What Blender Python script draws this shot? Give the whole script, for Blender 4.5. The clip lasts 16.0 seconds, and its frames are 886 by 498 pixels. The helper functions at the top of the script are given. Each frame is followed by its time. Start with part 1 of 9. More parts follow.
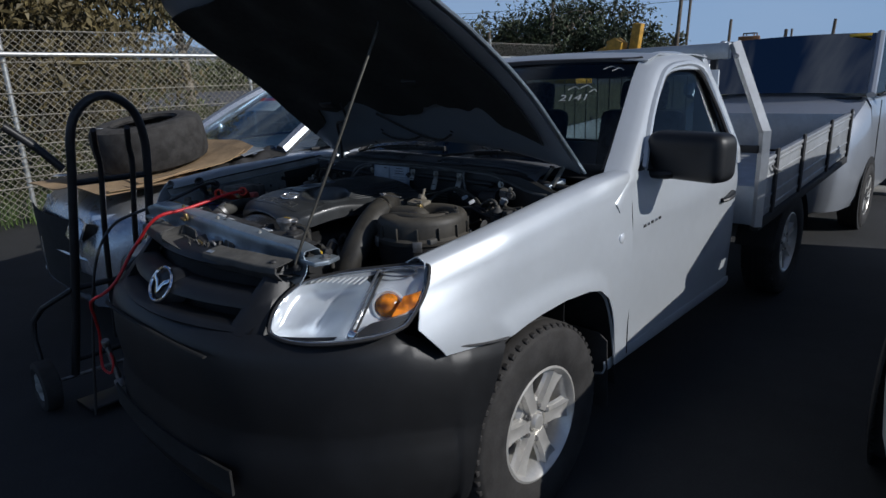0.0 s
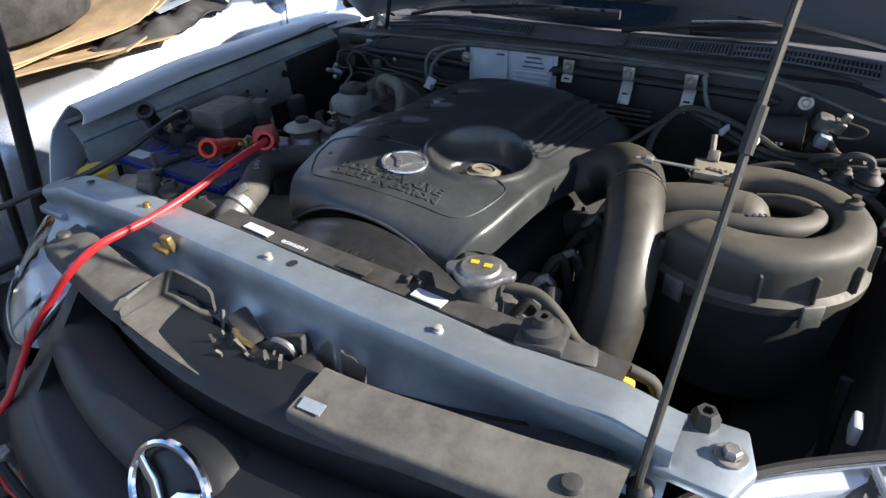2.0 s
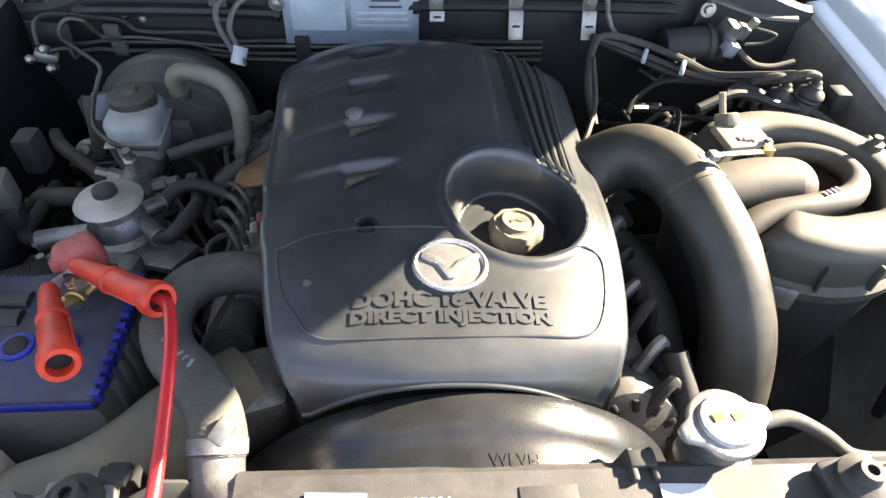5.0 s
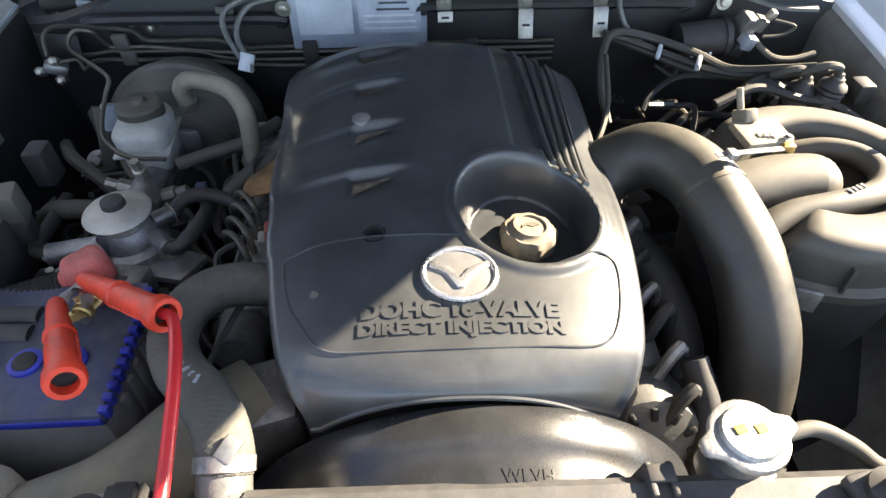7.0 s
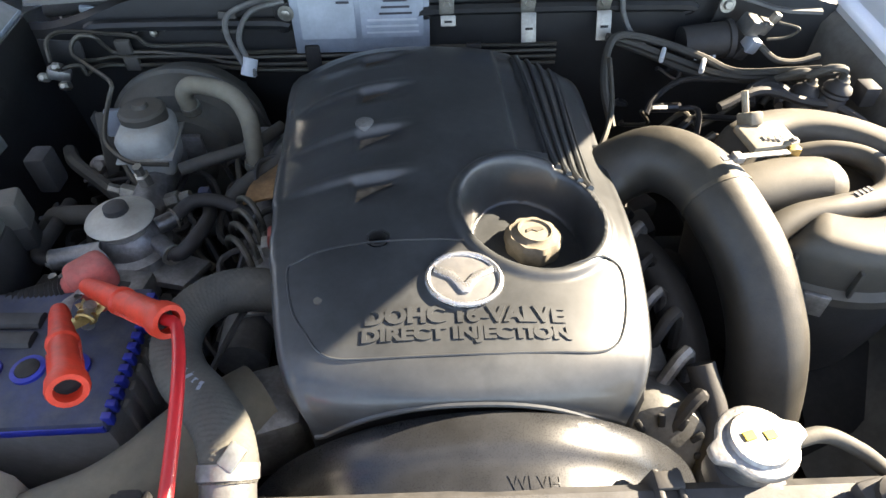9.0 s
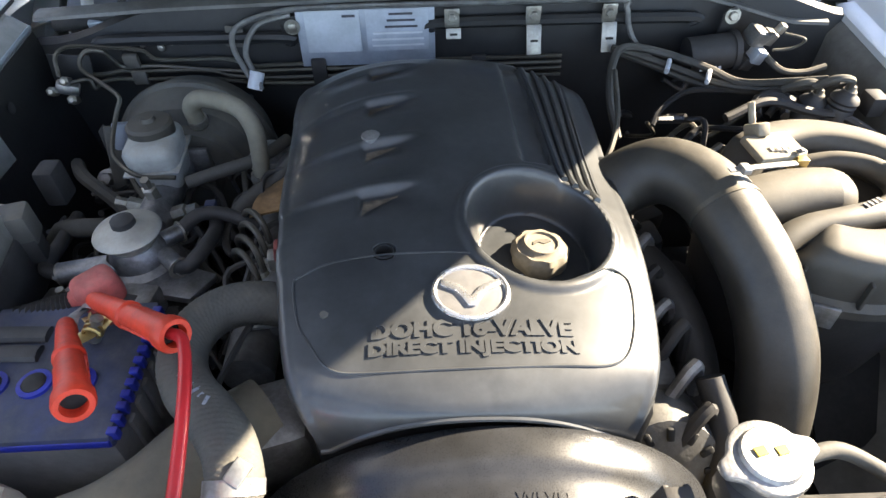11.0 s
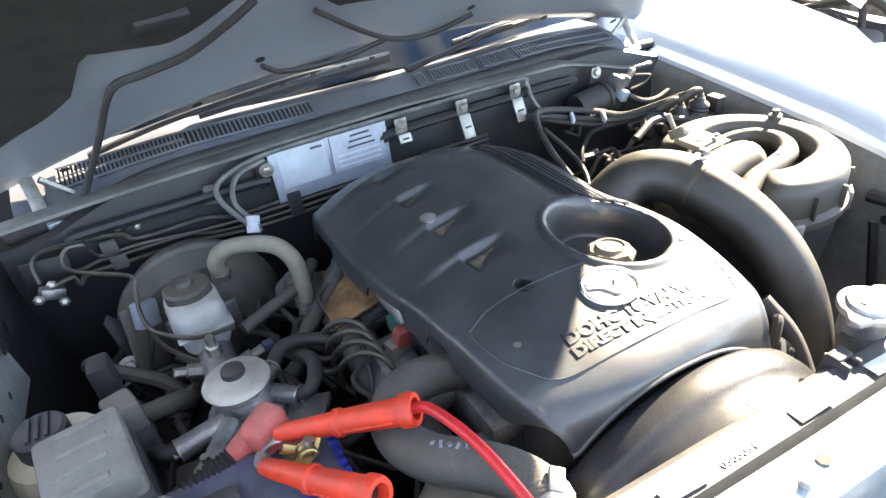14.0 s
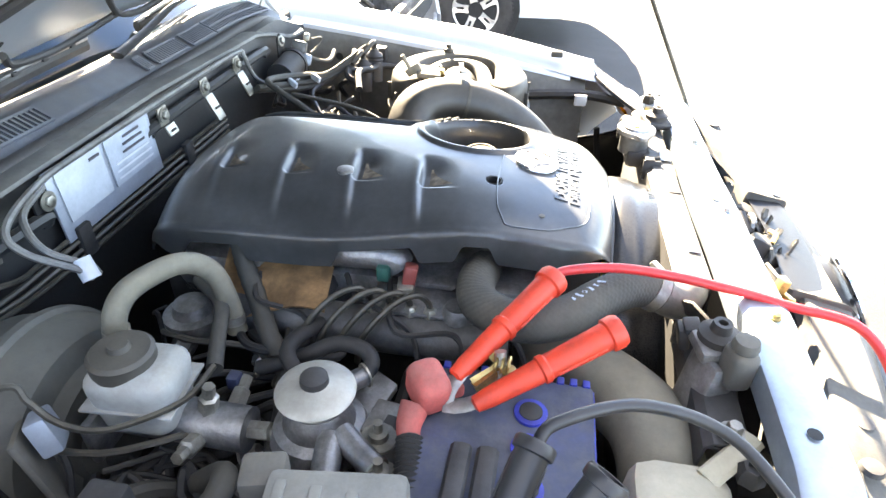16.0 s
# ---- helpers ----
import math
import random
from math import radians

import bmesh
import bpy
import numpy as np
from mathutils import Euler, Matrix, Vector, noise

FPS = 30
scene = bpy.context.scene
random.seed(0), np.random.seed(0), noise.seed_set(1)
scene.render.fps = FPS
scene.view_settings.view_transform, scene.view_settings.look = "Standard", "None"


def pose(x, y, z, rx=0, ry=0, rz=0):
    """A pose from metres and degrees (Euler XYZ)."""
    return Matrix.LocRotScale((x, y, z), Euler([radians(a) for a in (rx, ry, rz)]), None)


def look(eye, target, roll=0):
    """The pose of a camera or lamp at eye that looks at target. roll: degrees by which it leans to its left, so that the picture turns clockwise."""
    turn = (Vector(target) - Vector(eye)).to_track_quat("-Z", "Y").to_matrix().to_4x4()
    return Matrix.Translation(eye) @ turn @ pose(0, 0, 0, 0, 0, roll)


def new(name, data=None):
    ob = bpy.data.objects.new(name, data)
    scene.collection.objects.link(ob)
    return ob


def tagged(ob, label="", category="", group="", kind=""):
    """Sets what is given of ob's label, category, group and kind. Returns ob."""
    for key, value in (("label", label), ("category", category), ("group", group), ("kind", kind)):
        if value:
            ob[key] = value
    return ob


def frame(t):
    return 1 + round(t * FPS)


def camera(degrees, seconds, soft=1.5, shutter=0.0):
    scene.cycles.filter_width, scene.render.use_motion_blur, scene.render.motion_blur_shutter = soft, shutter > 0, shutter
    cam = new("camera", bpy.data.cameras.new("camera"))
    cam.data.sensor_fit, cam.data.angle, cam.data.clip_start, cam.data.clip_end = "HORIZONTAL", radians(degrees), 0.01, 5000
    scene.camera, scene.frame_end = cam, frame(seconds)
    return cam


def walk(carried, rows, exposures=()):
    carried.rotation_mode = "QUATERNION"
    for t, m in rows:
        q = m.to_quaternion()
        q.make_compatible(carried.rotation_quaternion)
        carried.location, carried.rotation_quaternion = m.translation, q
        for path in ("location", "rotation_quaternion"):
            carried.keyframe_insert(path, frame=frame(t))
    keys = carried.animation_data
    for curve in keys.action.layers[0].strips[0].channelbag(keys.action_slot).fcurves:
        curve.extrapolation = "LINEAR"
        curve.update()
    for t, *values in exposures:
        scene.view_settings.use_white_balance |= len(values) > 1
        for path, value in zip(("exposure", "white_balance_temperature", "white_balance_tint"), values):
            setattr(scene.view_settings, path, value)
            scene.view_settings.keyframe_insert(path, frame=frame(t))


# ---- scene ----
cam = camera(71.8, 16.0)
PATH = [
    (0, (1.901, -0.72, 1.514), (0.576, 0.682, 0.986), -2.2),
    (0.5, (1.582, -0.543, 1.518), (0.216, 0.806, 0.96), -1.8),
    (1, (1.207, -0.434, 1.513), (-0.042, 0.976, 0.84), -4.3),
    (1.5, (0.847, -0.323, 1.505), (-0.302, 1.126, 0.743), -4.7),
    (2, (0.51, -0.199, 1.51), (-0.439, 1.227, 0.476), -2.0),
    (2.5, (0.199, -0.128, 1.506), (-0.479, 1.364, 0.36), -4.4),
    (3, (0.018, 0.011, 1.505), (-0.452, 1.509, 0.266), -5.2),
    (3.5, (-0.053, 0.087, 1.529), (-0.036, 1.592, 0.211), 2.9),
    (4, (-0.116, 0.07, 1.565), (0.042, 1.493, 0.169), 1.5),
    (4.5, (-0.105, 0.08, 1.59), (0.028, 1.486, 0.173), 2.4),
    (5, (-0.084, 0.095, 1.585), (0.047, 1.495, 0.162), 2.6),
    (7.5, (-0.074, 0.114, 1.58), (-0.007, 1.514, 0.153), -0.4),
    (8, (-0.076, 0.116, 1.579), (-0.009, 1.516, 0.152), -0.3),
    (10.5, (-0.076, 0.117, 1.58), (-0.017, 1.542, 0.177), -1.1),
    (11, (-0.077, 0.12, 1.58), (-0.026, 1.552, 0.185), -1.1),
    (11.5, (-0.075, 0.122, 1.579), (0.005, 1.577, 0.209), -0.4),
    (12, (-0.071, 0.126, 1.578), (0.013, 1.575, 0.203), -1.1),
    (12.5, (-0.078, 0.121, 1.586), (0.076, 1.737, 0.418), -1.8),
    (13, (-0.102, 0.125, 1.585), (0.014, 1.751, 0.426), -6.0),
    (13.5, (-0.214, 0.098, 1.591), (0.297, 1.695, 0.5), -5.9),
    (14, (-0.453, 0.084, 1.588), (0.254, 1.596, 0.486), -7.1),
    (14.5, (-0.658, 0.187, 1.575), (0.357, 1.52, 0.483), -8.3),
    (15, (-0.833, 0.29, 1.568), (0.497, 1.302, 0.469), -6.3),
    (15.5, (-0.899, 0.413, 1.554), (0.636, 1.042, 0.436), -4.5),
    (16, (-0.88, 0.525, 1.541), (0.743, 0.785, 0.402), 1.6),
]
EXPOSURES = [(0, -0.7, 5850, 10), (0.5, -0.75, 5750, 10), (1.0, -0.6, 5650, 10), (1.5, 0.6, 5950, 10), (2.0, 1.4, 6550, 10), (2.5, 2.12, 7750, 10), (3.0, 2.6, 7850, 10), (3.5, 2.9, 7750, 10), (5.0, 3.1, 7850, 10), (8.0, 3.0, 7950, 10), (10.5, 3.05, 7850, 10), (12.0, 3.15, 7750, 10), (12.5, 3.35, 7650, 10), (13.5, 3.88, 7850, 10), (14.0, 3.82, 8050, 10), (15.0, 4.27, 8350, 10), (16.0, 4.33, 8550, 10)]
walk(cam, [(t, look(eye, target, roll)) for t, eye, target, roll in PATH], EXPOSURES)

# ---- exposure is keyed by the walk; world and sun ----
SUN_AZ, SUN_EL = 70.3, 27.1
world = bpy.data.worlds.new("sky")
scene.world = world
world.use_nodes = True
wn = world.node_tree
sky = wn.nodes.new("ShaderNodeTexSky")
sky.sky_type, sky.sun_disc = "NISHITA", False
sky.air_density, sky.dust_density, sky.ozone_density = 1.0, 0.15, 3.0
sky.sun_elevation, sky.sun_rotation = radians(SUN_EL), radians(SUN_AZ)
wn.nodes["Background"].inputs["Strength"].default_value = 0.052
wtc, wmap, wnoise, wramp, wmix = (wn.nodes.new("ShaderNode" + k) for k in ("TexCoord", "Mapping", "TexNoise", "MapRange", "Mix"))
wmap.inputs["Scale"].default_value = (1.0, 1.0, 2.6)
wnoise.inputs["Scale"].default_value, wnoise.inputs["Detail"].default_value = 3.2, 8
wramp.inputs["From Min"].default_value, wramp.inputs["From Max"].default_value, wramp.inputs["To Max"].default_value = 0.47, 0.68, 0.75
wmix.data_type = "RGBA"
wmix.inputs["B"].default_value = (9.0, 9.3, 9.8, 1)
wn.links.new(wtc.outputs["Generated"], wmap.inputs["Vector"])
wn.links.new(wmap.outputs["Vector"], wnoise.inputs["Vector"])
wn.links.new(wnoise.outputs["Fac"], wramp.inputs["Value"])
wn.links.new(wramp.outputs["Result"], wmix.inputs["Factor"])
wtint = wn.nodes.new("ShaderNodeMix")
wtint.data_type, wtint.blend_type = "RGBA", "MULTIPLY"
wtint.inputs["Factor"].default_value = 1.0
wtint.inputs["B"].default_value = (0.80, 1.0, 1.30, 1)
wn.links.new(sky.outputs["Color"], wtint.inputs["A"])
wn.links.new(wtint.outputs["Result"], wmix.inputs["A"])
wsep, wlow, whaze = (wn.nodes.new("ShaderNode" + k) for k in ("SeparateXYZ", "MapRange", "Mix"))
wlow.inputs["From Min"].default_value, wlow.inputs["From Max"].default_value, wlow.inputs["To Min"].default_value, wlow.inputs["To Max"].default_value = 0.10, 0.32, 0.85, 0.0
whaze.data_type = "RGBA"
whaze.inputs["B"].default_value = (8.5, 12.0, 17.0, 1)
wn.links.new(wtc.outputs["Generated"], wsep.inputs["Vector"])
wn.links.new(wsep.outputs["Z"], wlow.inputs["Value"])
wn.links.new(wlow.outputs["Result"], whaze.inputs["Factor"])
wn.links.new(wmix.outputs["Result"], whaze.inputs["A"])
wn.links.new(whaze.outputs["Result"], wn.nodes["Background"].inputs["Color"])
sun = new("sun", bpy.data.lights.new("sun", "SUN"))
sun.data.energy, sun.data.angle, sun.data.color = 5.2, radians(0.53), (1.0, 0.93, 0.83)
away = Vector((math.sin(radians(SUN_AZ)) * math.cos(radians(SUN_EL)), math.cos(radians(SUN_AZ)) * math.cos(radians(SUN_EL)), math.sin(radians(SUN_EL))))
sun.matrix_world = look(away * 30, (0, 0, 0))


# ---- materials ----
def surf(name, base, rough=0.5, metal=0.0, var=0.15, scale=9.0, bump=0.05, bscale=160.0, dust=0.0, dustcol=(0.30, 0.25, 0.18), coat=0.0, rvar=0.15, alpha=1.0):
    """A procedural surface: two scales of tone, fine relief, and dust that settles on what faces up."""
    m = bpy.data.materials.new(name)
    m.use_nodes = True
    n, l = m.node_tree.nodes, m.node_tree.links
    p = n["Principled BSDF"]
    tc = n.new("ShaderNodeTexCoord")
    big, fine = n.new("ShaderNodeTexNoise"), n.new("ShaderNodeTexNoise")
    big.inputs["Scale"].default_value, big.inputs["Detail"].default_value = scale, 6
    fine.inputs["Scale"].default_value, fine.inputs["Detail"].default_value = bscale, 4
    l.new(tc.outputs["Object"], big.inputs["Vector"])
    l.new(tc.outputs["Object"], fine.inputs["Vector"])
    ramp = n.new("ShaderNodeMapRange")
    ramp.inputs["From Min"].default_value, ramp.inputs["From Max"].default_value = 0.35, 0.65
    l.new(big.outputs["Fac"], ramp.inputs["Value"])
    mix = n.new("ShaderNodeMix")
    mix.data_type = "RGBA"
    mix.inputs["A"].default_value = (*[c * (1 - var) for c in base], 1)
    mix.inputs["B"].default_value = (*[min(1, c * (1 + var)) for c in base], 1)
    l.new(ramp.outputs["Result"], mix.inputs["Factor"])
    colour = mix.outputs["Result"]
    speck, sr, sm = n.new("ShaderNodeTexNoise"), n.new("ShaderNodeMapRange"), n.new("ShaderNodeMix")
    speck.inputs["Scale"].default_value, speck.inputs["Detail"].default_value, speck.inputs["Roughness"].default_value = scale * 6.5, 10, 0.7
    l.new(tc.outputs["Object"], speck.inputs["Vector"])
    k = min(0.14, 0.45 * var)
    sr.inputs["From Min"].default_value, sr.inputs["From Max"].default_value = 0.38, 0.62
    sr.inputs["To Min"].default_value, sr.inputs["To Max"].default_value = 1 - k, 1 + k
    l.new(speck.outputs["Fac"], sr.inputs["Value"])
    sm.data_type, sm.blend_type = "RGBA", "MULTIPLY"
    sm.inputs["Factor"].default_value = 1.0
    l.new(colour, sm.inputs["A"])
    l.new(sr.outputs["Result"], sm.inputs["B"])
    colour = sm.outputs["Result"]
    rr = n.new("ShaderNodeMapRange")
    rr.inputs["To Min"].default_value, rr.inputs["To Max"].default_value = max(0.02, rough * (1 - rvar)), min(1, rough * (1 + rvar))
    l.new(fine.outputs["Fac"], rr.inputs["Value"])
    rough_out = rr.outputs["Result"]
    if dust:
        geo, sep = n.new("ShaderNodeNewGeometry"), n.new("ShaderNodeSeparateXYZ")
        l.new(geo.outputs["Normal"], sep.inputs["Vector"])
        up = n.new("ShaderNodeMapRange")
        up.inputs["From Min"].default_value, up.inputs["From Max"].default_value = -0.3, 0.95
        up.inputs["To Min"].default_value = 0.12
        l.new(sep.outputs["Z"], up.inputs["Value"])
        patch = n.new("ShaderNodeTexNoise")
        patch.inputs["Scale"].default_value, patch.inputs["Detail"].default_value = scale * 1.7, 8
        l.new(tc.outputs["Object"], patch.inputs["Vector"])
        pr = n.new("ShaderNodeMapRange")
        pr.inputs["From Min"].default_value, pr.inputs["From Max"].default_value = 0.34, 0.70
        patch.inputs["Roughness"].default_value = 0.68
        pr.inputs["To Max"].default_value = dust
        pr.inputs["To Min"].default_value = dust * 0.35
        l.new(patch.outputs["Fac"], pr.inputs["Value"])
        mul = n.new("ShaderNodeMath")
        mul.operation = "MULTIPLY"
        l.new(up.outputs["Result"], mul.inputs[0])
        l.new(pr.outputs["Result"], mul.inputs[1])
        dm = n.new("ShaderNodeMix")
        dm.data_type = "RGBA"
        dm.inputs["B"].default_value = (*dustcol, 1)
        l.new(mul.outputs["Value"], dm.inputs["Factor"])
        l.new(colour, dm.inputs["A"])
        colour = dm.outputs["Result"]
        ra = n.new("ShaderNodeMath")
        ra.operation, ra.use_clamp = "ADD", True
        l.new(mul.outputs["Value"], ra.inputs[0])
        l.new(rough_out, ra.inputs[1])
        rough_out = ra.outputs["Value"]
    l.new(colour, p.inputs["Base Color"])
    l.new(rough_out, p.inputs["Roughness"])
    p.inputs["Metallic"].default_value = metal
    p.inputs["Coat Weight"].default_value = coat
    p.inputs["Coat Roughness"].default_value = 0.06
    if bump:
        b = n.new("ShaderNodeBump")
        b.inputs["Strength"].default_value, b.inputs["Distance"].default_value = bump, 0.002
        l.new(fine.outputs["Fac"], b.inputs["Height"])
        l.new(b.outputs["Normal"], p.inputs["Normal"])
    return m


def glassy(name, tint, rough=0.02, through_it=0.85, film=1.0, ior=1.5):
    """A thin pane: mostly see-through, with a mirror film that grows at a glancing angle."""
    m = bpy.data.materials.new(name)
    m.use_nodes = True
    n, l = m.node_tree.nodes, m.node_tree.links
    n.remove(n["Principled BSDF"])
    gl, tr, mx, fr = n.new("ShaderNodeBsdfGlossy"), n.new("ShaderNodeBsdfTransparent"), n.new("ShaderNodeMixShader"), n.new("ShaderNodeFresnel")
    gl.inputs["Roughness"].default_value = rough
    gl.inputs["Color"].default_value = (0.9 * film, 0.95 * film, film, 1)
    tr.inputs["Color"].default_value = (*[c * through_it for c in tint], 1)
    fr.inputs["IOR"].default_value = ior
    l.new(fr.outputs["Fac"], mx.inputs["Fac"])
    l.new(tr.outputs["BSDF"], mx.inputs[1])
    l.new(gl.outputs["BSDF"], mx.inputs[2])
    l.new(mx.outputs["Shader"], n["Material Output"].inputs["Surface"])
    return m


SILVER = surf("silver_paint", (0.58, 0.615, 0.65), 0.36, 0.35, 0.03, 3, 0.03, 900, dust=0.05, coat=0.5, rvar=0.1)
SILVER_IN = surf("dusty_silver_paint", (0.36, 0.42, 0.475), 0.33, 0.72, 0.14, 9, 0.03, 400, dust=0.24, dustcol=(0.22, 0.20, 0.165))
# Near-black: the depth of shade in the bay is put into this paint.
SHADED_BAY_PAINT = surf("grimy_shaded_bay_paint", (0.010, 0.0115, 0.0135), 0.50, 0.1, 0.4, 7, 0.08, 150, dust=0.07)
# Same silver as the ledge paint, darkened to carry the wing panel's shade.
APRON = surf("dusty_shaded_apron_paint", (0.105, 0.105, 0.098), 0.55, 0.2, 0.4, 7, 0.1, 150, dust=0.10)
BLACK_TRIM = surf("black_bumper_plastic", (0.009, 0.0095, 0.011), 0.46, 0, 0.25, 5, 0.12, 900, rvar=0.25)
DUSTY_PLASTIC = surf("dusty_black_plastic", (0.021, 0.021, 0.023), 0.48, 0, 0.5, 26, 0.10, 500, dust=0.24, dustcol=(0.18, 0.17, 0.15))
COVER_PLASTIC = surf("engine_cover_plastic", (0.033, 0.0355, 0.037), 0.32, 0, 0.3, 12, 0.04, 1200, dust=0.11, dustcol=(0.145, 0.15, 0.155), coat=0.25, rvar=0.3)
SHROUD = surf("shroud_plastic", (0.016, 0.017, 0.019), 0.26, 0, 0.35, 14, 0.015, 900, dust=0.05, dustcol=(0.16, 0.15, 0.13), rvar=0.4)
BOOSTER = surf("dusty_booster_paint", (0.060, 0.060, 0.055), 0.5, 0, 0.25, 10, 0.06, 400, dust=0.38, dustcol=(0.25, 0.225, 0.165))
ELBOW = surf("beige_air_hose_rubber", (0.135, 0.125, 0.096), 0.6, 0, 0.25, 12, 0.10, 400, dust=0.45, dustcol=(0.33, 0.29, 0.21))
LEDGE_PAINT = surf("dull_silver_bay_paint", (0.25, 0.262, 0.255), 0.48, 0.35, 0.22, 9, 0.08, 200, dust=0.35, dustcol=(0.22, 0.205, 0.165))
SILVER_FRAME = surf("bonnet_frame_paint", (0.31, 0.345, 0.385), 0.36, 0.45, 0.06, 6, 0.04, 400, dust=0.1)
DENT_DUST = surf("brown_settled_dust", (0.13, 0.105, 0.075), 0.85, 0, 0.5, 60, 0.1, 900)
SILVERED = surf("silvered_plastic", (0.42, 0.44, 0.47), 0.14, 0.8, 0.08, 20, 0, 200)
# Near-black for dark parts, and for hollows whose shade is coloured in.
DARK_RECESS = surf("dark_parts_and_recess_shade", (0.012, 0.012, 0.012), 0.8, 0, 0.4, 10, 0.1, 120)
RUBBER = surf("black_rubber", (0.02, 0.02, 0.021), 0.62, 0, 0.3, 12, 0.15, 300, dust=0.06)
TYRE = surf("tyre_rubber", (0.022, 0.021, 0.021), 0.75, 0, 0.35, 14, 0.2, 220, dust=0.08)
OLD_TYRE = surf("weathered_tyre_rubber", (0.028, 0.027, 0.027), 0.85, 0, 0.5, 16, 0.4, 120, dust=0.25, dustcol=(0.2, 0.18, 0.15))
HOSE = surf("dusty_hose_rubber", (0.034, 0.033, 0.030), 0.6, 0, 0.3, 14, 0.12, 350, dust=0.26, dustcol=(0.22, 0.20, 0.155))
INTAKE = surf("dusty_intake_plastic", (0.034, 0.032, 0.028), 0.45, 0, 0.3, 9, 0.06, 500, dust=0.34, dustcol=(0.22, 0.19, 0.14), rvar=0.3)
ALU = surf("cast_aluminium", (0.29, 0.29, 0.295), 0.36, 0.8, 0.35, 25, 0.3, 260, dust=0.25, dustcol=(0.2, 0.18, 0.14))
ZINC = surf("zinc_plated_steel", (0.36, 0.35, 0.31), 0.38, 0.85, 0.25, 30, 0.1, 300, dust=0.2)
STEEL = surf("dull_steel", (0.30, 0.30, 0.30), 0.45, 0.85, 0.3, 30, 0.15, 200, dust=0.25)
CHROME = surf("chrome", (0.85, 0.86, 0.88), 0.08, 1.0, 0.05, 20, 0, 200)
RIM = surf("alloy_rim_paint", (0.70, 0.68, 0.64), 0.34, 0.6, 0.08, 14, 0.05, 500, dust=0.12)
BRAKE_LINE = surf("olive_brake_line", (0.05, 0.05, 0.044), 0.4, 0.5, 0.35, 30, 0.05, 300, dust=0.3)
WHITE_PLASTIC = surf("yellowed_white_plastic", (0.33, 0.345, 0.335), 0.42, 0, 0.18, 18, 0.05, 300, dust=0.55, dustcol=(0.26, 0.21, 0.14))
CREAM = surf("cream_tank_plastic", (0.50, 0.46, 0.34), 0.5, 0, 0.15, 12, 0.05, 300, dust=0.35)
LABEL = surf("label_paper", (0.56, 0.59, 0.62), 0.5, 0, 0.08, 20, 0.02, 300, dust=0.15)
LABEL_GREY = surf("aluminium_label", (0.32, 0.36, 0.41), 0.4, 0.3, 0.1, 25, 0.03, 300)
PRINT = surf("dark_print", (0.05, 0.05, 0.06), 0.6, 0, 0.1, 20, 0, 300)
RED_CLAMP = surf("red_clamp_rubber", (0.62, 0.036, 0.012), 0.46, 0, 0.2, 22, 0.08, 400, dust=0.08)
FADED_RED = surf("faded_red_rubber", (0.42, 0.065, 0.055), 0.65, 0, 0.3, 30, 0.14, 300, dust=0.45, dustcol=(0.36, 0.22, 0.19))
RED_CABLE = surf("red_cable", (0.52, 0.022, 0.026), 0.36, 0, 0.14, 14, 0.02, 300)
BLACK_CABLE = surf("black_cable", (0.018, 0.019, 0.022), 0.4, 0, 0.2, 14, 0.03, 300, dust=0.05)
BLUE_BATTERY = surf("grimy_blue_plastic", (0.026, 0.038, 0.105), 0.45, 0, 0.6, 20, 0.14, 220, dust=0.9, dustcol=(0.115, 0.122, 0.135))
RAD_HOSE = surf("knurled_hose_rubber", (0.036, 0.036, 0.034), 0.6, 0, 0.3, 14, 0.2, 350, dust=0.5, dustcol=(0.20, 0.185, 0.15))
BEIGE = surf("beige_sensor_plastic", (0.21, 0.185, 0.14), 0.6, 0, 0.25, 30, 0.05, 300, dust=0.3)
ZINC_BRIGHT = surf("bright_zinc", (0.44, 0.43, 0.385), 0.38, 0.6, 0.12, 20, 0.04, 300, dust=0.4, dustcol=(0.34, 0.31, 0.25))
NECK_METAL = surf("dusty_cast_neck", (0.13, 0.13, 0.128), 0.38, 0.5, 0.3, 25, 0.2, 260, dust=0.3, dustcol=(0.20, 0.19, 0.16))
BLUE_CLEAN = surf("bright_blue_plastic", (0.012, 0.03, 0.32), 0.4, 0, 0.3, 30, 0.03, 300, dust=0.1)
BATTERY_CASE = surf("battery_case", (0.16, 0.16, 0.16), 0.55, 0, 0.2, 14, 0.08, 300, dust=0.4)
YELLOW = surf("yellow_plastic", (0.70, 0.45, 0.02), 0.45, 0, 0.15, 20, 0.03, 300, dust=0.15)
BRASS = surf("brass", (0.45, 0.33, 0.14), 0.4, 0.9, 0.3, 40, 0.1, 300)
AMBER = surf("amber_lens", (0.70, 0.19, 0.008), 0.18, 0, 0.75, 34, 0.3, 90)
REFLECTOR = surf("lamp_reflector", (0.88, 0.92, 0.97), 0.22, 0.40, 0.05, 22, 0.12, 26, rvar=0.4)
OIL_CAP = surf("dusty_brown_cap_plastic", (0.13, 0.115, 0.09), 0.6, 0, 0.35, 30, 0.1, 300, dust=0.5, dustcol=(0.24, 0.20, 0.14))
PIPE_METAL = surf("dull_grey_pipe", (0.13, 0.135, 0.135), 0.45, 0.5, 0.3, 30, 0.1, 300, dust=0.3)
FUSE_LID = surf("dusty_pale_plastic", (0.13, 0.13, 0.12), 0.6, 0, 0.25, 20, 0.08, 300, dust=0.5, dustcol=(0.30, 0.28, 0.23))
BADGE_DISC = surf("dusty_badge_silver", (0.15, 0.155, 0.165), 0.38, 0.5, 0.12, 40, 0.03, 300, dust=0.2)
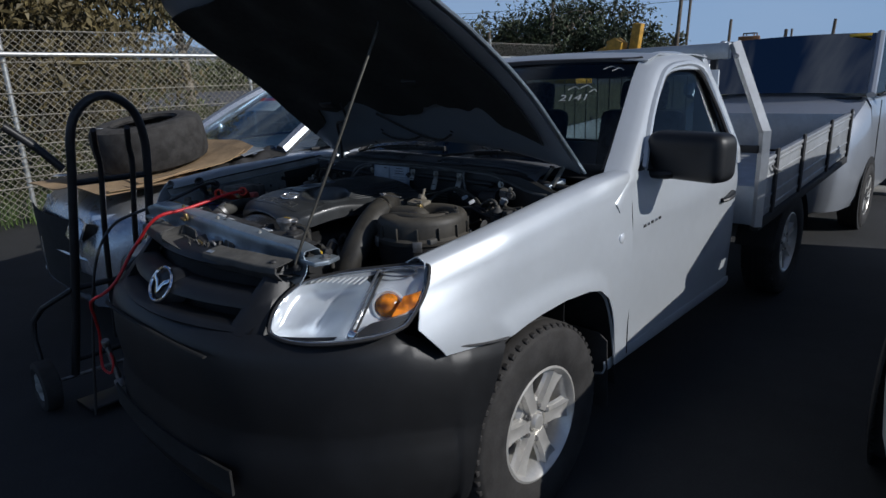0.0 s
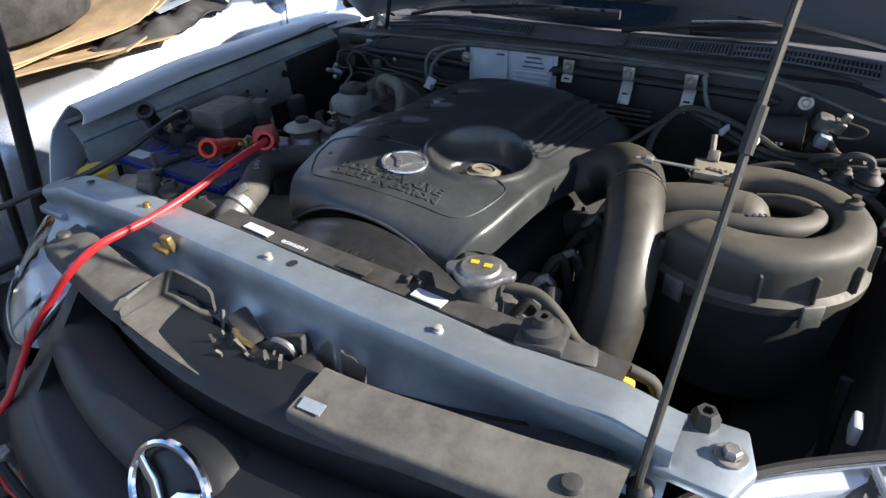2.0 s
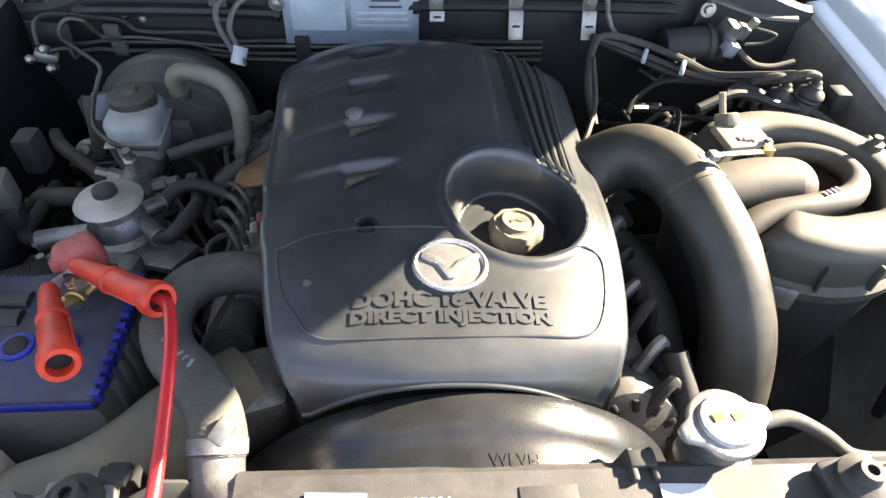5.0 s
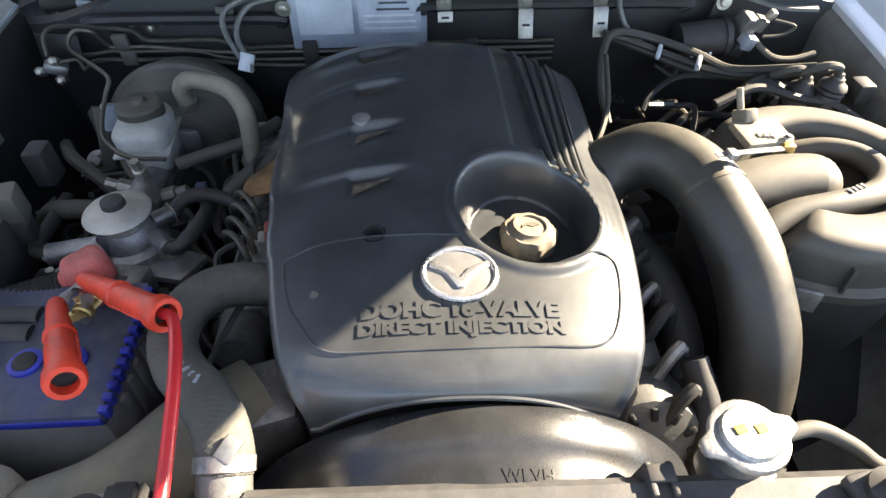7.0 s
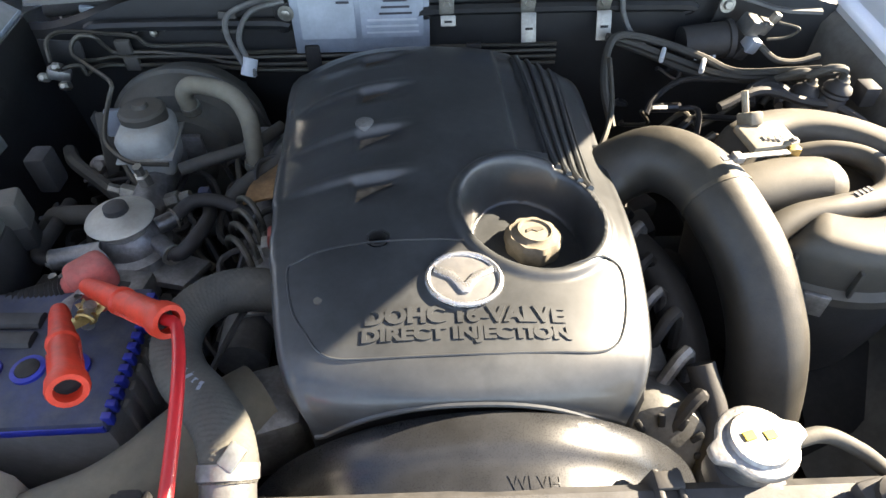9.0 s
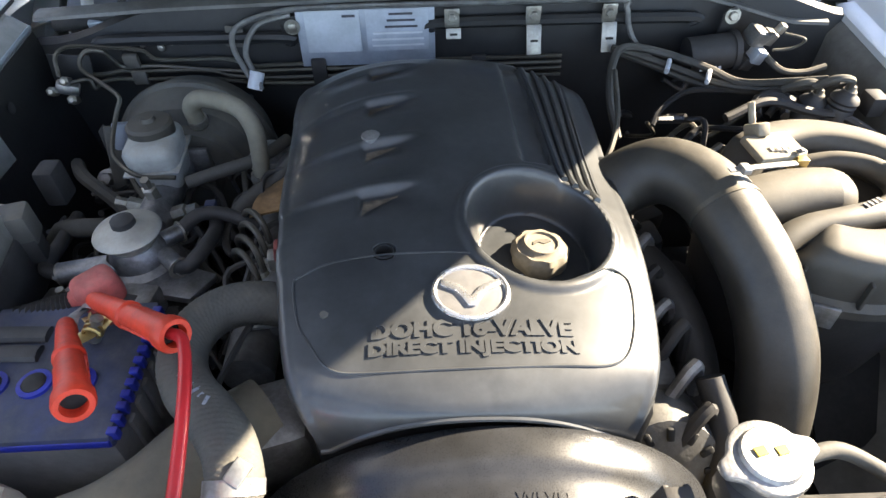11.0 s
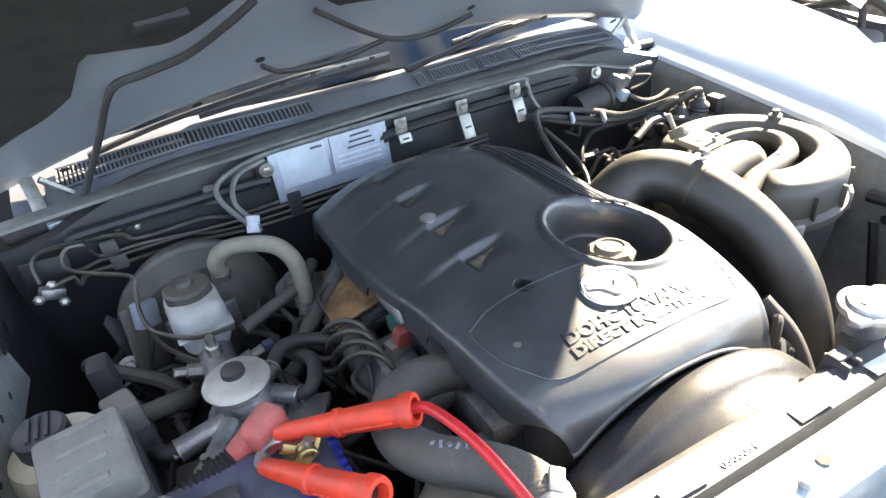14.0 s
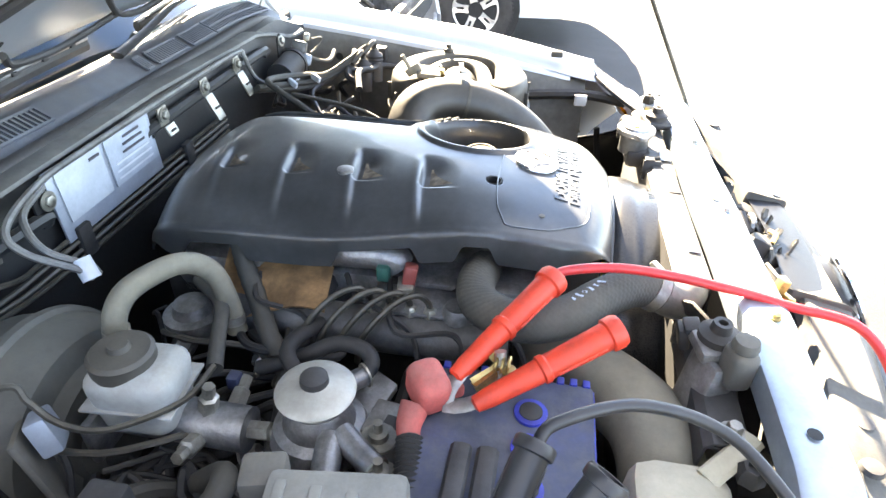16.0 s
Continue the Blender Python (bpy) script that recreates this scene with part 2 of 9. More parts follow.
BADGE_CHROME = surf("worn_satin_chrome", (0.62, 0.63, 0.65), 0.22, 0.85, 0.08, 40, 0.0, 300, dust=0.1)
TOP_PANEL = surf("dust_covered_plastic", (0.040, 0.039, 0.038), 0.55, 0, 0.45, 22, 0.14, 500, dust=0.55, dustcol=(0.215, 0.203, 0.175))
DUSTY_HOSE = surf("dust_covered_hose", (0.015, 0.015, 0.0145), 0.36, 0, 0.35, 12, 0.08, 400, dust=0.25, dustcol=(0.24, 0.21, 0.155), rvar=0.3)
DUSTY_GREY = surf("dusty_grey_plastic", (0.06, 0.06, 0.056), 0.6, 0, 0.2, 20, 0.08, 300, dust=0.3)
SPONGE = surf("bonnet_felt", (0.012, 0.012, 0.010), 0.95, 0, 0.35, 30, 0.4, 300)
BROWN_BRACKET = surf("rusted_bracket", (0.26, 0.15, 0.07), 0.7, 0.2, 0.4, 25, 0.2, 200)
TERRACOTTA = surf("maroon_connector", (0.22, 0.035, 0.03), 0.5, 0, 0.2, 25, 0.05, 300, dust=0.15)
GREEN_PLUG = surf("dark_green_plug", (0.02, 0.09, 0.07), 0.5, 0, 0.2, 25, 0.05, 300)
CARDBOARD = surf("cardboard", (0.36, 0.25, 0.14), 0.85, 0, 0.2, 7, 0.15, 90)
SEAT = surf("grey_seat_cloth", (0.06, 0.065, 0.07), 0.9, 0, 0.3, 30, 0.3, 300)
SEAT_PALE = surf("grey_headrest_cloth", (0.17, 0.18, 0.19), 0.9, 0, 0.4, 60, 0.3, 300)
WHITE_PAINT = surf("white_car_paint", (0.72, 0.73, 0.73), 0.3, 0, 0.04, 4, 0.02, 300, dust=0.1, coat=0.4)
LIGHT_SILVER = surf("pale_silver_car_paint", (0.50, 0.54, 0.60), 0.24, 0.78, 0.05, 4, 0.02, 500, dust=0.08, coat=0.5)
VAN_PAINT = surf("grey_silver_van_paint", (0.42, 0.45, 0.50), 0.3, 0.5, 0.04, 4, 0.02, 500, dust=0.06, coat=0.5)
TRAY_ALU = surf("tray_aluminium", (0.50, 0.52, 0.54), 0.42, 0.7, 0.1, 6, 0.08, 120, dust=0.15)
HAND_TRUCK = surf("black_painted_steel_tube", (0.016, 0.017, 0.020), 0.42, 0.2, 0.3, 12, 0.08, 200, dust=0.06)
GALV = surf("galvanised_steel", (0.50, 0.51, 0.50), 0.45, 0.75, 0.15, 20, 0.08, 200)
GALV_WIRE = surf("galvanised_wire", (0.40, 0.37, 0.31), 0.5, 0.4, 0.2, 20, 0.0, 200)
WOOD_POLE = surf("weathered_pole_timber", (0.16, 0.13, 0.10), 0.85, 0, 0.3, 6, 0.2, 60)
BARK = surf("gum_bark", (0.20, 0.17, 0.13), 0.9, 0, 0.35, 6, 0.3, 40)
MACHINE = surf("yellow_machine_paint", (0.55, 0.30, 0.03), 0.5, 0, 0.25, 4, 0.05, 80, dust=0.2)
RUSTY = surf("rust_brown_paint", (0.25, 0.12, 0.05), 0.75, 0, 0.3, 4, 0.1, 80)
CONCRETE = surf("concrete_kerb", (0.34, 0.33, 0.30), 0.9, 0, 0.2, 3, 0.2, 60)
SHED = surf("pale_shed_wall", (0.62, 0.60, 0.54), 0.8, 0, 0.1, 2, 0.05, 40)
CHALK = surf("chalk", (0.34, 0.36, 0.37), 0.9, 0, 0.3, 60, 0, 100)
DARK_GLASS = glassy("dark_window_glass", (0.30, 0.36, 0.39), film=0.45)
# Blue tint and high index strengthen the look of reflected sky.
SKY_GLASS = glassy("sky_reflection_blue_glass", (0.50, 0.66, 0.76), ior=2.0)
CAB_GLASS = glassy("clear_cab_glass", (0.74, 0.82, 0.84), film=0.6)
VAN_GLASS = glassy("smoked_van_glass", (0.34, 0.36, 0.37), film=0.30)
LENS = glassy("headlamp_lens", (0.95, 0.97, 1.0), 0.03, 0.95)


def leafy(name, base):
    m = surf(name, base, 0.6, 0, 0.35, 2.0, 0, 100)
    n, l = m.node_tree.nodes, m.node_tree.links
    info, hsv = n.new("ShaderNodeNewGeometry"), n.new("ShaderNodeHueSaturation")
    r = n.new("ShaderNodeMapRange")
    r.inputs["To Min"].default_value, r.inputs["To Max"].default_value = 0.55, 1.5
    l.new(info.outputs["Random Per Island"], r.inputs["Value"])
    l.new(r.outputs["Result"], hsv.inputs["Value"])
    p = n["Principled BSDF"]
    l.new(p.inputs["Base Color"].links[0].from_socket, hsv.inputs["Color"])
    l.new(hsv.outputs["Color"], p.inputs["Base Color"])
    return m


GUM_LEAF = leafy("gum_leaves", (0.075, 0.080, 0.035))
GOLD_LEAF = leafy("golden_brown_leaves", (0.12, 0.095, 0.040))
DARK_LEAF = leafy("dark_tree_leaves", (0.035, 0.050, 0.022))
SCRUB = leafy("scrub_leaves", (0.085, 0.095, 0.035))
GRASS = leafy("grass_blades", (0.07, 0.11, 0.025))


def ground_material(name, base, spots):
    m = surf(name, base, 0.88, 0, 0.25, 0.8, 0.6, 90, rvar=0.1)
    n, l = m.node_tree.nodes, m.node_tree.links
    p = n["Principled BSDF"]
    tc, v, mx, mr = n.new("ShaderNodeTexCoord"), n.new("ShaderNodeTexNoise"), n.new("ShaderNodeMix"), n.new("ShaderNodeMapRange")
    v.inputs["Scale"].default_value, v.inputs["Detail"].default_value = 260, 2
    l.new(tc.outputs["Object"], v.inputs["Vector"])
    mr.inputs["From Min"].default_value, mr.inputs["From Max"].default_value = 0.52, 0.72
    mr.inputs["To Max"].default_value = 0.55
    l.new(v.outputs["Fac"], mr.inputs["Value"])
    mx.data_type = "RGBA"
    mx.inputs["B"].default_value = (*spots, 1)
    l.new(p.inputs["Base Color"].links[0].from_socket, mx.inputs["A"])
    l.new(mr.outputs["Result"], mx.inputs["Factor"])
    l.new(mx.outputs["Result"], p.inputs["Base Color"])
    return m


ASPHALT = ground_material("worn_asphalt", (0.027, 0.027, 0.027), (0.085, 0.083, 0.08))
DIRT = ground_material("dry_grass_ground", (0.11, 0.10, 0.055), (0.05, 0.07, 0.02))
ROAD = ground_material("road_asphalt", (0.10, 0.10, 0.105), (0.16, 0.16, 0.16))
# Distance haze is put into the blue base colour.
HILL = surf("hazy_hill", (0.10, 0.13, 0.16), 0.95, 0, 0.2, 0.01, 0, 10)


# ---- mesh tools ----
def mesh_of(name, bm, mat, angle=38):
    me = bpy.data.meshes.new(name)
    bmesh.ops.recalc_face_normals(bm, faces=bm.faces)
    bm.to_mesh(me)
    bm.free()
    for p in me.polygons:
        p.use_smooth = True
    me.set_sharp_from_angle(angle=radians(angle))
    me.materials.append(mat)
    return me


def part(name, bm, mat, parent, label="", angle=38):
    """Links a bmesh as one mesh object under a thing or a part."""
    ob = new(name, mesh_of(name, bm, mat, angle))
    if parent is not None:
        ob.parent = parent
        if parent.parent is None:
            ob.matrix_parent_inverse = parent.matrix_basis.inverted()
    if label:
        tagged(ob, label)
    return ob


def thing(name, label, category, at=(0, 0, 0), group="", kind=""):
    e = new(name)
    e.empty_display_size = 0.1
    e.matrix_basis = Matrix.Translation(at)
    return tagged(e, label, category, group, kind)


def merge(bm, other):
    me = bpy.data.meshes.new("tmp")
    other.to_mesh(me)
    other.free()
    bm.from_mesh(me)
    bpy.data.meshes.remove(me)
    return bm


def box(c, s, bev=0.0, rot=None, bm=None, seg=2):
    b = bmesh.new()
    bmesh.ops.create_cube(b, size=1)
    bmesh.ops.scale(b, vec=s, verts=b.verts)
    if bev:
        bmesh.ops.bevel(b, geom=b.edges[:], offset=min(bev, min(s) * 0.45), segments=seg, profile=0.5, affect="EDGES")
    m = Matrix.Translation(c) @ (rot if rot else Matrix())
    bmesh.ops.transform(b, matrix=m, verts=b.verts)
    return merge(bm, b) if bm else b


def E(rx=0, ry=0, rz=0):
    return pose(0, 0, 0, rx, ry, rz)


def aim(a, b):
    """Turns the z axis to run from a to b."""
    return (Vector(b) - Vector(a)).to_track_quat("Z", "Y").to_matrix().to_4x4()


def lathe(prof, seg=24, m=None, bm=None, arc=None):
    """Turns a profile of (radius, height) round z."""
    b = bmesh.new()
    rings = []
    for r, z in prof:
        rings.append([b.verts.new((max(r, 1e-5) * math.cos(2 * math.pi * i / seg), max(r, 1e-5) * math.sin(2 * math.pi * i / seg), z)) for i in range(seg)])
    for k in range(len(rings) - 1):
        for i in range(seg):
            j = (i + 1) % seg
            b.faces.new((rings[k][i], rings[k][j], rings[k + 1][j], rings[k + 1][i]))
    bmesh.ops.remove_doubles(b, verts=b.verts, dist=1e-4)
    if m:
        bmesh.ops.transform(b, matrix=m, verts=b.verts)
    return merge(bm, b) if bm else b


def spline(pts, n=6):
    """Points along a smooth curve through pts."""
    p = [Vector(q) for q in pts]
    if len(p) < 3:
        return [p[0].lerp(p[-1], i / n) for i in range(n + 1)]
    p = [2 * p[0] - p[1]] + p + [2 * p[-1] - p[-2]]
    out = []
    for i in range(1, len(p) - 2):
        a, b, c, d = p[i - 1:i + 3]
        for k in range(n):
            t = k / n
            out.append(0.5 * ((2 * b) + (c - a) * t + (2 * a - 5 * b + 4 * c - d) * t * t + (3 * b - a - 3 * c + d) * t ** 3))
    return out + [p[-2]]


def tube(pts, r, seg=10, n=6, bm=None, flat=1.0, ribs=0.0, hollow=False, weave=0.0):
    """A pipe through pts. r: one radius, or one for each end. flat: squashes it; ribs: rings of relief; weave: crossed relief."""
    path = spline(pts, n)
    b = bmesh.new()
    up = Vector((0, 0, 1))
    d0 = (path[1] - path[0]).normalized()
    side = d0.cross(up)
    if side.length < 0.1:
        side = d0.cross(Vector((0, 1, 0)))
    side.normalize()
    rings = []
    for i, q in enumerate(path):
        d = (path[min(i + 1, len(path) - 1)] - path[max(i - 1, 0)]).normalized()
        side = (side - d * side.dot(d)).normalized()
        nrm = side.cross(d)
        f = i / (len(path) - 1)
        rad = r if isinstance(r, (int, float)) else r[0] + (r[1] - r[0]) * f
        if ribs:
            rad += ribs * (1 if i % 2 else -1)
        rings.append([b.verts.new(q + (rad + weave * (1 if (k + 2 * (i % 2) + (i // 2 % 2) * 2) % 4 < 2 else -1)) * (math.cos(2 * math.pi * k / seg) * side + flat * math.sin(2 * math.pi * k / seg) * nrm)) for k in range(seg)])
    for i in range(len(rings) - 1):
        for k in range(seg):
            j = (k + 1) % seg
            b.faces.new((rings[i][k], rings[i][j], rings[i + 1][j], rings[i + 1][k]))
    if not hollow:
        b.faces.new(rings[0])
        b.faces.new(rings[-1])
    return merge(bm, b) if bm else b


def sheet(rows, thick=0.0, closed=False, bm=None):
    """A skin over rows of points, with a thickness."""
    b = bmesh.new()
    vs = [[b.verts.new(q) for q in row] for row in rows]
    for i in range(len(vs) - 1):
        w = len(vs[i])
        for k in range(w if closed else w - 1):
            j = (k + 1) % w
            b.faces.new((vs[i][k], vs[i][j], vs[i + 1][j], vs[i + 1][k]))
    if thick:
        bmesh.ops.recalc_face_normals(b, faces=b.faces)
        bmesh.ops.solidify(b, geom=b.faces[:], thickness=thick)
    return merge(bm, b) if bm else b


def prism(poly, h, m=None, bev=0.0, bm=None):
    """A flat outline in x, y drawn up by h, then placed by m."""
    b = bmesh.new()
    f = b.faces.new([b.verts.new((x, y, 0)) for x, y in poly])
    up = bmesh.ops.extrude_face_region(b, geom=[f])
    bmesh.ops.translate(b, vec=(0, 0, h), verts=[v for v in up["geom"] if isinstance(v, bmesh.types.BMVert)])
    if bev:
        bmesh.ops.bevel(b, geom=b.edges[:], offset=bev, segments=2, profile=0.5, affect="EDGES")
    if m:
        bmesh.ops.transform(b, matrix=m, verts=b.verts)
    return merge(bm, b) if bm else b


def bolt(c, r=0.008, h=0.007, d=(0, 0, 1), bm=None):
    """A hexagon head on a washer."""
    m = Matrix.Translation(c) @ aim((0, 0, 0), d)
    b = lathe([(0, 0), (r * 1.7, 0), (r * 1.7, h * 0.25), (r, h * 0.25)], 14, m)
    return merge(bm, lathe([(r, h * 0.2), (r, h * 0.85), (r * 0.8, h), (0, h)], 6, m, b)) if bm else lathe([(r, h * 0.2), (r, h * 0.85), (r * 0.8, h), (0, h)], 6, m, b)


def clampf(x, a=0.0, b=1.0):
    return max(a, min(b, x))


def smooth(a, b, x):
    t = clampf((x - a) / (b - a))
    return t * t * (3 - 2 * t)


def curve_at(keys, x):
    """A value between keys (x, v)."""
    if x <= keys[0][0]:
        return keys[0][1]
    for (a, u), (b, v) in zip(keys, keys[1:]):
        if x <= b:
            return u + (v - u) * (x - a) / (b - a)
    return keys[-1][1]


def words(text, size, m, depth, mat, parent, name="lettering", label="", width=0.0, bold=0.0, over=None):
    """Raised letters in the built-in font, lying on the surface that over() gives."""
    c = bpy.data.curves.new("text", "FONT")
    c.body, c.size, c.extrude, c.align_x = text, size, depth, "CENTER"
    c.resolution_u, c.offset = 3, bold
    ob = bpy.data.objects.new("text", c)
    scene.collection.objects.link(ob)
    me = bpy.data.meshes.new_from_object(ob.evaluated_get(bpy.context.evaluated_depsgraph_get()))
    bpy.data.objects.remove(ob)
    b = bmesh.new()
    b.from_mesh(me)
    bpy.data.meshes.remove(me)
    if width:
        xs = [v.co.x for v in b.verts]
        bmesh.ops.scale(b, vec=(width / (max(xs) - min(xs)), 1, 1), verts=b.verts)
    bmesh.ops.transform(b, matrix=m, verts=b.verts)
    if over:
        for v in b.verts:
            v.co.z = over(v.co.x, v.co.y) + (depth if v.co.z > m.translation.z else -depth)
    return part(name, b, mat, parent, label)


# ---- wheels, shared by all vehicles ----
def wheel(m, parent, r=0.34, rim=0.205, width=0.21, spokes=6, rim_mat=None, name="wheel"):
    """A wheel whose outer face looks along the z of m; parts: tyre, rim, hub cap, nuts."""
    rim_mat = rim_mat or RIM
    w = width / 2
    prof = [(rim - 0.012, -w * 0.85), (rim + 0.012, -w * 0.98), (r * 0.86, -w * 1.06), (r * 0.955, -w * 0.9), (r, -w * 0.68)]
    prof += [(r, -w * 0.42), (r - 0.008, -w * 0.40), (r - 0.008, -w * 0.34), (r, -w * 0.32), (r, -0.012), (r - 0.008, -0.008), (r - 0.008, 0.008), (r, 0.012)]
    prof += [(r, w * 0.32), (r - 0.008, w * 0.34), (r - 0.008, w * 0.40), (r, w * 0.42), (r, w * 0.68), (r * 0.955, w * 0.9), (r * 0.93, w * 0.98), (r * 0.915, w * 0.985), (r * 0.86, w * 1.06), (r * 0.72, w * 1.06), (rim + 0.012, w * 0.98), (rim - 0.012, w * 0.85)]
    b = lathe(prof, 48)
    for i in range(56):
        a = 2 * math.pi * i / 56
        for s in (-1, 1):
            box((r * 0.964 * math.cos(a), r * 0.964 * math.sin(a), s * w * 0.78), (0.016, 0.020, 0.030), 0.003, E(0, 0, math.degrees(a)), b, 1)
    bmesh.ops.transform(b, matrix=m, verts=b.verts)
    tyre = part("tyre", b, TYRE, parent)
    b = lathe([(rim - 0.02, -w * 0.8), (rim + 0.004, w * 0.84), (rim + 0.004, w * 0.92), (rim - 0.006, w * 0.95), (rim - 0.016, w * 0.86), (rim - 0.03, w * 0.55), (rim - 0.045, -w * 0.7)], 48)
    lathe([(0, w * 0.62), (0.05, w * 0.62), (0.085, w * 0.52), (0.095, w * 0.34), (0.0, w * 0.30)], 36, None, b)
    for i in range(spokes):
        a = 360 * i / spokes + 15
        s = sheet([[(x, f * hw, w * 0.46 + 0.026 + 0.12 * (x - 0.05) - 0.012 * (1 - f * f) * smooth(0.08, 0.13, x) - 0.022 * (abs(f) > 0.9)) for f in (-1, -0.92, -0.75, -0.35, 0, 0.35, 0.75, 0.92, 1)] for x, hw in ((0.045, 0.030), (0.075, 0.028), (0.11, 0.0275), (0.15, 0.032), (rim - 0.026, 0.041), (rim - 0.008, 0.052))], 0.012)
        bmesh.ops.transform(s, matrix=E(0, 0, a), verts=s.verts)
        merge(b, s)
    bmesh.ops.transform(b, matrix=m, verts=b.verts)
    rim_ob = part("rim", b, rim_mat, parent)
    b = lathe([(rim - 0.048, -w * 0.5), (0, -w * 0.5)], 32, m)
    part("brake_drum", b, DARK_RECESS, parent)
    b = lathe([(0, w * 0.80), (0.026, w * 0.79), (0.033, w * 0.70), (0.033, w * 0.6)], 24, m)
    part("hub_cap", b, rim_mat, parent)
    for i in range(spokes):
        a = 2 * math.pi * (i + 0.5) / spokes + radians(15)
        c = m @ Vector((0.062 * math.cos(a), 0.062 * math.sin(a), w * 0.585))
        part("wheel_nut", lathe([(0.014, 0), (0.014, 0.004), (0.009, 0.005), (0.009, 0.018), (0, 0.02)], 6, Matrix.Translation(c) @ m.to_quaternion().to_matrix().to_4x4()), STEEL, parent)
    return tyre


def group_part(name, parent, label=""):
    """A part that only gathers sub-parts."""
    o = new(name)
    o.parent = parent
    o.matrix_parent_inverse = parent.matrix_basis.inverted()
    if label:
        tagged(o, label)
    return o


# ---- the pickup truck: shell ----
truck = thing("pickup_truck", "silver single-cab pickup truck with tray, bonnet propped open, standing on asphalt", "pickup truck", (0, 2.4, 0))
AXLE_F, AXLE_R = 0.87, 3.87


def fender_top(y):
    return curve_at([(0.2, 1.03), (0.42, 1.054), (0.7, 1.097), (1.0, 1.130), (1.3, 1.158), (1.47, 1.163)], y)


ARCH = [(0.60, 0.752), (0.662, 0.763), (0.75, 0.777), (0.842, 0.785), (0.975, 0.789), (1.122, 0.777), (1.201, 0.757), (1.262, 0.711), (1.292, 0.660), (1.314, 0.604), (1.342, 0.499), (1.362, 0.40)]


def arch_z(y):
    return curve_at(ARCH, y) if 0.60 < y < 1.362 else 0.0


def ledge_z(y):
    """The inner edge of the drain ledge on the battery side, which stands higher."""
    return 1.092 + 0.066 * (y - 0.45)


def fender(s):
    """s: 1 for the side with the mirror in view, -1 for the other."""
    rows = []
    n = 120
    for i in range(n + 1):
        u = i / n
        row = []
        for k in range(27):
            v = k / 26
            yr = 1.462
            y0 = 0.405 + (yr - 0.405) * u
            zt = fender_top(y0)
            low = max(arch_z(y0), 0.40 if y0 > AXLE_F else 0.80 - 0.16 * (y0 - 0.38))
            if y0 < AXLE_F and arch_z(y0) == 0:
                low = 0.80 - 0.16 * (y0 - 0.38)
            g = smooth(1.15, 1.46, y0)
            prof = [(0, 0.722, zt - 0.030), (0.05, 0.727, zt - 0.012), (0.12, 0.742 + 0.015 * g, zt - 0.002), (0.22, 0.776 + 0.022 * g, zt + 0.002), (0.32, 0.808 + 0.022 * g, zt - 0.014 + 0.008 * g), (0.42, 0.830 + 0.013 * g, zt - 0.052 + 0.012 * g), (0.54, 0.845 + 0.004 * g, zt - 0.135)]
            if s > 0:
                prof[:4] = [(0, 0.716, zt - 0.038), (0.05, 0.723, zt - 0.033), (0.12, 0.742, zt - 0.014), (0.22, 0.774, zt + 0.002)]
            if v <= 0.54:
                x = curve_at([(a, b) for a, b, c in prof], v)
                z = curve_at([(a, c) for a, b, c in prof], v)
                z = max(z, low + 0.004 * (0.54 - v))
            else:
                f = (v - 0.54) / 0.46
                zs = max(zt - 0.145, low + 0.01)
                z = zs + (low - zs) * f
                x = 0.845 + 0.004 * g + 0.012 * math.sin(math.pi * clampf((zs - z) / 0.5)) * 1.0
                x += 0.014 * smooth(0.09, 0.0, z - low) * smooth(0.60, 0.68, y0) * smooth(1.40, 1.33, y0)
            front = curve_at([(0.76, 0.40), (0.80, 0.385), (0.89, 0.312), (0.98, 0.365), (1.04, 0.405)], z)
            y = front + (yr - front) * u
            x *= 1 - 0.055 * smooth(0.75, 0.3, y) * smooth(0.8, 1.0, z)
            if s < 0:
                up = smooth(0.85, 1.0, z)
                x += 0.045 * up * smooth(1.46, 1.15, y)
                z += up * (0.090 - 0.075 * (y - 0.42))
            row.append((s * x, y, z))
        rows.append(row)
    part("fender", sheet(rows, 0.004), SILVER, truck, "glossy silver front fender")
    lip = [(s * 0.852, y, z) for y, z in ARCH[1:]]
    part("arch_lip", tube(lip, 0.006, 6, 3), SILVER, truck)
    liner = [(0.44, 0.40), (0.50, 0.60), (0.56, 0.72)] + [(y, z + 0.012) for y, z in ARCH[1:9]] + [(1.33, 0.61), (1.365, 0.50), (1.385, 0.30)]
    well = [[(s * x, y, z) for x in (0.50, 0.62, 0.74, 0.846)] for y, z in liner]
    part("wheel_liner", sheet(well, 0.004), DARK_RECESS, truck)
    flap = prism([(-0.11, 0), (0.10, 0), (0.10, 0.30), (0.06, 0.33), (-0.09, 0.33), (-0.11, 0.28)], 0.008, Matrix.Translation((s * 0.745, 1.335, 0.215)) @ E(90 + 4, 0, 0), 0.003)
    part("mud_flap", flap, RUBBER, truck, "black rubber mud flap")
    # inner apron below the fender's gutter
    if s > 0:
        rows = []
        for y in np.linspace(0.42, 1.17, 25):
            zt = fender_top(y)
            rows.append([(x, y, z) for x, z in ((0.720, zt - 0.040), (0.700, zt - 0.044), (0.690, zt - 0.050), (0.680, zt - 0.056), (0.668, zt - 0.072), (0.658, 0.93), (0.648, 0.80), (0.58, 0.70), (0.50, 0.66))])
        part("inner_apron", sheet(rows, 0.003), APRON, truck, "dusty painted inner wing panel, darkened for its shade")
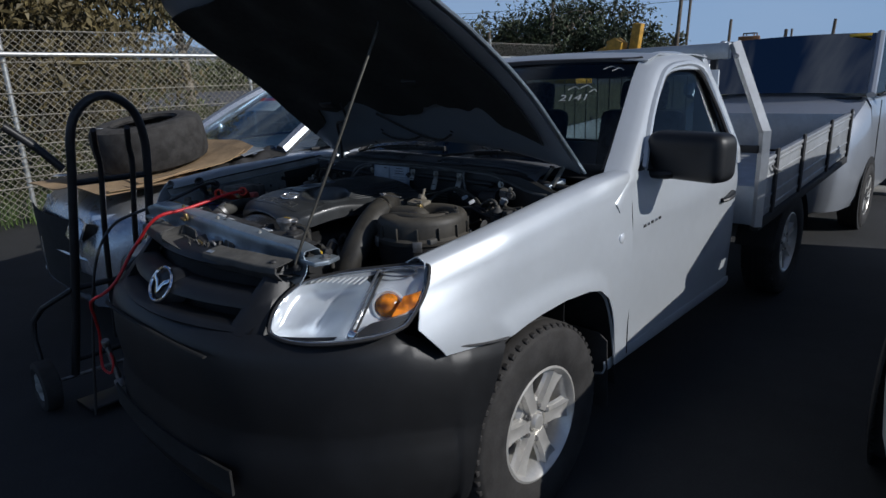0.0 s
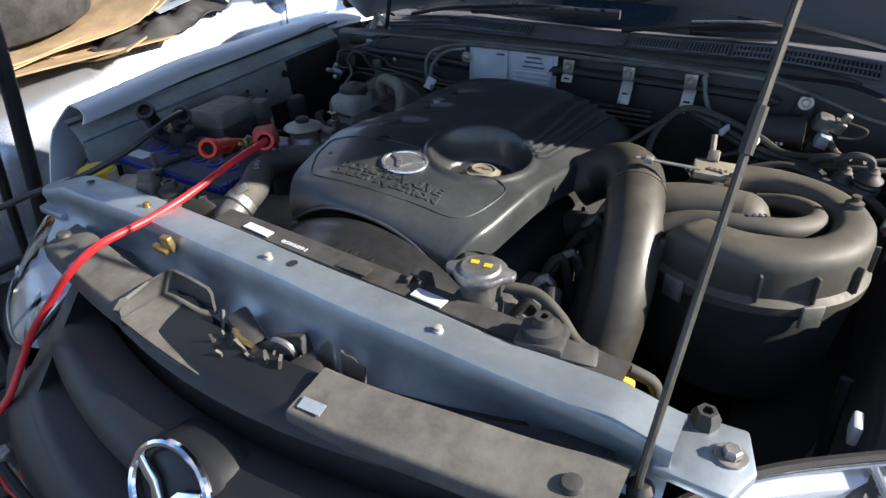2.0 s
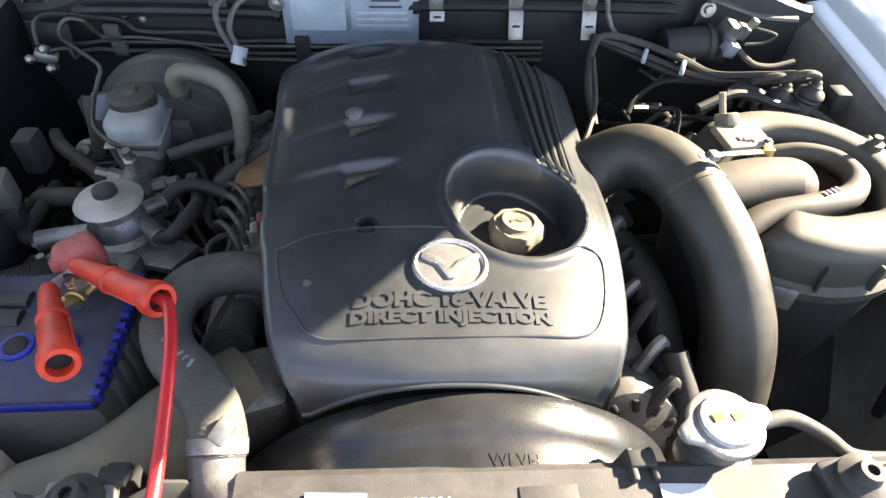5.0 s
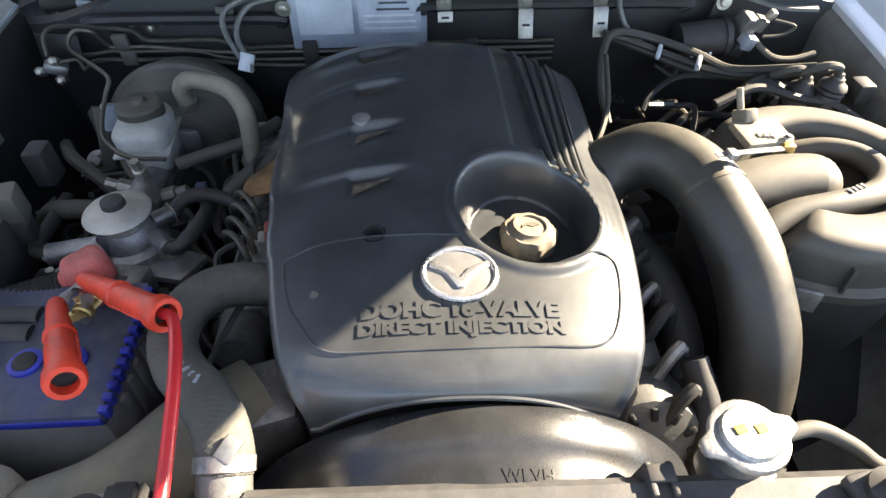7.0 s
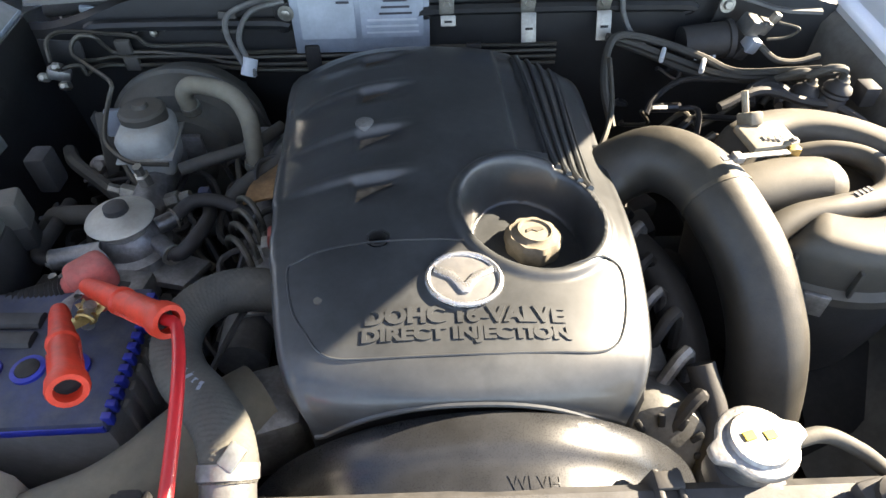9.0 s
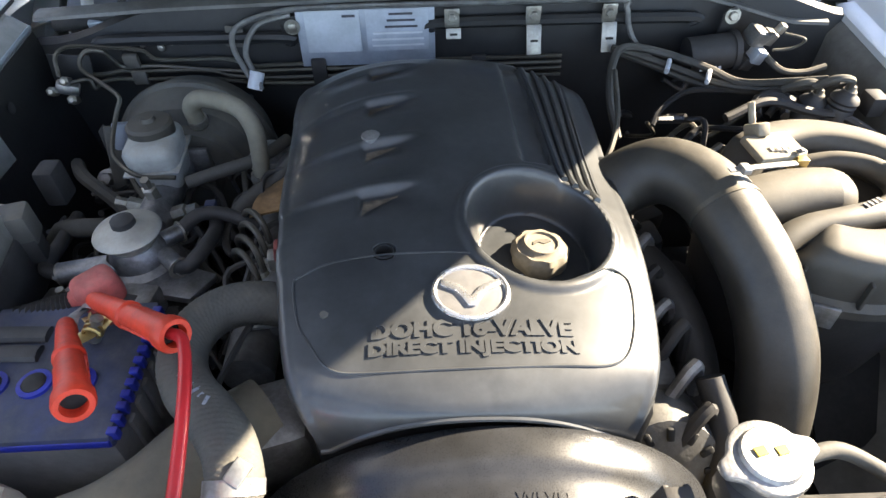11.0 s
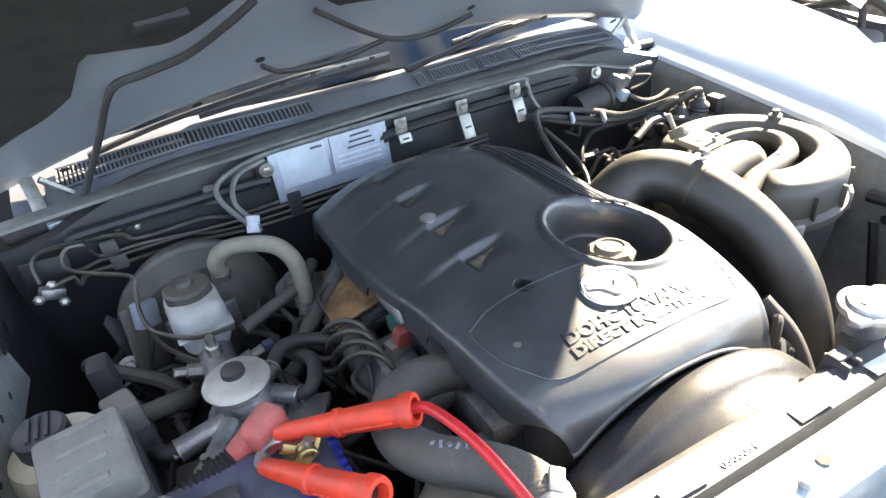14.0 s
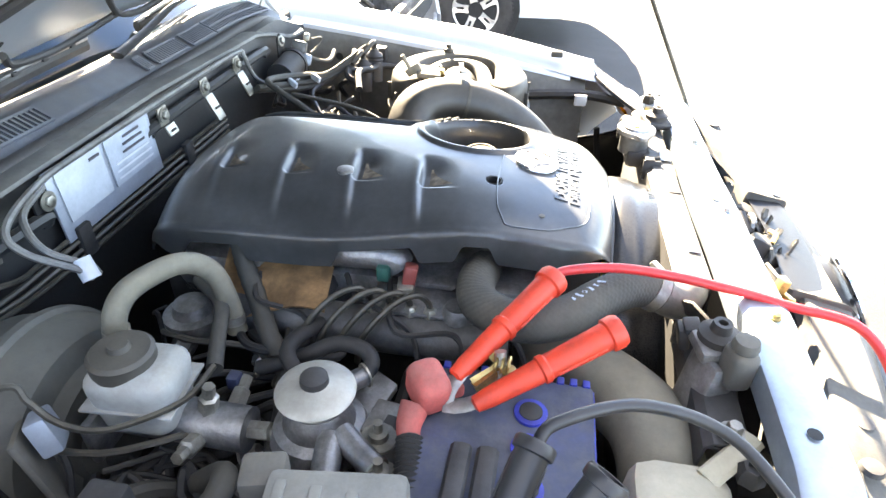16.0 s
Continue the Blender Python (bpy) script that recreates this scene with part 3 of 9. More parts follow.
        part("fender_gutter", sheet([[(x, y, fender_top(y) - d) for x, d in ((0.724, 0.033), (0.716, 0.036), (0.700, 0.037), (0.691, 0.041), (0.688, 0.050))] for y in np.linspace(0.46, 1.20, 20)], 0.002), SILVER, truck)
        holes = [(0.6575, y, fender_top(y) + dz) for y, dz in ((0.56, -0.14), (0.66, -0.13), (0.78, -0.15), (0.9, -0.11), (1.0, -0.16), (1.06, -0.10))]
    else:
        ledge, apron, low = [], [], []
        for y in np.linspace(0.38, 1.16, 30):
            z = ledge_z(y)
            ledge.append([(x, y, z + d) for x, d in ((-0.7345, -0.012), (-0.7350, 0.000), (-0.739, 0.003), (-0.756, 0.015), (-0.762, 0.017), (-0.766, 0.024), (-0.775, 0.032))])
            dip = 0.004 * math.sin(14 * y)
            if y < 0.97:
                apron.append([(x, y, zz) for x, zz in ((-0.7345, z - 0.010), (-0.731, z - 0.022), (-0.728 + dip, 1.05), (-0.725 + dip, 1.015))])
            low.append([(x, y, zz) for x, zz in ((-0.7360, z - 0.012), (-0.7335, z - 0.024), (-0.732 + dip, 1.05), (-0.728 + dip, 1.0), (-0.720, 0.965), (-0.712, 0.90), (-0.69, 0.80), (-0.60, 0.70), (-0.50, 0.66))])
        part("fender_ledge", sheet(ledge, 0.002), LEDGE_PAINT, truck, "dusty silver drain ledge along the fender")
        part("ledge_hem", tube([(-0.7355, y, ledge_z(y) - 0.004) for y in np.linspace(0.38, 1.16, 14)], 0.0045, 6, 2), SILVER_IN, truck)
        part("fender_seam", tube([(-0.766, y, ledge_z(y) + 0.0235) for y in np.linspace(0.38, 1.2, 14)], 0.003, 6, 2), DARK_RECESS, truck)
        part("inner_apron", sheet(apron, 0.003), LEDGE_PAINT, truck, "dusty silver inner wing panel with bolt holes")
        # Same panel lower down and behind, its shade put into a darker paint.
        part("lower_apron", sheet(low, 0.003), SHADED_BAY_PAINT, truck)
        holes = [(-0.7265, y, z) for y, z in ((0.58, 1.055), (0.66, 1.062), (0.68, 1.062), (0.70, 1.063), (0.80, 1.072), (0.86, 1.058), (0.93, 1.085), (0.945, 1.08), (1.0, 1.075))]
    for x, y, z in holes:
        part("apron_hole", lathe([(0, 0), (0.010 if s > 0 or y > 0.9 else 0.006, 0)], 12, Matrix.Translation((x + (0.0 if s > 0 else 0.004), y, z)) @ E(0, -90 * s, 0)), DARK_RECESS, truck)


for s in (1, -1):
    fender(s)
part("side_repeater", lathe([(0, 0.008), (0.012, 0.007), (0.019, 0.003), (0.020, 0)], 18, pose(0.855, 1.375, 0.915, 0, 90, 0)), REFLECTOR, truck, "small clear side repeater lamp")
part("fender_clip", box((0.706, 0.50, fender_top(0.5) + 0.004), (0.018, 0.030, 0.016), 0.004), DUSTY_GREY, truck, "small grey plastic clip")

# bumper
BUMP = [(0.0, -0.085), (0.22, -0.075), (0.42, -0.030), (0.58, 0.050), (0.71, 0.150), (0.80, 0.275), (0.850, 0.420), (0.866, 0.560), (0.868, 0.660)]
half = spline([(x, y, 0) for x, y in BUMP], 5)
plan = [Vector((-q.x, q.y, 0)) for q in reversed(half[1:])] + half
rows = []
for i, q in enumerate(plan):
    d = (plan[min(i + 1, len(plan) - 1)] - plan[max(i - 1, 0)]).normalized()
    nrm = Vector((-d.y, d.x, 0))
    ax = abs(q.x)
    top = curve_at([(0, 0.868), (0.60, 0.868), (0.80, 0.872), (0.845, 0.815), (0.868, 0.765)], ax)
    if q.y > 0.42:
        top = 0.80 - 0.16 * (q.y - 0.38)
    bottom = 0.285
    row = []
    for v, dep in ((0, 0.075), (0.05, 0.03), (0.12, 0.010), (0.25, 0.0), (0.42, 0.004), (0.50, 0.016), (0.54, 0.014), (0.70, 0.004), (0.84, 0.008), (0.90, 0.014), (0.96, 0.026), (1.0, 0.060)):
        k = dep * (1.0 if q.y < 0.45 else 0.5)
        p = q + nrm * k + Vector((0, 0, bottom + (top - bottom) * v))
        if p.y > 0.42:
            p.y = 0.42 + (p.y - 0.42) * (0.16 + 0.84 * v ** 1.7)
        row.append(p)
    rows.append(row)
bumper = part("bumper", sheet(rows, 0.006), BLACK_TRIM, truck, "unpainted black plastic front bumper")
part("lower_intake", sheet([[(x, -0.083 + 0.16 * x * x - 0.006, z) for z in (0.40, 0.44, 0.48)] for x in np.linspace(-0.42, 0.42, 15)], 0.008), DARK_RECESS, bumper)
part("bumper_slot", tube([(x, -0.078 + 0.18 * x * x, 0.822 - 0.03 * abs(x)) for x in np.linspace(-0.36, 0.36, 9)], 0.007, 6, 3, flat=0.6), DARK_RECESS, bumper)
for s in (-1, 1):
    part("bumper_shoulder", tube([(s * 0.835, 0.405, 0.812), (s * 0.860, 0.50, 0.790), (s * 0.868, 0.60, 0.772), (s * 0.862, 0.665, 0.762)], 0.006, 6, 4, flat=0.5), DUSTY_PLASTIC, bumper, "dusty fender bracket edge")


# grille: raked face between the lamps
def face_y(x, z):
    return -0.045 + (z - 0.868) * 0.93 + 0.50 * x * x


grille = part("grille", sheet([[(x, face_y(x, z) + 0.075, z) for z in (0.86, 0.94, 1.02)] for x in np.linspace(-0.42, 0.42, 15)], 0.004), DARK_RECESS, truck, "black raked grille with bars")


def rake_bar(z0, z1, x0, x1, proud, name, deep=0.05):
    rows = []
    for x in np.linspace(x0, x1, 17):
        zm = (z0 + z1) / 2
        rows.append([(x, face_y(x, z0) + deep, z0), (x, face_y(x, z0) - proud * 0.4, z0 + 0.002), (x, face_y(x, z0 + 0.3 * (z1 - z0)) - proud, z0 + 0.3 * (z1 - z0)), (x, face_y(x, z1 - 0.3 * (z1 - z0)) - proud, z1 - 0.3 * (z1 - z0)), (x, face_y(x, z1) - proud * 0.4, z1 - 0.002), (x, face_y(x, z1) + deep, z1)])
    return part(name, sheet(rows, closed=True), BLACK_TRIM, grille)


rake_bar(0.862, 0.884, -0.44, 0.44, 0.012, "bottom_bar")
rake_bar(0.918, 0.956, -0.40, 0.40, 0.012, "middle_bar")
rake_bar(1.006, 1.030, -0.42, 0.42, 0.004, "top_bar")
for s in (-1, 1):
    rows = []
    for z in np.linspace(0.862, 1.030, 9):
        xi = 0.385 + 0.05 * (1.03 - z) / 0.17 * -0.4
        xo = curve_at([(0.862, 0.470), (0.90, 0.456), (0.97, 0.425), (1.03, 0.410)], z)
        rows.append([(s * xi, face_y(xi, z) + 0.05, z), (s * xi, face_y(xi, z) - 0.006, z), (s * (xi + xo) / 2, face_y((xi + xo) / 2, z) - 0.016, z), (s * xo, face_y(xo, z) + 0.006, z), (s * xo, face_y(xo, z) + 0.06, z)])
    part("lamp_surround", sheet(rows, 0.003), BLACK_TRIM, grille)
lobe = lathe([(0, 0.030), (0.05, 0.028), (0.072, 0.014), (0.085, -0.02)], 28)
bmesh.ops.scale(lobe, vec=(1.0, 0.84, 1), verts=lobe.verts)
EMB = Matrix.Translation((0, 0.027, 0.919)) @ E(90 - 31, 0, 0)
bmesh.ops.transform(lobe, matrix=EMB, verts=lobe.verts)
part("badge_mount", lobe, BLACK_TRIM, grille)


def badge(m, r, mat, parent, name="badge"):
    """A plain chrome oval ring with a bent wing shape across it."""
    ring = [Vector((r * math.cos(a), 0.84 * r * math.sin(a), 0)) for a in np.linspace(0, 2 * math.pi, 33)]
    b = tube(ring, r * 0.085, 8, 1, hollow=True)
    wing = [(-0.84, 0.36), (-0.30, 0.10), (0, -0.34), (0.30, 0.10), (0.84, 0.36), (0.86, 0.10), (0.40, -0.16), (0.10, -0.74), (-0.10, -0.74), (-0.40, -0.16), (-0.86, 0.10)]
    prism([(x * r * 0.96, y * r * 0.80 + 0.1 * r) for x, y in wing], r * 0.09, None, r * 0.02, b)
    bmesh.ops.transform(b, matrix=m, verts=b.verts)
    return part(name, b, mat, parent, "chrome oval badge")


badge(EMB @ Matrix.Translation((0, 0, 0.032)), 0.064, CHROME, grille)

# headlamps
LAMP_LOW = [(0.487, 0.060, 0.872), (0.560, 0.076, 0.866), (0.640, 0.108, 0.868), (0.712, 0.156, 0.876), (0.770, 0.222, 0.884), (0.806, 0.300, 0.893)]
LAMP_MID = [(0.462, 0.122, 0.930), (0.548, 0.160, 0.938), (0.640, 0.212, 0.952), (0.716, 0.256, 0.962), (0.775, 0.310, 0.972), (0.806, 0.366, 0.982)]
LAMP_TOP = [(0.450, 0.205, 0.978), (0.530, 0.290, 0.998), (0.615, 0.350, 1.012), (0.690, 0.392, 1.024), (0.752, 0.410, 1.034), (0.786, 0.410, 1.038)]


LAMP_ROWS = [spline(k, 8) for k in (LAMP_LOW, LAMP_MID, LAMP_TOP)]
LAMP_OUT = Vector((0.45, -0.8, 0.42)).normalized()


def lamp_pt(s, u, v, inset=0.0):
    """A place on the lens: u runs outwards, v upwards; inset goes into the lamp."""
    q = []
    for row in LAMP_ROWS:
        f = clampf(u) * (len(row) - 1)
        i = min(int(f), len(row) - 2)
        q.append(row[i].lerp(row[i + 1], f - i))
    w = (2 * (v - 0.5) * (v - 1), -4 * v * (v - 1), 2 * v * (v - 0.5))
    p = q[0] * w[0] + q[1] * w[1] + q[2] * w[2] - LAMP_OUT * inset
    return Vector((s * p.x, p.y, p.z))


def lamp_uv(a, b):
    """Rounds the corners of the lens outline; a and b run from -1 to 1."""
    return 0.5 + 0.5 * a * math.sqrt(1 - 0.15 * b * b * abs(a) ** 5), 0.5 + 0.5 * b * math.sqrt(1 - 0.20 * a ** 4 * abs(b) ** 5)


def lamp_split(v):
    """Where the main chamber ends and the indicator's begins."""
    return 0.60 - 0.10 * v - 0.06 * v * v


def lamp_depth(u, v):
    """How deep the bright housing lies behind the lens."""
    split = lamp_split(v)
    d = 0.012
    if u < split:
        f, g = (u - 0.5 * split) / (0.5 * split), (v - 0.42) / 0.46
        d += 0.060 * max(0.0, 1 - abs(f) ** 3.2) * max(0.0, 1 - abs(g) ** 3.2) + (0.0040 * math.sin(9 * v + 5 * u) + 0.0004 * math.cos(u * 130)) * smooth(0.85, 0.7, v)
    else:
        f, g = (u - 0.72) / 0.16, (v - 0.45) / 0.32
        d += 0.030 * max(0.0, 1 - f * f) * max(0.0, 1 - g * g) + 0.006
    return d * smooth(0, 0.05, min(u, 1 - u)) * smooth(0, 0.06, min(v, 1 - v)) + 0.003


def headlamp(s):
    grid = [[lamp_uv(a, b) for b in np.linspace(-1, 1, 36)] for a in np.linspace(-1, 1, 64)]
    h = part("headlamp", sheet([[lamp_pt(s, u, v, lamp_depth(u, v)) for u, v in row] for row in grid]), REFLECTOR, truck, "large clear headlamp with bright reflector and amber indicator")
    lens = part("lens", sheet([[lamp_pt(s, u, v) for u, v in row[::5]] for row in grid[::3]]), LENS, h, "clear curved lens")
    lens.visible_shadow = False
    ring_uv = [lamp_uv(-1, b) for b in np.linspace(-1, 1, 12)] + [lamp_uv(a, 1) for a in np.linspace(-1, 1, 24)][1:] + [lamp_uv(1, b) for b in np.linspace(1, -1, 12)][1:] + [lamp_uv(a, -1) for a in np.linspace(1, -1, 24)][1:]
    part("lens_seal", tube([lamp_pt(s, u, v, 0.002) for u, v in ring_uv], 0.0055, 6, 1), RUBBER, h)
    part("lens_rim", tube([lamp_pt(s, 0.5 + (u - 0.5) * 0.975, 0.5 + (v - 0.5) * 0.95, 0.001) for u, v in ring_uv], 0.0022, 6, 1), SILVERED, h)
    div = [lamp_pt(s, lamp_split(v), v, 0.006) for v in np.linspace(0.96, 0.06, 8)]
    part("divider", tube(div, 0.0045, 8, 3), SILVERED, h)
    part("chamber_edge", tube([q + Vector((s * 0.012, 0.010, 0.0)) for q in div], 0.004, 6, 3), RUBBER, h)
    m2 = Matrix.Translation(lamp_pt(s, 0.70, 0.43, 0.030)) @ aim((0, 0, 0), Vector((s * 0.62, -0.68, 0.36)))
    part("indicator", lathe([(0, 0.017), (0.014, 0.0155), (0.026, 0.010), (0.033, 0.0), (0.033, -0.012)], 28, m2), AMBER, h, "amber round indicator bulb cover")
    part("indicator_ring", lathe([(0.034, 0.0), (0.038, 0.005), (0.043, 0.004), (0.045, -0.008)], 30, m2), REFLECTOR, h)
    side = [[lamp_pt(s, u, v, 0.006) for v in np.linspace(0.24 + 0.9 * max(0.0, u - 0.90), 0.51, 5)] for u in np.linspace(0.80, 0.955, 7)]
    part("side_indicator", sheet(side, 0.004), AMBER, h, "amber side reflector")
    part("top_cell", tube([lamp_pt(s, 0.635 + 0.155 * math.cos(a), 0.885 + 0.060 * math.sin(a) - 0.03 * math.cos(a), 0.006) for a in np.linspace(0, 2 * math.pi, 21)], 0.003, 6, 1, hollow=True), SILVERED, h)
    part("black_skirt", sheet([[lamp_pt(s, u, v, 0.010) for v in np.linspace(0.06, 0.06 + 0.16 * smooth(0.60, 0.70, u), 4)] for u in np.linspace(0.60, 0.95, 14)], 0.002), RUBBER, h)
    for i in range(11):
        u = 0.06 + 0.036 * i
        part("bezel_rib", tube([lamp_pt(s, u, 0.955 - 0.010 * i, 0.006), lamp_pt(s, u - 0.012 - 0.001 * i, 0.925 - 0.017 * i, 0.008)], 0.0022, 6, 2), WHITE_PAINT, h)
    part("parking_bulb", lathe([(0, 0.012), (0.010, 0.009), (0.014, 0.0)], 16, Matrix.Translation(lamp_pt(s, 0.61, 0.10, 0.008)) @ aim((0, 0, 0), Vector((s * 0.45, -0.8, 0.42)))), CHROME, h)


for s in (1, -1):
    headlamp(s)

# slam panel between the lamps and the dusty plastic over the grille
section = [(0.196, 1.008), (0.202, 1.016), (0.212, 1.026), (0.221, 1.036), (0.226, 1.048), (0.227, 1.062), (0.222, 1.076), (0.219, 1.090), (0.223, 1.0995), (0.232, 1.103), (0.268, 1.104), (0.276, 1.100), (0.279, 1.090), (0.279, 1.072)]
rows = []
for x in np.linspace(-0.585, 0.47, 104):
    drop = 0.028 * clampf((x + 0.30) / 0.55) + 0.010 * smooth(0.40, 0.47, x) + 0.020 * smooth(-0.50, -0.585, x)
    row = []
    for y, z in section:
        if z < 1.085 and y < 0.25:
            y -= 0.016 * smooth(-0.27, -0.21, x) * smooth(0.30, 0.24, x) * (1.09 - z) / 0.06
            y -= 0.006 * math.exp(-((z - 1.056) / 0.010) ** 2) * (math.exp(-((x + 0.37) / 0.05) ** 2) + math.exp(-((x - 0.02) / 0.09) ** 2) + math.exp(-((x - 0.36) / 0.04) ** 2))
        z += 0.0012 * math.sin(23 * x + 40 * y)
        row.append((x, y, z - drop))
    rows.append(row)
support = part("radiator_support", sheet(rows, 0.003), SILVER_IN, truck, "silver painted steel radiator support panel")
for x in (-0.475, -0.024):
    part("support_hole", lathe([(0, 0), (0.007, 0)], 12, pose(x, 0.252, 1.1058 - 0.028 * clampf((x + 0.30) / 0.55))), DARK_RECESS, support)
for x, mt in ((-0.314, BRASS), (-0.06, WHITE_PLASTIC), (0.205, WHITE_PLASTIC)):
    part("rubber_pin", lathe([(0.006, 0), (0.006, 0.003), (0.0045, 0.004), (0.005, 0.008), (0, 0.010)], 10, pose(x, 0.244, 1.103 - 0.028 * clampf((x + 0.30) / 0.55))), mt, support)
clip = box((-0.224, 0.209, 1.084), (0.016, 0.010, 0.026), 0.002, E(10, 0, 8))
box((-0.234, 0.202, 1.076), (0.026, 0.010, 0.008), 0.002, E(10, 15, 8), clip)
part("yellow_clip", clip, BRASS, support, "brass-coloured clip")
for s in (-1, 1):
    e = prism([(0, 0), (0.07, 0.0), (0.085, 0.04), (0.07, 0.09), (0.01, 0.085)], 0.014, Matrix.Translation((s * (0.455 if s > 0 else 0.54), 0.215, 1.030)) @ (E(0, 0, 0) if s > 0 else Matrix.Diagonal((-1, 1, 1, 1))), 0.004)
    part("support_end", e, SILVER_IN, support)
    part("support_bolt", bolt((s * 0.515, 0.262, 1.044), 0.009, 0.012), STEEL, support)
    part("support_nut", lathe([(0.014, 0), (0.014, 0.012), (0.010, 0.018), (0.006, 0.018), (0.006, 0.012), (0, 0.012)], 6, pose(s * 0.485, 0.292, 1.044)), RUBBER, support)
# dusty plastic over the grille: long plates with a pocket and the latch between them
def lip_y(x):
    return 0.094 + 0.25 * x * x


def top_plate(x0, x1, lift, wide):
    rows = []
    for x in np.linspace(x0, x1, 30):
        y, k = lip_y(x), 0.0015 * math.sin(30 * x)
        z = 1.018 + lift * (0.45 + 0.55 * smooth(0.50, 0.40, abs(x)))
        rows.append([(x, y + dy, zz + k) for dy, zz in ((0.020, 0.985), (0.006, 1.004), (-0.001, 1.012), (0.000, z), (0.003, z + 0.004), (0.006, z + 0.005), (wide * 0.55, z + 0.010), (wide - 0.004, z + 0.015), (wide, z + 0.014), (wide + 0.002, z + 0.009), (wide + 0.004, 1.012))])
    return rows


def plate_end(x, lift, wide):
    """The turned-down end of a plate."""
    edge = top_plate(x, x + 0.0001, lift, wide)[0][3:10]
    return sheet([[(q[0] + 0.001, q[1], q[2] - 0.001), (q[0], q[1], 1.012)] for q in edge], 0.003)


top = part("grille_top_panel", sheet(top_plate(-0.485, -0.203, 0.024, 0.062), 0.003), TOP_PANEL, truck, "dusty black plastic panel over the grille")
part("panel_plate", sheet(top_plate(0.105, 0.440, 0.010, 0.066), 0.003), TOP_PANEL, top)
part("plate_end", plate_end(-0.204, 0.024, 0.062), TOP_PANEL, top)
part("plate_end", plate_end(0.106, 0.010, 0.066), TOP_PANEL, top)
part("panel_lip", sheet([[(x, lip_y(x) + dy, z + 0.002 * math.sin(55 * x) * (z > 1.0)) for dy, z in ((0.020, 0.985), (0.004, 1.002), (-0.004, 1.010), (-0.003, 1.016), (0.004, 1.020), (0.030, 1.019))] for x in np.linspace(-0.201, 0.104, 30)], 0.003), TOP_PANEL, top)
part("panel_back", sheet([[(x, lip_y(x) + 0.030 + d, 0.998 + 0.004 * math.sin(17 * x) - 0.008 * d / 0.04) for d in (0, 0.02, 0.045, 0.10)] for x in np.linspace(-0.48, 0.45, 40)], 0.004), DARK_RECESS, top)
rows = []
for x in np.linspace(-0.198, -0.036, 19):
    far = 0.183 - 0.010 * smooth(-0.125, -0.115, x) - 0.040 * smooth(-0.092, -0.086, x) + 0.004 * math.sin(150 * x)
    rows.append([(x, y, 1.033 - 0.012 * (x + 0.2) / 0.16 + 0.002 * math.sin(60 * x) * g) for y, g in ((lip_y(x) - 0.002 + (far - lip_y(x)) * g, g) for g in (0, 0.12, 0.35, 0.6, 0.85, 1.0))])
part("pocket_floor", sheet(rows, 0.004), TOP_PANEL, top)
wall_line = [(-0.2035, 0.106, 1.040), (-0.202, 0.118, 1.051), (-0.199, 0.150, 1.060), (-0.195, 0.178, 1.065), (-0.189, 0.184, 1.066), (-0.160, 0.187, 1.061), (-0.128, 0.188, 1.055), (-0.121, 0.187, 1.050), (-0.114, 0.182, 1.036)]
part("pocket_wall", sheet([[(x, y, 1.020), (x, y, 0.5 * z + 0.51), (x, y, z - 0.002), (x + 0.001, y + 0.003, z)] for x, y, z in wall_line], 0.0035), TOP_PANEL, top)
part("torn_tab", sheet([[(0.108 + u * 0.034, 0.186 + 0.003 * v, 1.016 + v * (0.034 - 0.010 * u) - 0.002 * math.sin(9 * u)) for v in (0, 0.4, 0.75, 1)] for u in np.linspace(0, 1, 7)], 0.003), TOP_PANEL, top)
part("torn_tab", sheet([[(-0.075 + u * 0.030 + 0.014 * v, 0.170 - 0.030 * u, 1.004 + 0.036 * v * (1 - 0.3 * u)) for v in (0, 0.4, 0.8, 1)] for u in np.linspace(0, 1, 7)], 0.003), TOP_PANEL, top)
part("torn_tab", sheet([[(-0.010 + u * 0.050, 0.150 + 0.020 * u + 0.012 * v, 1.000 + 0.040 * v * (0.6 + 0.4 * math.sin(3 * u))) for v in (0, 0.4, 0.8, 1)] for u in np.linspace(0, 1, 7)], 0.003), TOP_PANEL, top)
for x, y, z, sx, sy, sz, rx, ry, rz in ((-0.062, 0.170, 1.016, 0.030, 0.04, 0.014, 8, -14, 24), (0.000, 0.172, 1.016, 0.045, 0.026, 0.009, -12, 18, 40), (0.045, 0.145, 1.010, 0.030, 0.040, 0.010, 10, -12, 10), (0.075, 0.172, 1.012, 0.024, 0.022, 0.016, 0, 12, 60)):
    part("latch_piece", box((x, y, z), (sx, sy, sz), 0.005, E(rx, ry, rz)), DUSTY_PLASTIC, top, "dusty bonnet latch piece")
for x, y, z, sx, sy, sz, rx, ry, rz in ((-0.040, 0.176, 1.024, 0.060, 0.030, 0.034, 14, 20, -18), (0.022, 0.186, 1.020, 0.050, 0.026, 0.030, -10, -16, 14), (0.068, 0.160, 1.018, 0.040, 0.050, 0.020, 12, 10, -28)):
    part("latch_housing", box((x, y, z), (sx, sy, sz), 0.006, E(rx, ry, rz)), RUBBER, top, "black bonnet latch housing")
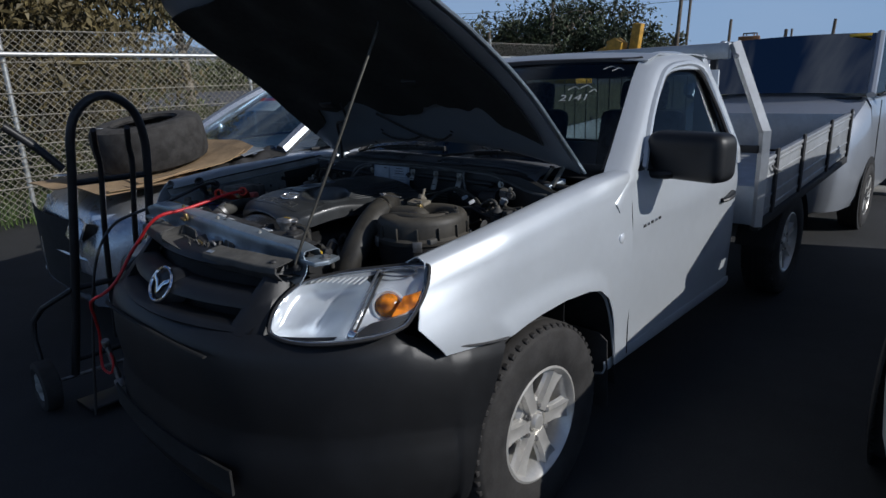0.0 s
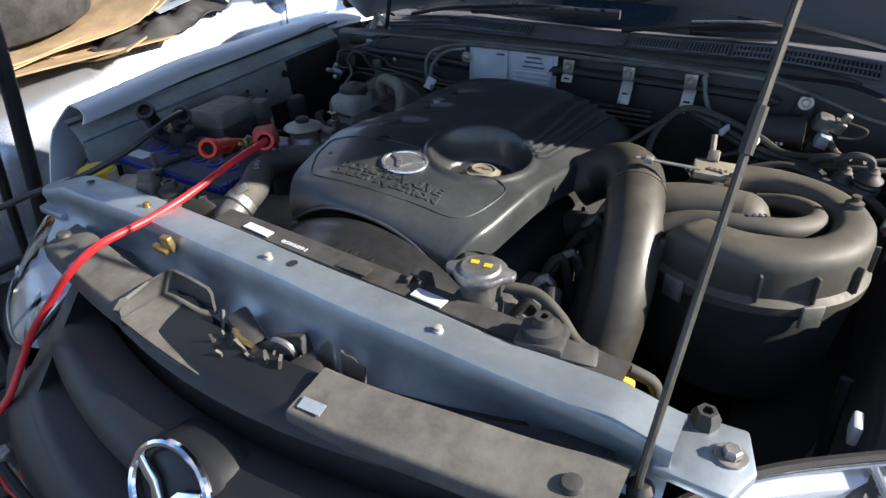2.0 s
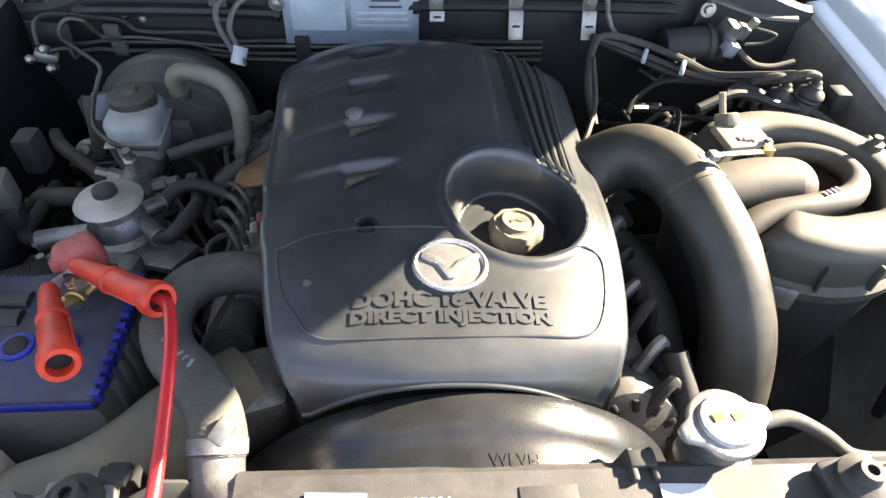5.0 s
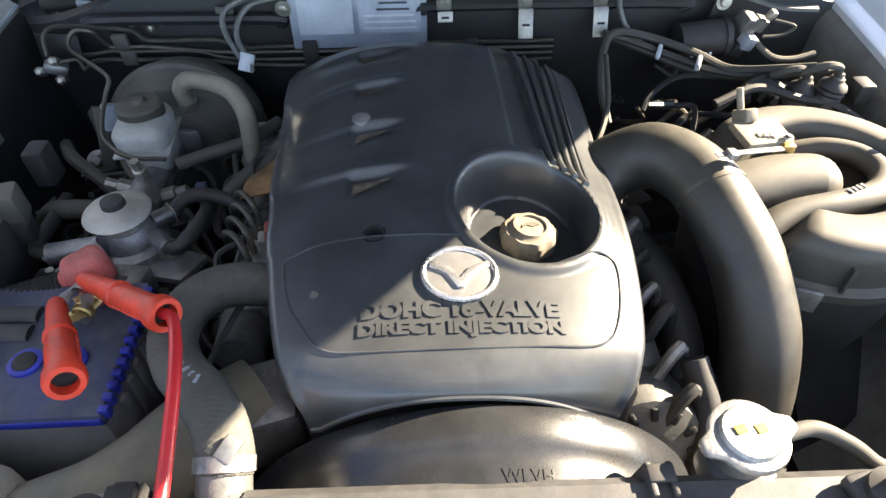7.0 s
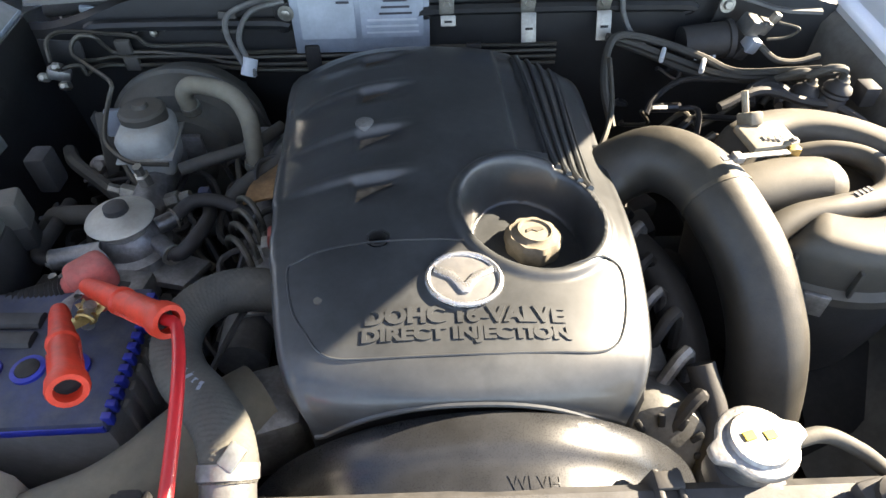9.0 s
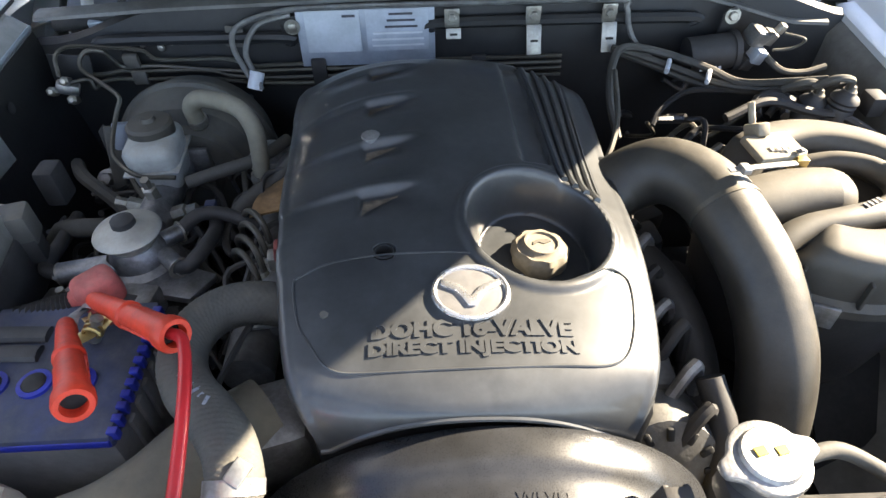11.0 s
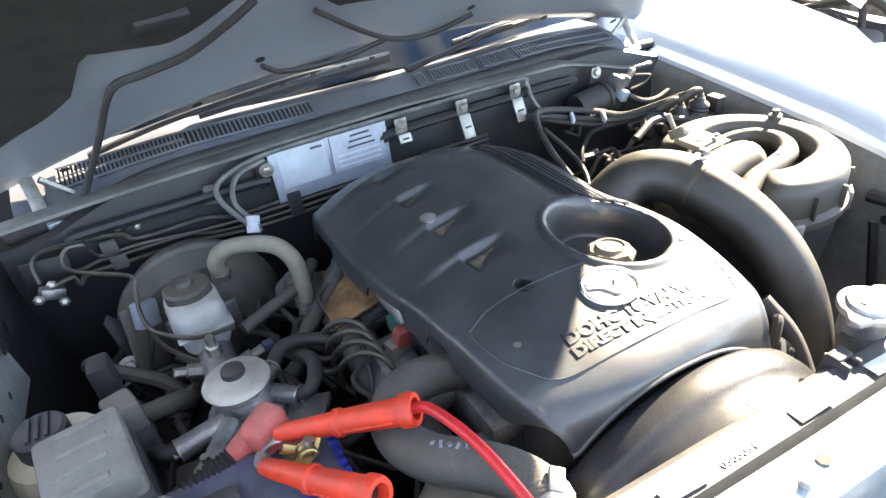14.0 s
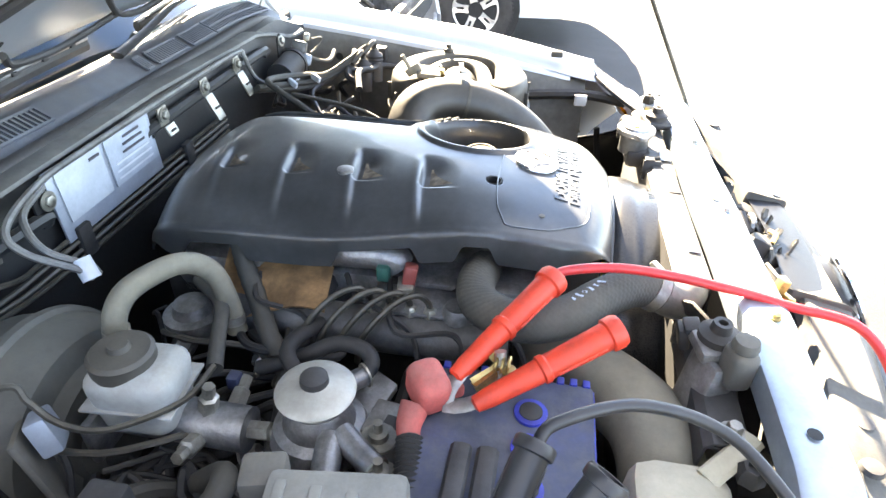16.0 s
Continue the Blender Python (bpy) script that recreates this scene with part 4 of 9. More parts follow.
for k, (x0, y0, x1, y1, h) in enumerate(((-0.088, 0.168, -0.060, 0.140, 0.046), (-0.060, 0.140, -0.030, 0.124, 0.036), (-0.036, 0.160, -0.012, 0.146, 0.044), (-0.012, 0.146, 0.020, 0.152, 0.034), (0.020, 0.152, 0.046, 0.138, 0.042), (0.052, 0.178, 0.098, 0.184, 0.046))):
    part("torn_edge", sheet([[(x0 + (x1 - x0) * f + 0.004 * v, y0 + (y1 - y0) * f + 0.010 * v * math.sin(5 * f + k), 1.004 + v * h * (0.72 + 0.28 * math.sin(7 * f + 2 * k))) for v in (0, 0.4, 0.8, 1)] for f in np.linspace(0, 1, 8)], 0.0035), TOP_PANEL, top, "torn plastic edge")
part("latch_spring", tube([(-0.035 + 0.006 * math.cos(t), 0.150 + 0.002 * t, 1.026 + 0.006 * math.sin(t)) for t in np.linspace(0, 14, 30)], 0.0016, 5, 1), STEEL, top)
part("latch_lever", tube([(-0.045, 0.160, 1.036), (-0.025, 0.150, 1.040), (-0.005, 0.152, 1.034)], 0.004, 6), BRASS, top)
part("latch_striker", tube([(0.010, 0.178, 1.005), (0.010, 0.172, 1.034), (0.036, 0.172, 1.036), (0.040, 0.178, 1.008)], 0.0045, 8, 4), STEEL, top)
for x in (-0.455, -0.40, 0.40):
    part("panel_clip", lathe([(0, 0.006), (0.010, 0.005), (0.012, 0)], 14, pose(x, lip_y(x) + 0.03, 1.048 if x < 0 else 1.036)), DUSTY_PLASTIC, top)
part("panel_sticker", box((0.128, 0.1135, 1.0365), (0.030, 0.014, 0.001), 0.0, E(12, 0, 4)), LABEL_GREY, top)

# open bonnet on its hinges
HINGE, TILTED = Vector((0, 1.315, 1.183)), radians(41.0)
FWD, OUT = Vector((0, -math.cos(TILTED), math.sin(TILTED))), Vector((0, math.sin(TILTED), math.cos(TILTED)))


def bon(x, s, h):
    return HINGE + Vector((x, 0, 0)) + FWD * s + OUT * h


def bon_w(s):
    return curve_at([(0, 0.735), (0.4, 0.738), (0.8, 0.71), (1.0, 0.672), (1.10, 0.62), (1.15, 0.55)], s)


def bon_h(u, s):
    return 0.072 * (1 - u * u) - 0.024 - 0.075 * smooth(0.45, 1.2, s)


rows, inner = [], []
def rear_s(u, s_):
    """The rear edge sweeps forward in the middle."""
    return s_ + 0.062 * (1 - abs(u) ** 2.5) * smooth(0.25, 0.0, s_)


for s_ in np.linspace(0, 1.15, 40):
    rows.append([bon(u * bon_w(s_), rear_s(u, s_), bon_h(u, s_)) for u in np.linspace(-1, 1, 33)])
    inner.append([bon(u * bon_w(s_) * 0.985, rear_s(u, s_) * 0.985 + 0.008, bon_h(u, s_) - 0.008 - 0.022 * smooth(1.0, 0.90, abs(u)) * smooth(0, 0.06, s_) * smooth(1.15, 1.08, s_)) for u in np.linspace(-1, 1, 33)])
bonnet = part("bonnet", sheet(rows, 0.003), SILVER, truck, "silver bonnet raised on a prop rod")
part("bonnet_frame", sheet(inner, 0.002), SILVER_FRAME, bonnet, "painted inner frame of the bonnet")
edge = [r[0] for r in rows] + rows[-1][1:] + [r[-1] for r in reversed(rows)][1:]
part("bonnet_hem", tube(edge, 0.006, 6, 1), SILVER_IN, bonnet)
FELT_EDGE = [(0, 0.300), (0.09, 0.307), (0.16, 0.318), (0.21, 0.356), (0.36, 0.398), (0.41, 0.376), (0.48, 0.362), (0.53, 0.350), (0.61, 0.377), (0.66, 0.379), (0.69, 0.350), (0.71, 0.292), (0.79, 0.260), (0.92, 0.215)]
pad = []
for s_ in np.linspace(0, 1, 22):
    row = []
    for u in np.linspace(-0.92, 0.92, 93):
        lo = curve_at(FELT_EDGE, abs(u)) + 0.003 * math.sin(u * 43)
        ss = lo + (1.07 - lo) * s_
        row.append(bon(u * bon_w(ss), ss, bon_h(u, ss) - 0.040 - 0.010 * math.sin(u * 14) * math.sin(ss * 11)))
    pad.append(row)
part("felt_pad", sheet(pad, 0.006), SPONGE, bonnet, "sagging dark felt insulation pad")
for u, s_ in ((-0.535, 0.412), (0.30, 0.52)):
    part("bonnet_buffer", box(bon(u * 0.73, s_, bon_h(u, s_) - 0.052), (0.075, 0.03, 0.02), 0.006, E(-41, 0, 10)), RUBBER, bonnet)
hose_pts = [bon(-0.270, 0.43, -0.034), bon(-0.305, 0.380, -0.030), bon(-0.367, 0.306, -0.022), bon(-0.430, 0.278, -0.020), bon(-0.480, 0.260, -0.024), (-0.525, 1.150, 1.255), (-0.575, 1.190, 1.170)]
part("washer_hose", tube(hose_pts, 0.006, 8), RUBBER, bonnet)
part("washer_hose", tube([bon(-0.16, 0.32, -0.004), bon(-0.06, 0.22, -0.004), bon(0.02, 0.16, -0.004), bon(0.10, 0.145, -0.004), bon(0.183, 0.185, -0.004)], 0.005, 8), RUBBER, bonnet)
part("washer_hose", tube([bon(0.0, 0.17, -0.004), bon(-0.10, 0.135, -0.005), bon(-0.20, 0.145, -0.006), bon(-0.243, 0.185, -0.006)], 0.005, 8), RUBBER, bonnet)
part("washer_hose", tube([(-0.575, 1.190, 1.170), (-0.605, 1.195, 1.125), (-0.625, 1.175, 1.09), (-0.64, 1.165, 1.06)], 0.006, 8), RUBBER, truck)
for x, s_ in ((-0.60, 0.05), (-0.36, 0.10), (-0.243, 0.19), (0.183, 0.19), (0.40, 0.10), (0.62, 0.05)):
    part("frame_hole", lathe([(0, 0), (0.009, 0)], 12, Matrix.Translation(bon(x, s_, bon_h(x / 0.735, s_) - 0.0365)) @ aim((0, 0, 0), -OUT)), DARK_RECESS, bonnet)
for s in (-1, 1):
    part("bonnet_hinge", tube([(s * 0.655, 1.20, 1.12), (s * 0.660, 1.25, 1.17), (s * 0.665, 1.27, 1.20), (s * 0.668, 1.24, 1.235)], 0.011, 6, 4, flat=0.4), ZINC, truck, "steel bonnet hinge arm")
    part("hinge_bracket", box((s * 0.645, 1.235, 1.125), (0.035, 0.09, 0.02), 0.004, E(10, 0, -12 * s)), SILVER_IN, truck)
    part("hinge_stay", tube([(s * 0.585, 1.245, 1.13), (s * 0.64, 1.235, 1.19)], 0.006, 6), ZINC, truck)
    part("windblown_leaf", prism([(-0.025, -0.008), (0.0, -0.012), (0.03, 0.0), (0.0, 0.012)], 0.001, pose(s * 0.63, 1.215, 1.118, 20, 15, 30)), CARDBOARD, truck, "dry brown leaf caught by the hinge")
    part("windblown_leaf", prism([(-0.03, -0.006), (0.0, -0.010), (0.03, 0.002), (0.0, 0.010)], 0.001, pose(s * 0.60, 1.20, 1.116, -10, 25, -40)), BROWN_BRACKET, truck, "dry brown leaf caught by the hinge")
rod = part("prop_rod", tube([(0.452, 0.206, 1.020), (0.450, 0.215, 1.055), (0.459, 0.364, 1.323), (0.468, 0.450, 1.490), (0.470, 0.545, 1.660), (0.466, 0.560, 1.690)], 0.0042, 8), BRAKE_LINE, truck, "grey steel bonnet prop rod")
part("rod_grip", tube([(0.458, 0.352, 1.300), (0.460, 0.372, 1.337)], 0.0065, 8, 2), RUBBER, rod)
part("rod_foot", lathe([(0.013, 0), (0.013, 0.010), (0.008, 0.016), (0, 0.016)], 12, pose(0.452, 0.206, 1.012)), RUBBER, rod)

# cab
sill = part("sill", sheet([[(0.79, y, 0.36), (0.832, y, 0.372), (0.842, y, 0.40), (0.838, y, 0.425)] for y in np.linspace(1.30, 2.68, 12)], 0.004), SILVER, truck)


def side_x(y, z):
    """The cab's flank: full at the waist, leaning in towards the roof."""
    low = 0.848 - 0.012 * smooth(0.75, 0.40, z) + 0.006 * math.exp(-((z - 0.95) / 0.05) ** 2)
    if z > 1.12:
        low = 0.838 - 0.415 * (z - 1.12)
    elif z > 1.0:
        low = 0.848 - 0.010 * smooth(1.0, 1.12, z)
    return low


def belt(y):
    return curve_at([(1.46, 1.150), (1.75, 1.140), (2.2, 1.165), (2.65, 1.195)], y)


for s in (1, -1):
    door = part("door", sheet([[(s * side_x(y, z), y, z) for z in np.linspace(0.405, belt(y), 18)] for y in np.linspace(1.468, 2.605, 22)], 0.006), SILVER, truck, "silver cab door")
    part("door_glass", sheet([[(s * (side_x(y, z) - 0.014), y, z) for z in (belt(y) - 0.02, (belt(y) + t) / 2, t)] for y, t in ((1.62, 1.18), (1.80, 1.33), (2.0, 1.47), (2.2, 1.535), (2.4, 1.538), (2.56, 1.525))]), DARK_GLASS, door)
    frame_line = [(s * side_x(1.60, 1.155), 1.585, 1.152), (s * side_x(1.8, 1.335), 1.79, 1.335), (s * side_x(2.0, 1.47), 1.985, 1.468), (s * side_x(2.12, 1.53), 2.11, 1.528), (s * side_x(2.3, 1.552), 2.28, 1.552), (s * side_x(2.45, 1.55), 2.45, 1.550), (s * side_x(2.54, 1.50), 2.545, 1.50), (s * side_x(2.57, 1.35), 2.575, 1.35), (s * side_x(2.59, 1.20), 2.595, 1.20)]
    part("window_frame", tube(frame_line, 0.022, 8, 5, flat=0.7), SILVER, door)
    inner_line = [(q[0] + s * 0.004, q[1] + (0.016 if i < 4 else (-0.016 if i > 5 else 0)), q[2] - (0.018 if 1 < i < 7 else 0.0)) for i, q in enumerate(frame_line)]
    part("window_rubber", tube(inner_line, 0.010, 6, 5), RUBBER, door)
    part("belt_rubber", tube([(s * (side_x(y, belt(y)) + 0.002), y, belt(y) + 0.002) for y in (1.62, 1.9, 2.2, 2.58)], 0.009, 6, 4), RUBBER, door)
    handle_plate = lathe([(0, 0), (0.036, 0.001), (0.038, -0.004)], 24, pose(s * 0.850, 2.495, 0.895, 0, 90 * s, 0))
    part("handle_cup", handle_plate, REFLECTOR, door)
    part("door_handle", tube([(s * 0.856, 2.435, 0.885), (s * 0.872, 2.47, 0.892), (s * 0.874, 2.53, 0.902), (s * 0.858, 2.575, 0.908)], 0.017, 10, 5, flat=0.7), BLACK_TRIM, door, "black pull handle")
    for i in range(5):
        part("badge_bar", box((s * 0.853, 1.575 + i * 0.034, 0.925 + i * 0.002), (0.003, 0.024, 0.012), 0.002), SILVERED if i % 2 else BLACK_TRIM, door)
    part("door_gap", tube([(s * 0.851, 1.464, 0.41), (s * 0.852, 1.464, 0.8), (s * 0.850, 1.462, 1.0), (s * 0.836, 1.460, 1.10)], 0.0025, 4, 6), DARK_RECESS, truck)
    line_ = spline([(0, 1.34, 1.045), (0, 1.45, 1.128), (0, 1.53, 1.182), (0, 1.745, 1.333), (0, 1.93, 1.462), (0, 2.06, 1.535), (0, 2.2, 1.564), (0, 2.4, 1.568), (0, 2.56, 1.552), (0, 2.635, 1.49), (0, 2.665, 1.35), (0, 2.68, 1.15), (0, 2.68, 1.05)], 5)
    band = []
    for i, q in enumerate(line_):
        d = (line_[min(i + 1, len(line_) - 1)] - line_[max(i - 1, 0)]).normalized()
        nrm = Vector((0, d.z, -d.y))
        row = []
        for w in (-1.1, -1.0, -0.75, -0.4, 0.0, 0.5, 0.9, 1.0, 1.0):
            p = q + nrm * 0.043 * w
            dx = 0.062 * max(0, -w) ** 2.2 + (0.004 if w > 0.95 else 0)
            if len(row) == 8:
                dx = 0.03
            row.append((s * (side_x(p.y, min(max(p.z, 1.05), 1.585)) + 0.007 - dx), p.y, p.z))
        band.append(row)
    part("a_pillar", sheet(band, 0.003), SILVER, truck, "smooth silver cab pillar and roof edge")
    part("mirror_sail", sheet([[(s * (side_x(y, z) + 0.008), y, z) for z in np.linspace(1.148, t, 4)] for y, t in ((1.53, 1.152), (1.60, 1.19), (1.68, 1.25), (1.72, 1.275))], 0.004), BLACK_TRIM, door)
    part("cab_corner", sheet([[(s * (side_x(2.62, z) - 0.002), 2.600, z), (s * (side_x(2.66, z) - 0.002), 2.66, z), (s * (side_x(2.7, z) - 0.02), 2.705, z), (s * (side_x(2.7, z) - 0.08), 2.715, z)] for z in np.linspace(0.42, 1.575, 18)], 0.005), SILVER, truck)
    mirror = part("mirror_arm", tube([(s * 0.82, 1.66, 1.125), (s * 0.90, 1.66, 1.125), (s * 0.96, 1.70, 1.15)], 0.028, 10, 4, flat=0.7), BLACK_TRIM, truck, "black door mirror")
    shell = bmesh.new()
    bmesh.ops.create_cube(shell, size=1)
    bmesh.ops.scale(shell, vec=(0.335, 0.14, 0.188), verts=shell.verts)
    bmesh.ops.bevel(shell, geom=shell.edges[:], offset=0.055, segments=6, profile=0.6, affect="EDGES")
    bmesh.ops.transform(shell, matrix=pose(s * 0.965, 1.70, 1.197, 0, 0, -12 * s), verts=shell.verts)
    part("mirror_shell", shell, BLACK_TRIM, mirror)
    part("mirror_glass", box((s * 0.975, 1.764, 1.197), (0.25, 0.004, 0.12), 0.002, E(0, 0, -12 * s)), CHROME, mirror)


def roof_z(x, y):
    return 1.602 + 0.028 * (1 - (x / 0.62) ** 2) - 0.030 * smooth(2.14, 2.0, y) - 0.012 * smooth(2.55, 2.72, y)


part("roof", sheet([[(x, y, roof_z(x, y)) for x in np.linspace(-0.625, 0.625, 17)] for y in np.linspace(2.015, 2.72, 14)], 0.006), SILVER, truck, "silver cab roof")


def screen_pt(u, v):
    """The windscreen: u across, v up."""
    bow = 0.15 * (1 - u * u) * (1 - 0.25 * v)
    w0, w1 = 0.745, 0.585
    return Vector((u * (w0 + (w1 - w0) * v), (1.43 - bow) + (2.035 - 1.43 + 0.02) * v, 1.152 + 0.045 * (1 - u * u) * (1 - v) + (1.572 - 1.152) * v + 0.010 * (1 - u * u) * v))


screen = part("windscreen", sheet([[screen_pt(u, v) for u in np.linspace(-1, 1, 17)] for v in np.linspace(0, 1, 9)]), CAB_GLASS, truck, "curved dark windscreen with chalk marks")
part("screen_rubber", tube([screen_pt(1, 0), screen_pt(1.0, 0.5), screen_pt(0.985, 0.97), screen_pt(0.9, 1.0), screen_pt(0, 1.0), screen_pt(-0.9, 1.0), screen_pt(-0.985, 0.97), screen_pt(-1, 0.5), screen_pt(-1, 0)], 0.016, 6, 5), RUBBER, screen)
scr_up = (screen_pt(0.55, 0.8) - screen_pt(0.55, 0.2)).normalized()
scr_x = (screen_pt(0.75, 0.5) - screen_pt(0.35, 0.5)).normalized()
scr_n = scr_x.cross(scr_up).normalized()
for txt, u, v, size in (("2141", 0.66, 0.56, 0.066),):
    o = screen_pt(u, v) + scr_n * 0.012
    m = Matrix(((scr_x.x, scr_up.x, scr_n.x, o.x), (scr_x.y, scr_up.y, scr_n.y, o.y), (scr_x.z, scr_up.z, scr_n.z, o.z), (0, 0, 0, 1)))
    words(txt, size, m @ E(0, 0, 6), 0.0004, CHALK, screen, "chalk_writing", "white chalk writing on the glass")
for u, v, w_ in ((0.62, 0.68, 0.05), (0.70, 0.70, 0.05), (0.76, 0.66, 0.03), (0.80, 0.90, 0.06), (0.86, 0.88, 0.05)):
    q = screen_pt(u, v) + scr_n * 0.012
    part("chalk_bar", tube([q - scr_x * w_ * 0.5 - scr_up * 0.012, q + scr_up * 0.014, q + scr_x * w_ * 0.5 - scr_up * 0.004], 0.0022, 5, 3), CHALK, screen)
# inside of the cab
part("dashboard", sheet([[(x, y, z) for y, z in ((1.38, 1.13), (1.55, 1.15), (1.75, 1.13), (1.82, 1.02), (1.80, 0.8))] for x in np.linspace(-0.70, 0.70, 9)], 0.01), DARK_RECESS, truck)
part("cab_floor", box((0, 2.1, 0.46), (1.5, 1.2, 0.06), 0.01), DARK_RECESS, truck)
for x in (-0.36, 0.36):
    seat = part("seat", box((x, 2.25, 0.72), (0.5, 0.5, 0.16), 0.05), SEAT, truck, "grey cloth cab seat")
    part("backrest", box((x, 2.50, 1.04), (0.48, 0.12, 0.58), 0.05, E(-12, 0, 0)), SEAT, seat)
    part("headrest", box((x, 2.565, 1.40), (0.26, 0.10, 0.17), 0.04, E(-10, 0, 0)), SEAT_PALE, seat)
ring = [Vector((0.19 * math.cos(a), 0.19 * math.sin(a), 0)) for a in np.linspace(0, 2 * math.pi, 25)]
sw = tube(ring, 0.015, 8, 1, hollow=True)
bmesh.ops.transform(sw, matrix=pose(-0.37, 1.95, 1.06, -62, 0, 0), verts=sw.verts)
part("steering_wheel", sw, RUBBER, truck)
rear = part("cab_back", sheet([[(x, 2.705, z) for x in np.linspace(-0.78, 0.78, 9)] for z in (0.42, 0.8, 1.12)], 0.01), SILVER, truck)
for z0, z1, x0, x1 in ((1.50, 1.60, -0.62, 0.62), (1.10, 1.52, -0.70, -0.58), (1.10, 1.52, 0.58, 0.70)):
    part("cab_back_rail", box(((x0 + x1) / 2, 2.705, (z0 + z1) / 2), (x1 - x0, 0.02, z1 - z0), 0.006), SILVER, rear)
part("rear_glass", box((0, 2.705, 1.31), (1.16, 0.005, 0.39), 0.001), CAB_GLASS, rear)
part("headlining", box((0, 2.38, 1.575), (1.15, 0.62, 0.012), 0.004), SEAT, truck)

# tray: it rises slightly to the rear
before_tray = {o.name for o in bpy.data.objects}
deck = part("tray_deck", box((0, 3.93, 0.70), (1.80, 2.18, 0.035), 0.006), TRAY_ALU, truck, "aluminium tray deck")
for s in (-1, 1):
    side = part("tray_side", box((s * 0.915, 3.94, 0.885), (0.022, 2.16, 0.30), 0.005), TRAY_ALU, truck, "ribbed aluminium drop side")
    for z in (0.76, 0.83, 0.94, 1.01):
        part("side_rib", box((s * 0.928, 3.94, z), (0.008, 2.15, 0.016), 0.003), TRAY_ALU, side)
    part("side_cap", box((s * 0.918, 3.94, 1.04), (0.034, 2.17, 0.022), 0.004), TRAY_ALU, side)
    for y in (3.03, 3.58, 4.28, 4.92):
        part("stake_post", box((s * 0.934, y, 0.90), (0.016, 0.045, 0.36), 0.004), RUBBER, side, "black side latch")
    part("side_latch_rod", tube([(s * 0.94, 2.93, 1.0), (s * 0.95, 2.98, 0.97), (s * 0.95, 3.06, 0.95)], 0.006, 6), STEEL, side)
    part("tray_skirt", box((s * 0.90, 3.94, 0.675), (0.05, 2.18, 0.05), 0.006), RUBBER, deck)
part("tailgate", box((0, 5.02, 0.885), (1.80, 0.022, 0.30), 0.005), TRAY_ALU, truck)
part("tray_front_lip", box((0, 2.85, 0.80), (1.80, 0.03, 0.20), 0.005), TRAY_ALU, deck)
head = part("headboard", box((0, 2.84, 1.615), (1.40, 0.05, 0.085), 0.008), TRAY_ALU, truck, "aluminium headboard frame behind the cab")
for s in (-1, 1):
    part("headboard_post", tube([(s * 0.912, 2.84, 0.68), (s * 0.914, 2.84, 1.0), (s * 0.912, 2.84, 1.20)], 0.030, 4, 1), TRAY_ALU, head)
    part("headboard_post", tube([(s * 0.912, 2.84, 1.19), (s * 0.72, 2.84, 1.655)], 0.030, 4, 1), TRAY_ALU, head)
    part("mesh_post", box((s * 0.62, 2.84, 1.30), (0.035, 0.035, 0.62), 0.004), RUBBER, head)
    part("headboard_bolt", bolt((s * 0.745, 2.805, 1.585), 0.008, 0.006, (0, -1, 0)), STEEL, head)
part("headboard_rail", box((0, 2.84, 1.10), (1.78, 0.03, 0.04), 0.004), RUBBER, head)
for i, x in enumerate(np.linspace(-0.56, 0.56, 15)):
    part("headboard_bar", tube([(x, 2.84, 1.10), (x, 2.84, 1.60)], 0.004, 6, 1), RUBBER, head)
for o in bpy.data.objects:
    if o.name not in before_tray and o.type == "MESH":
        for v in o.data.vertices:
            v.co.z += 0.055 * max(0.0, v.co.y - 2.84)
for s in (-1, 1):
    part("chassis_rail", box((s * 0.38, 3.0, 0.50), (0.09, 4.4, 0.14), 0.01), DARK_RECESS, truck)
for s in (-1, 1):
    for y in (AXLE_F, AXLE_R):
        part_wheel = group_part("wheel", truck, "six-spoke silver alloy wheel with black tyre")
        wheel(Matrix.Translation((s * 0.745, y, 0.355)) @ E(0, 90 * s, 0) @ E(0, 0, 8 if y < 1 else 40), part_wheel, 0.362, 0.207)
    part("rear_guard", sheet([[(s * x, AXLE_R + 0.42 * math.cos(a), 0.34 + 0.40 * math.sin(a)) for x in (0.62, 0.86)] for a in np.linspace(math.pi * 0.95, math.pi * 0.05, 14)], 0.005), RUBBER, truck)


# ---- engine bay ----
firewall = part("firewall", sheet([[(x, y, z) for y, z in ((1.150, 0.55), (1.152, 0.80), (1.156, 1.02), (1.160, 1.080 + 0.050 * smooth(0.72, 0.5, abs(x))), (1.166, 1.100 + 0.055 * smooth(0.72, 0.5, abs(x))), (1.185, 1.106 + 0.055 * smooth(0.72, 0.5, abs(x))))] for x in np.linspace(-0.745, 0.745, 43)], 0.004), SHADED_BAY_PAINT, truck, "grimy grey painted firewall with the bay's shade in its colour")
for x0, x1, z in ((-0.05, 0.40, 1.112), (-0.62, -0.30, 1.10)):
    part("firewall_swage", tube([(x0, 1.150, z), (x0 + 0.02, 1.146, z + 0.012), (x1 - 0.02, 1.146, z + 0.008), (x1, 1.150, z - 0.004)], 0.010, 8, 5), SHADED_BAY_PAINT, firewall)
for x, z in ((-0.555, 1.102), (-0.535, 1.108), (-0.525, 1.094), (-0.505, 1.104)):
    part("firewall_dimple", lathe([(0, 0.006), (0.005, 0.004), (0.007, 0)], 8, pose(x, 1.153, z, 90, 0, 0)), ZINC, firewall)


def seal_z(x):
    return 1.165 - 0.05 * smooth(0.42, 0.72, abs(x))


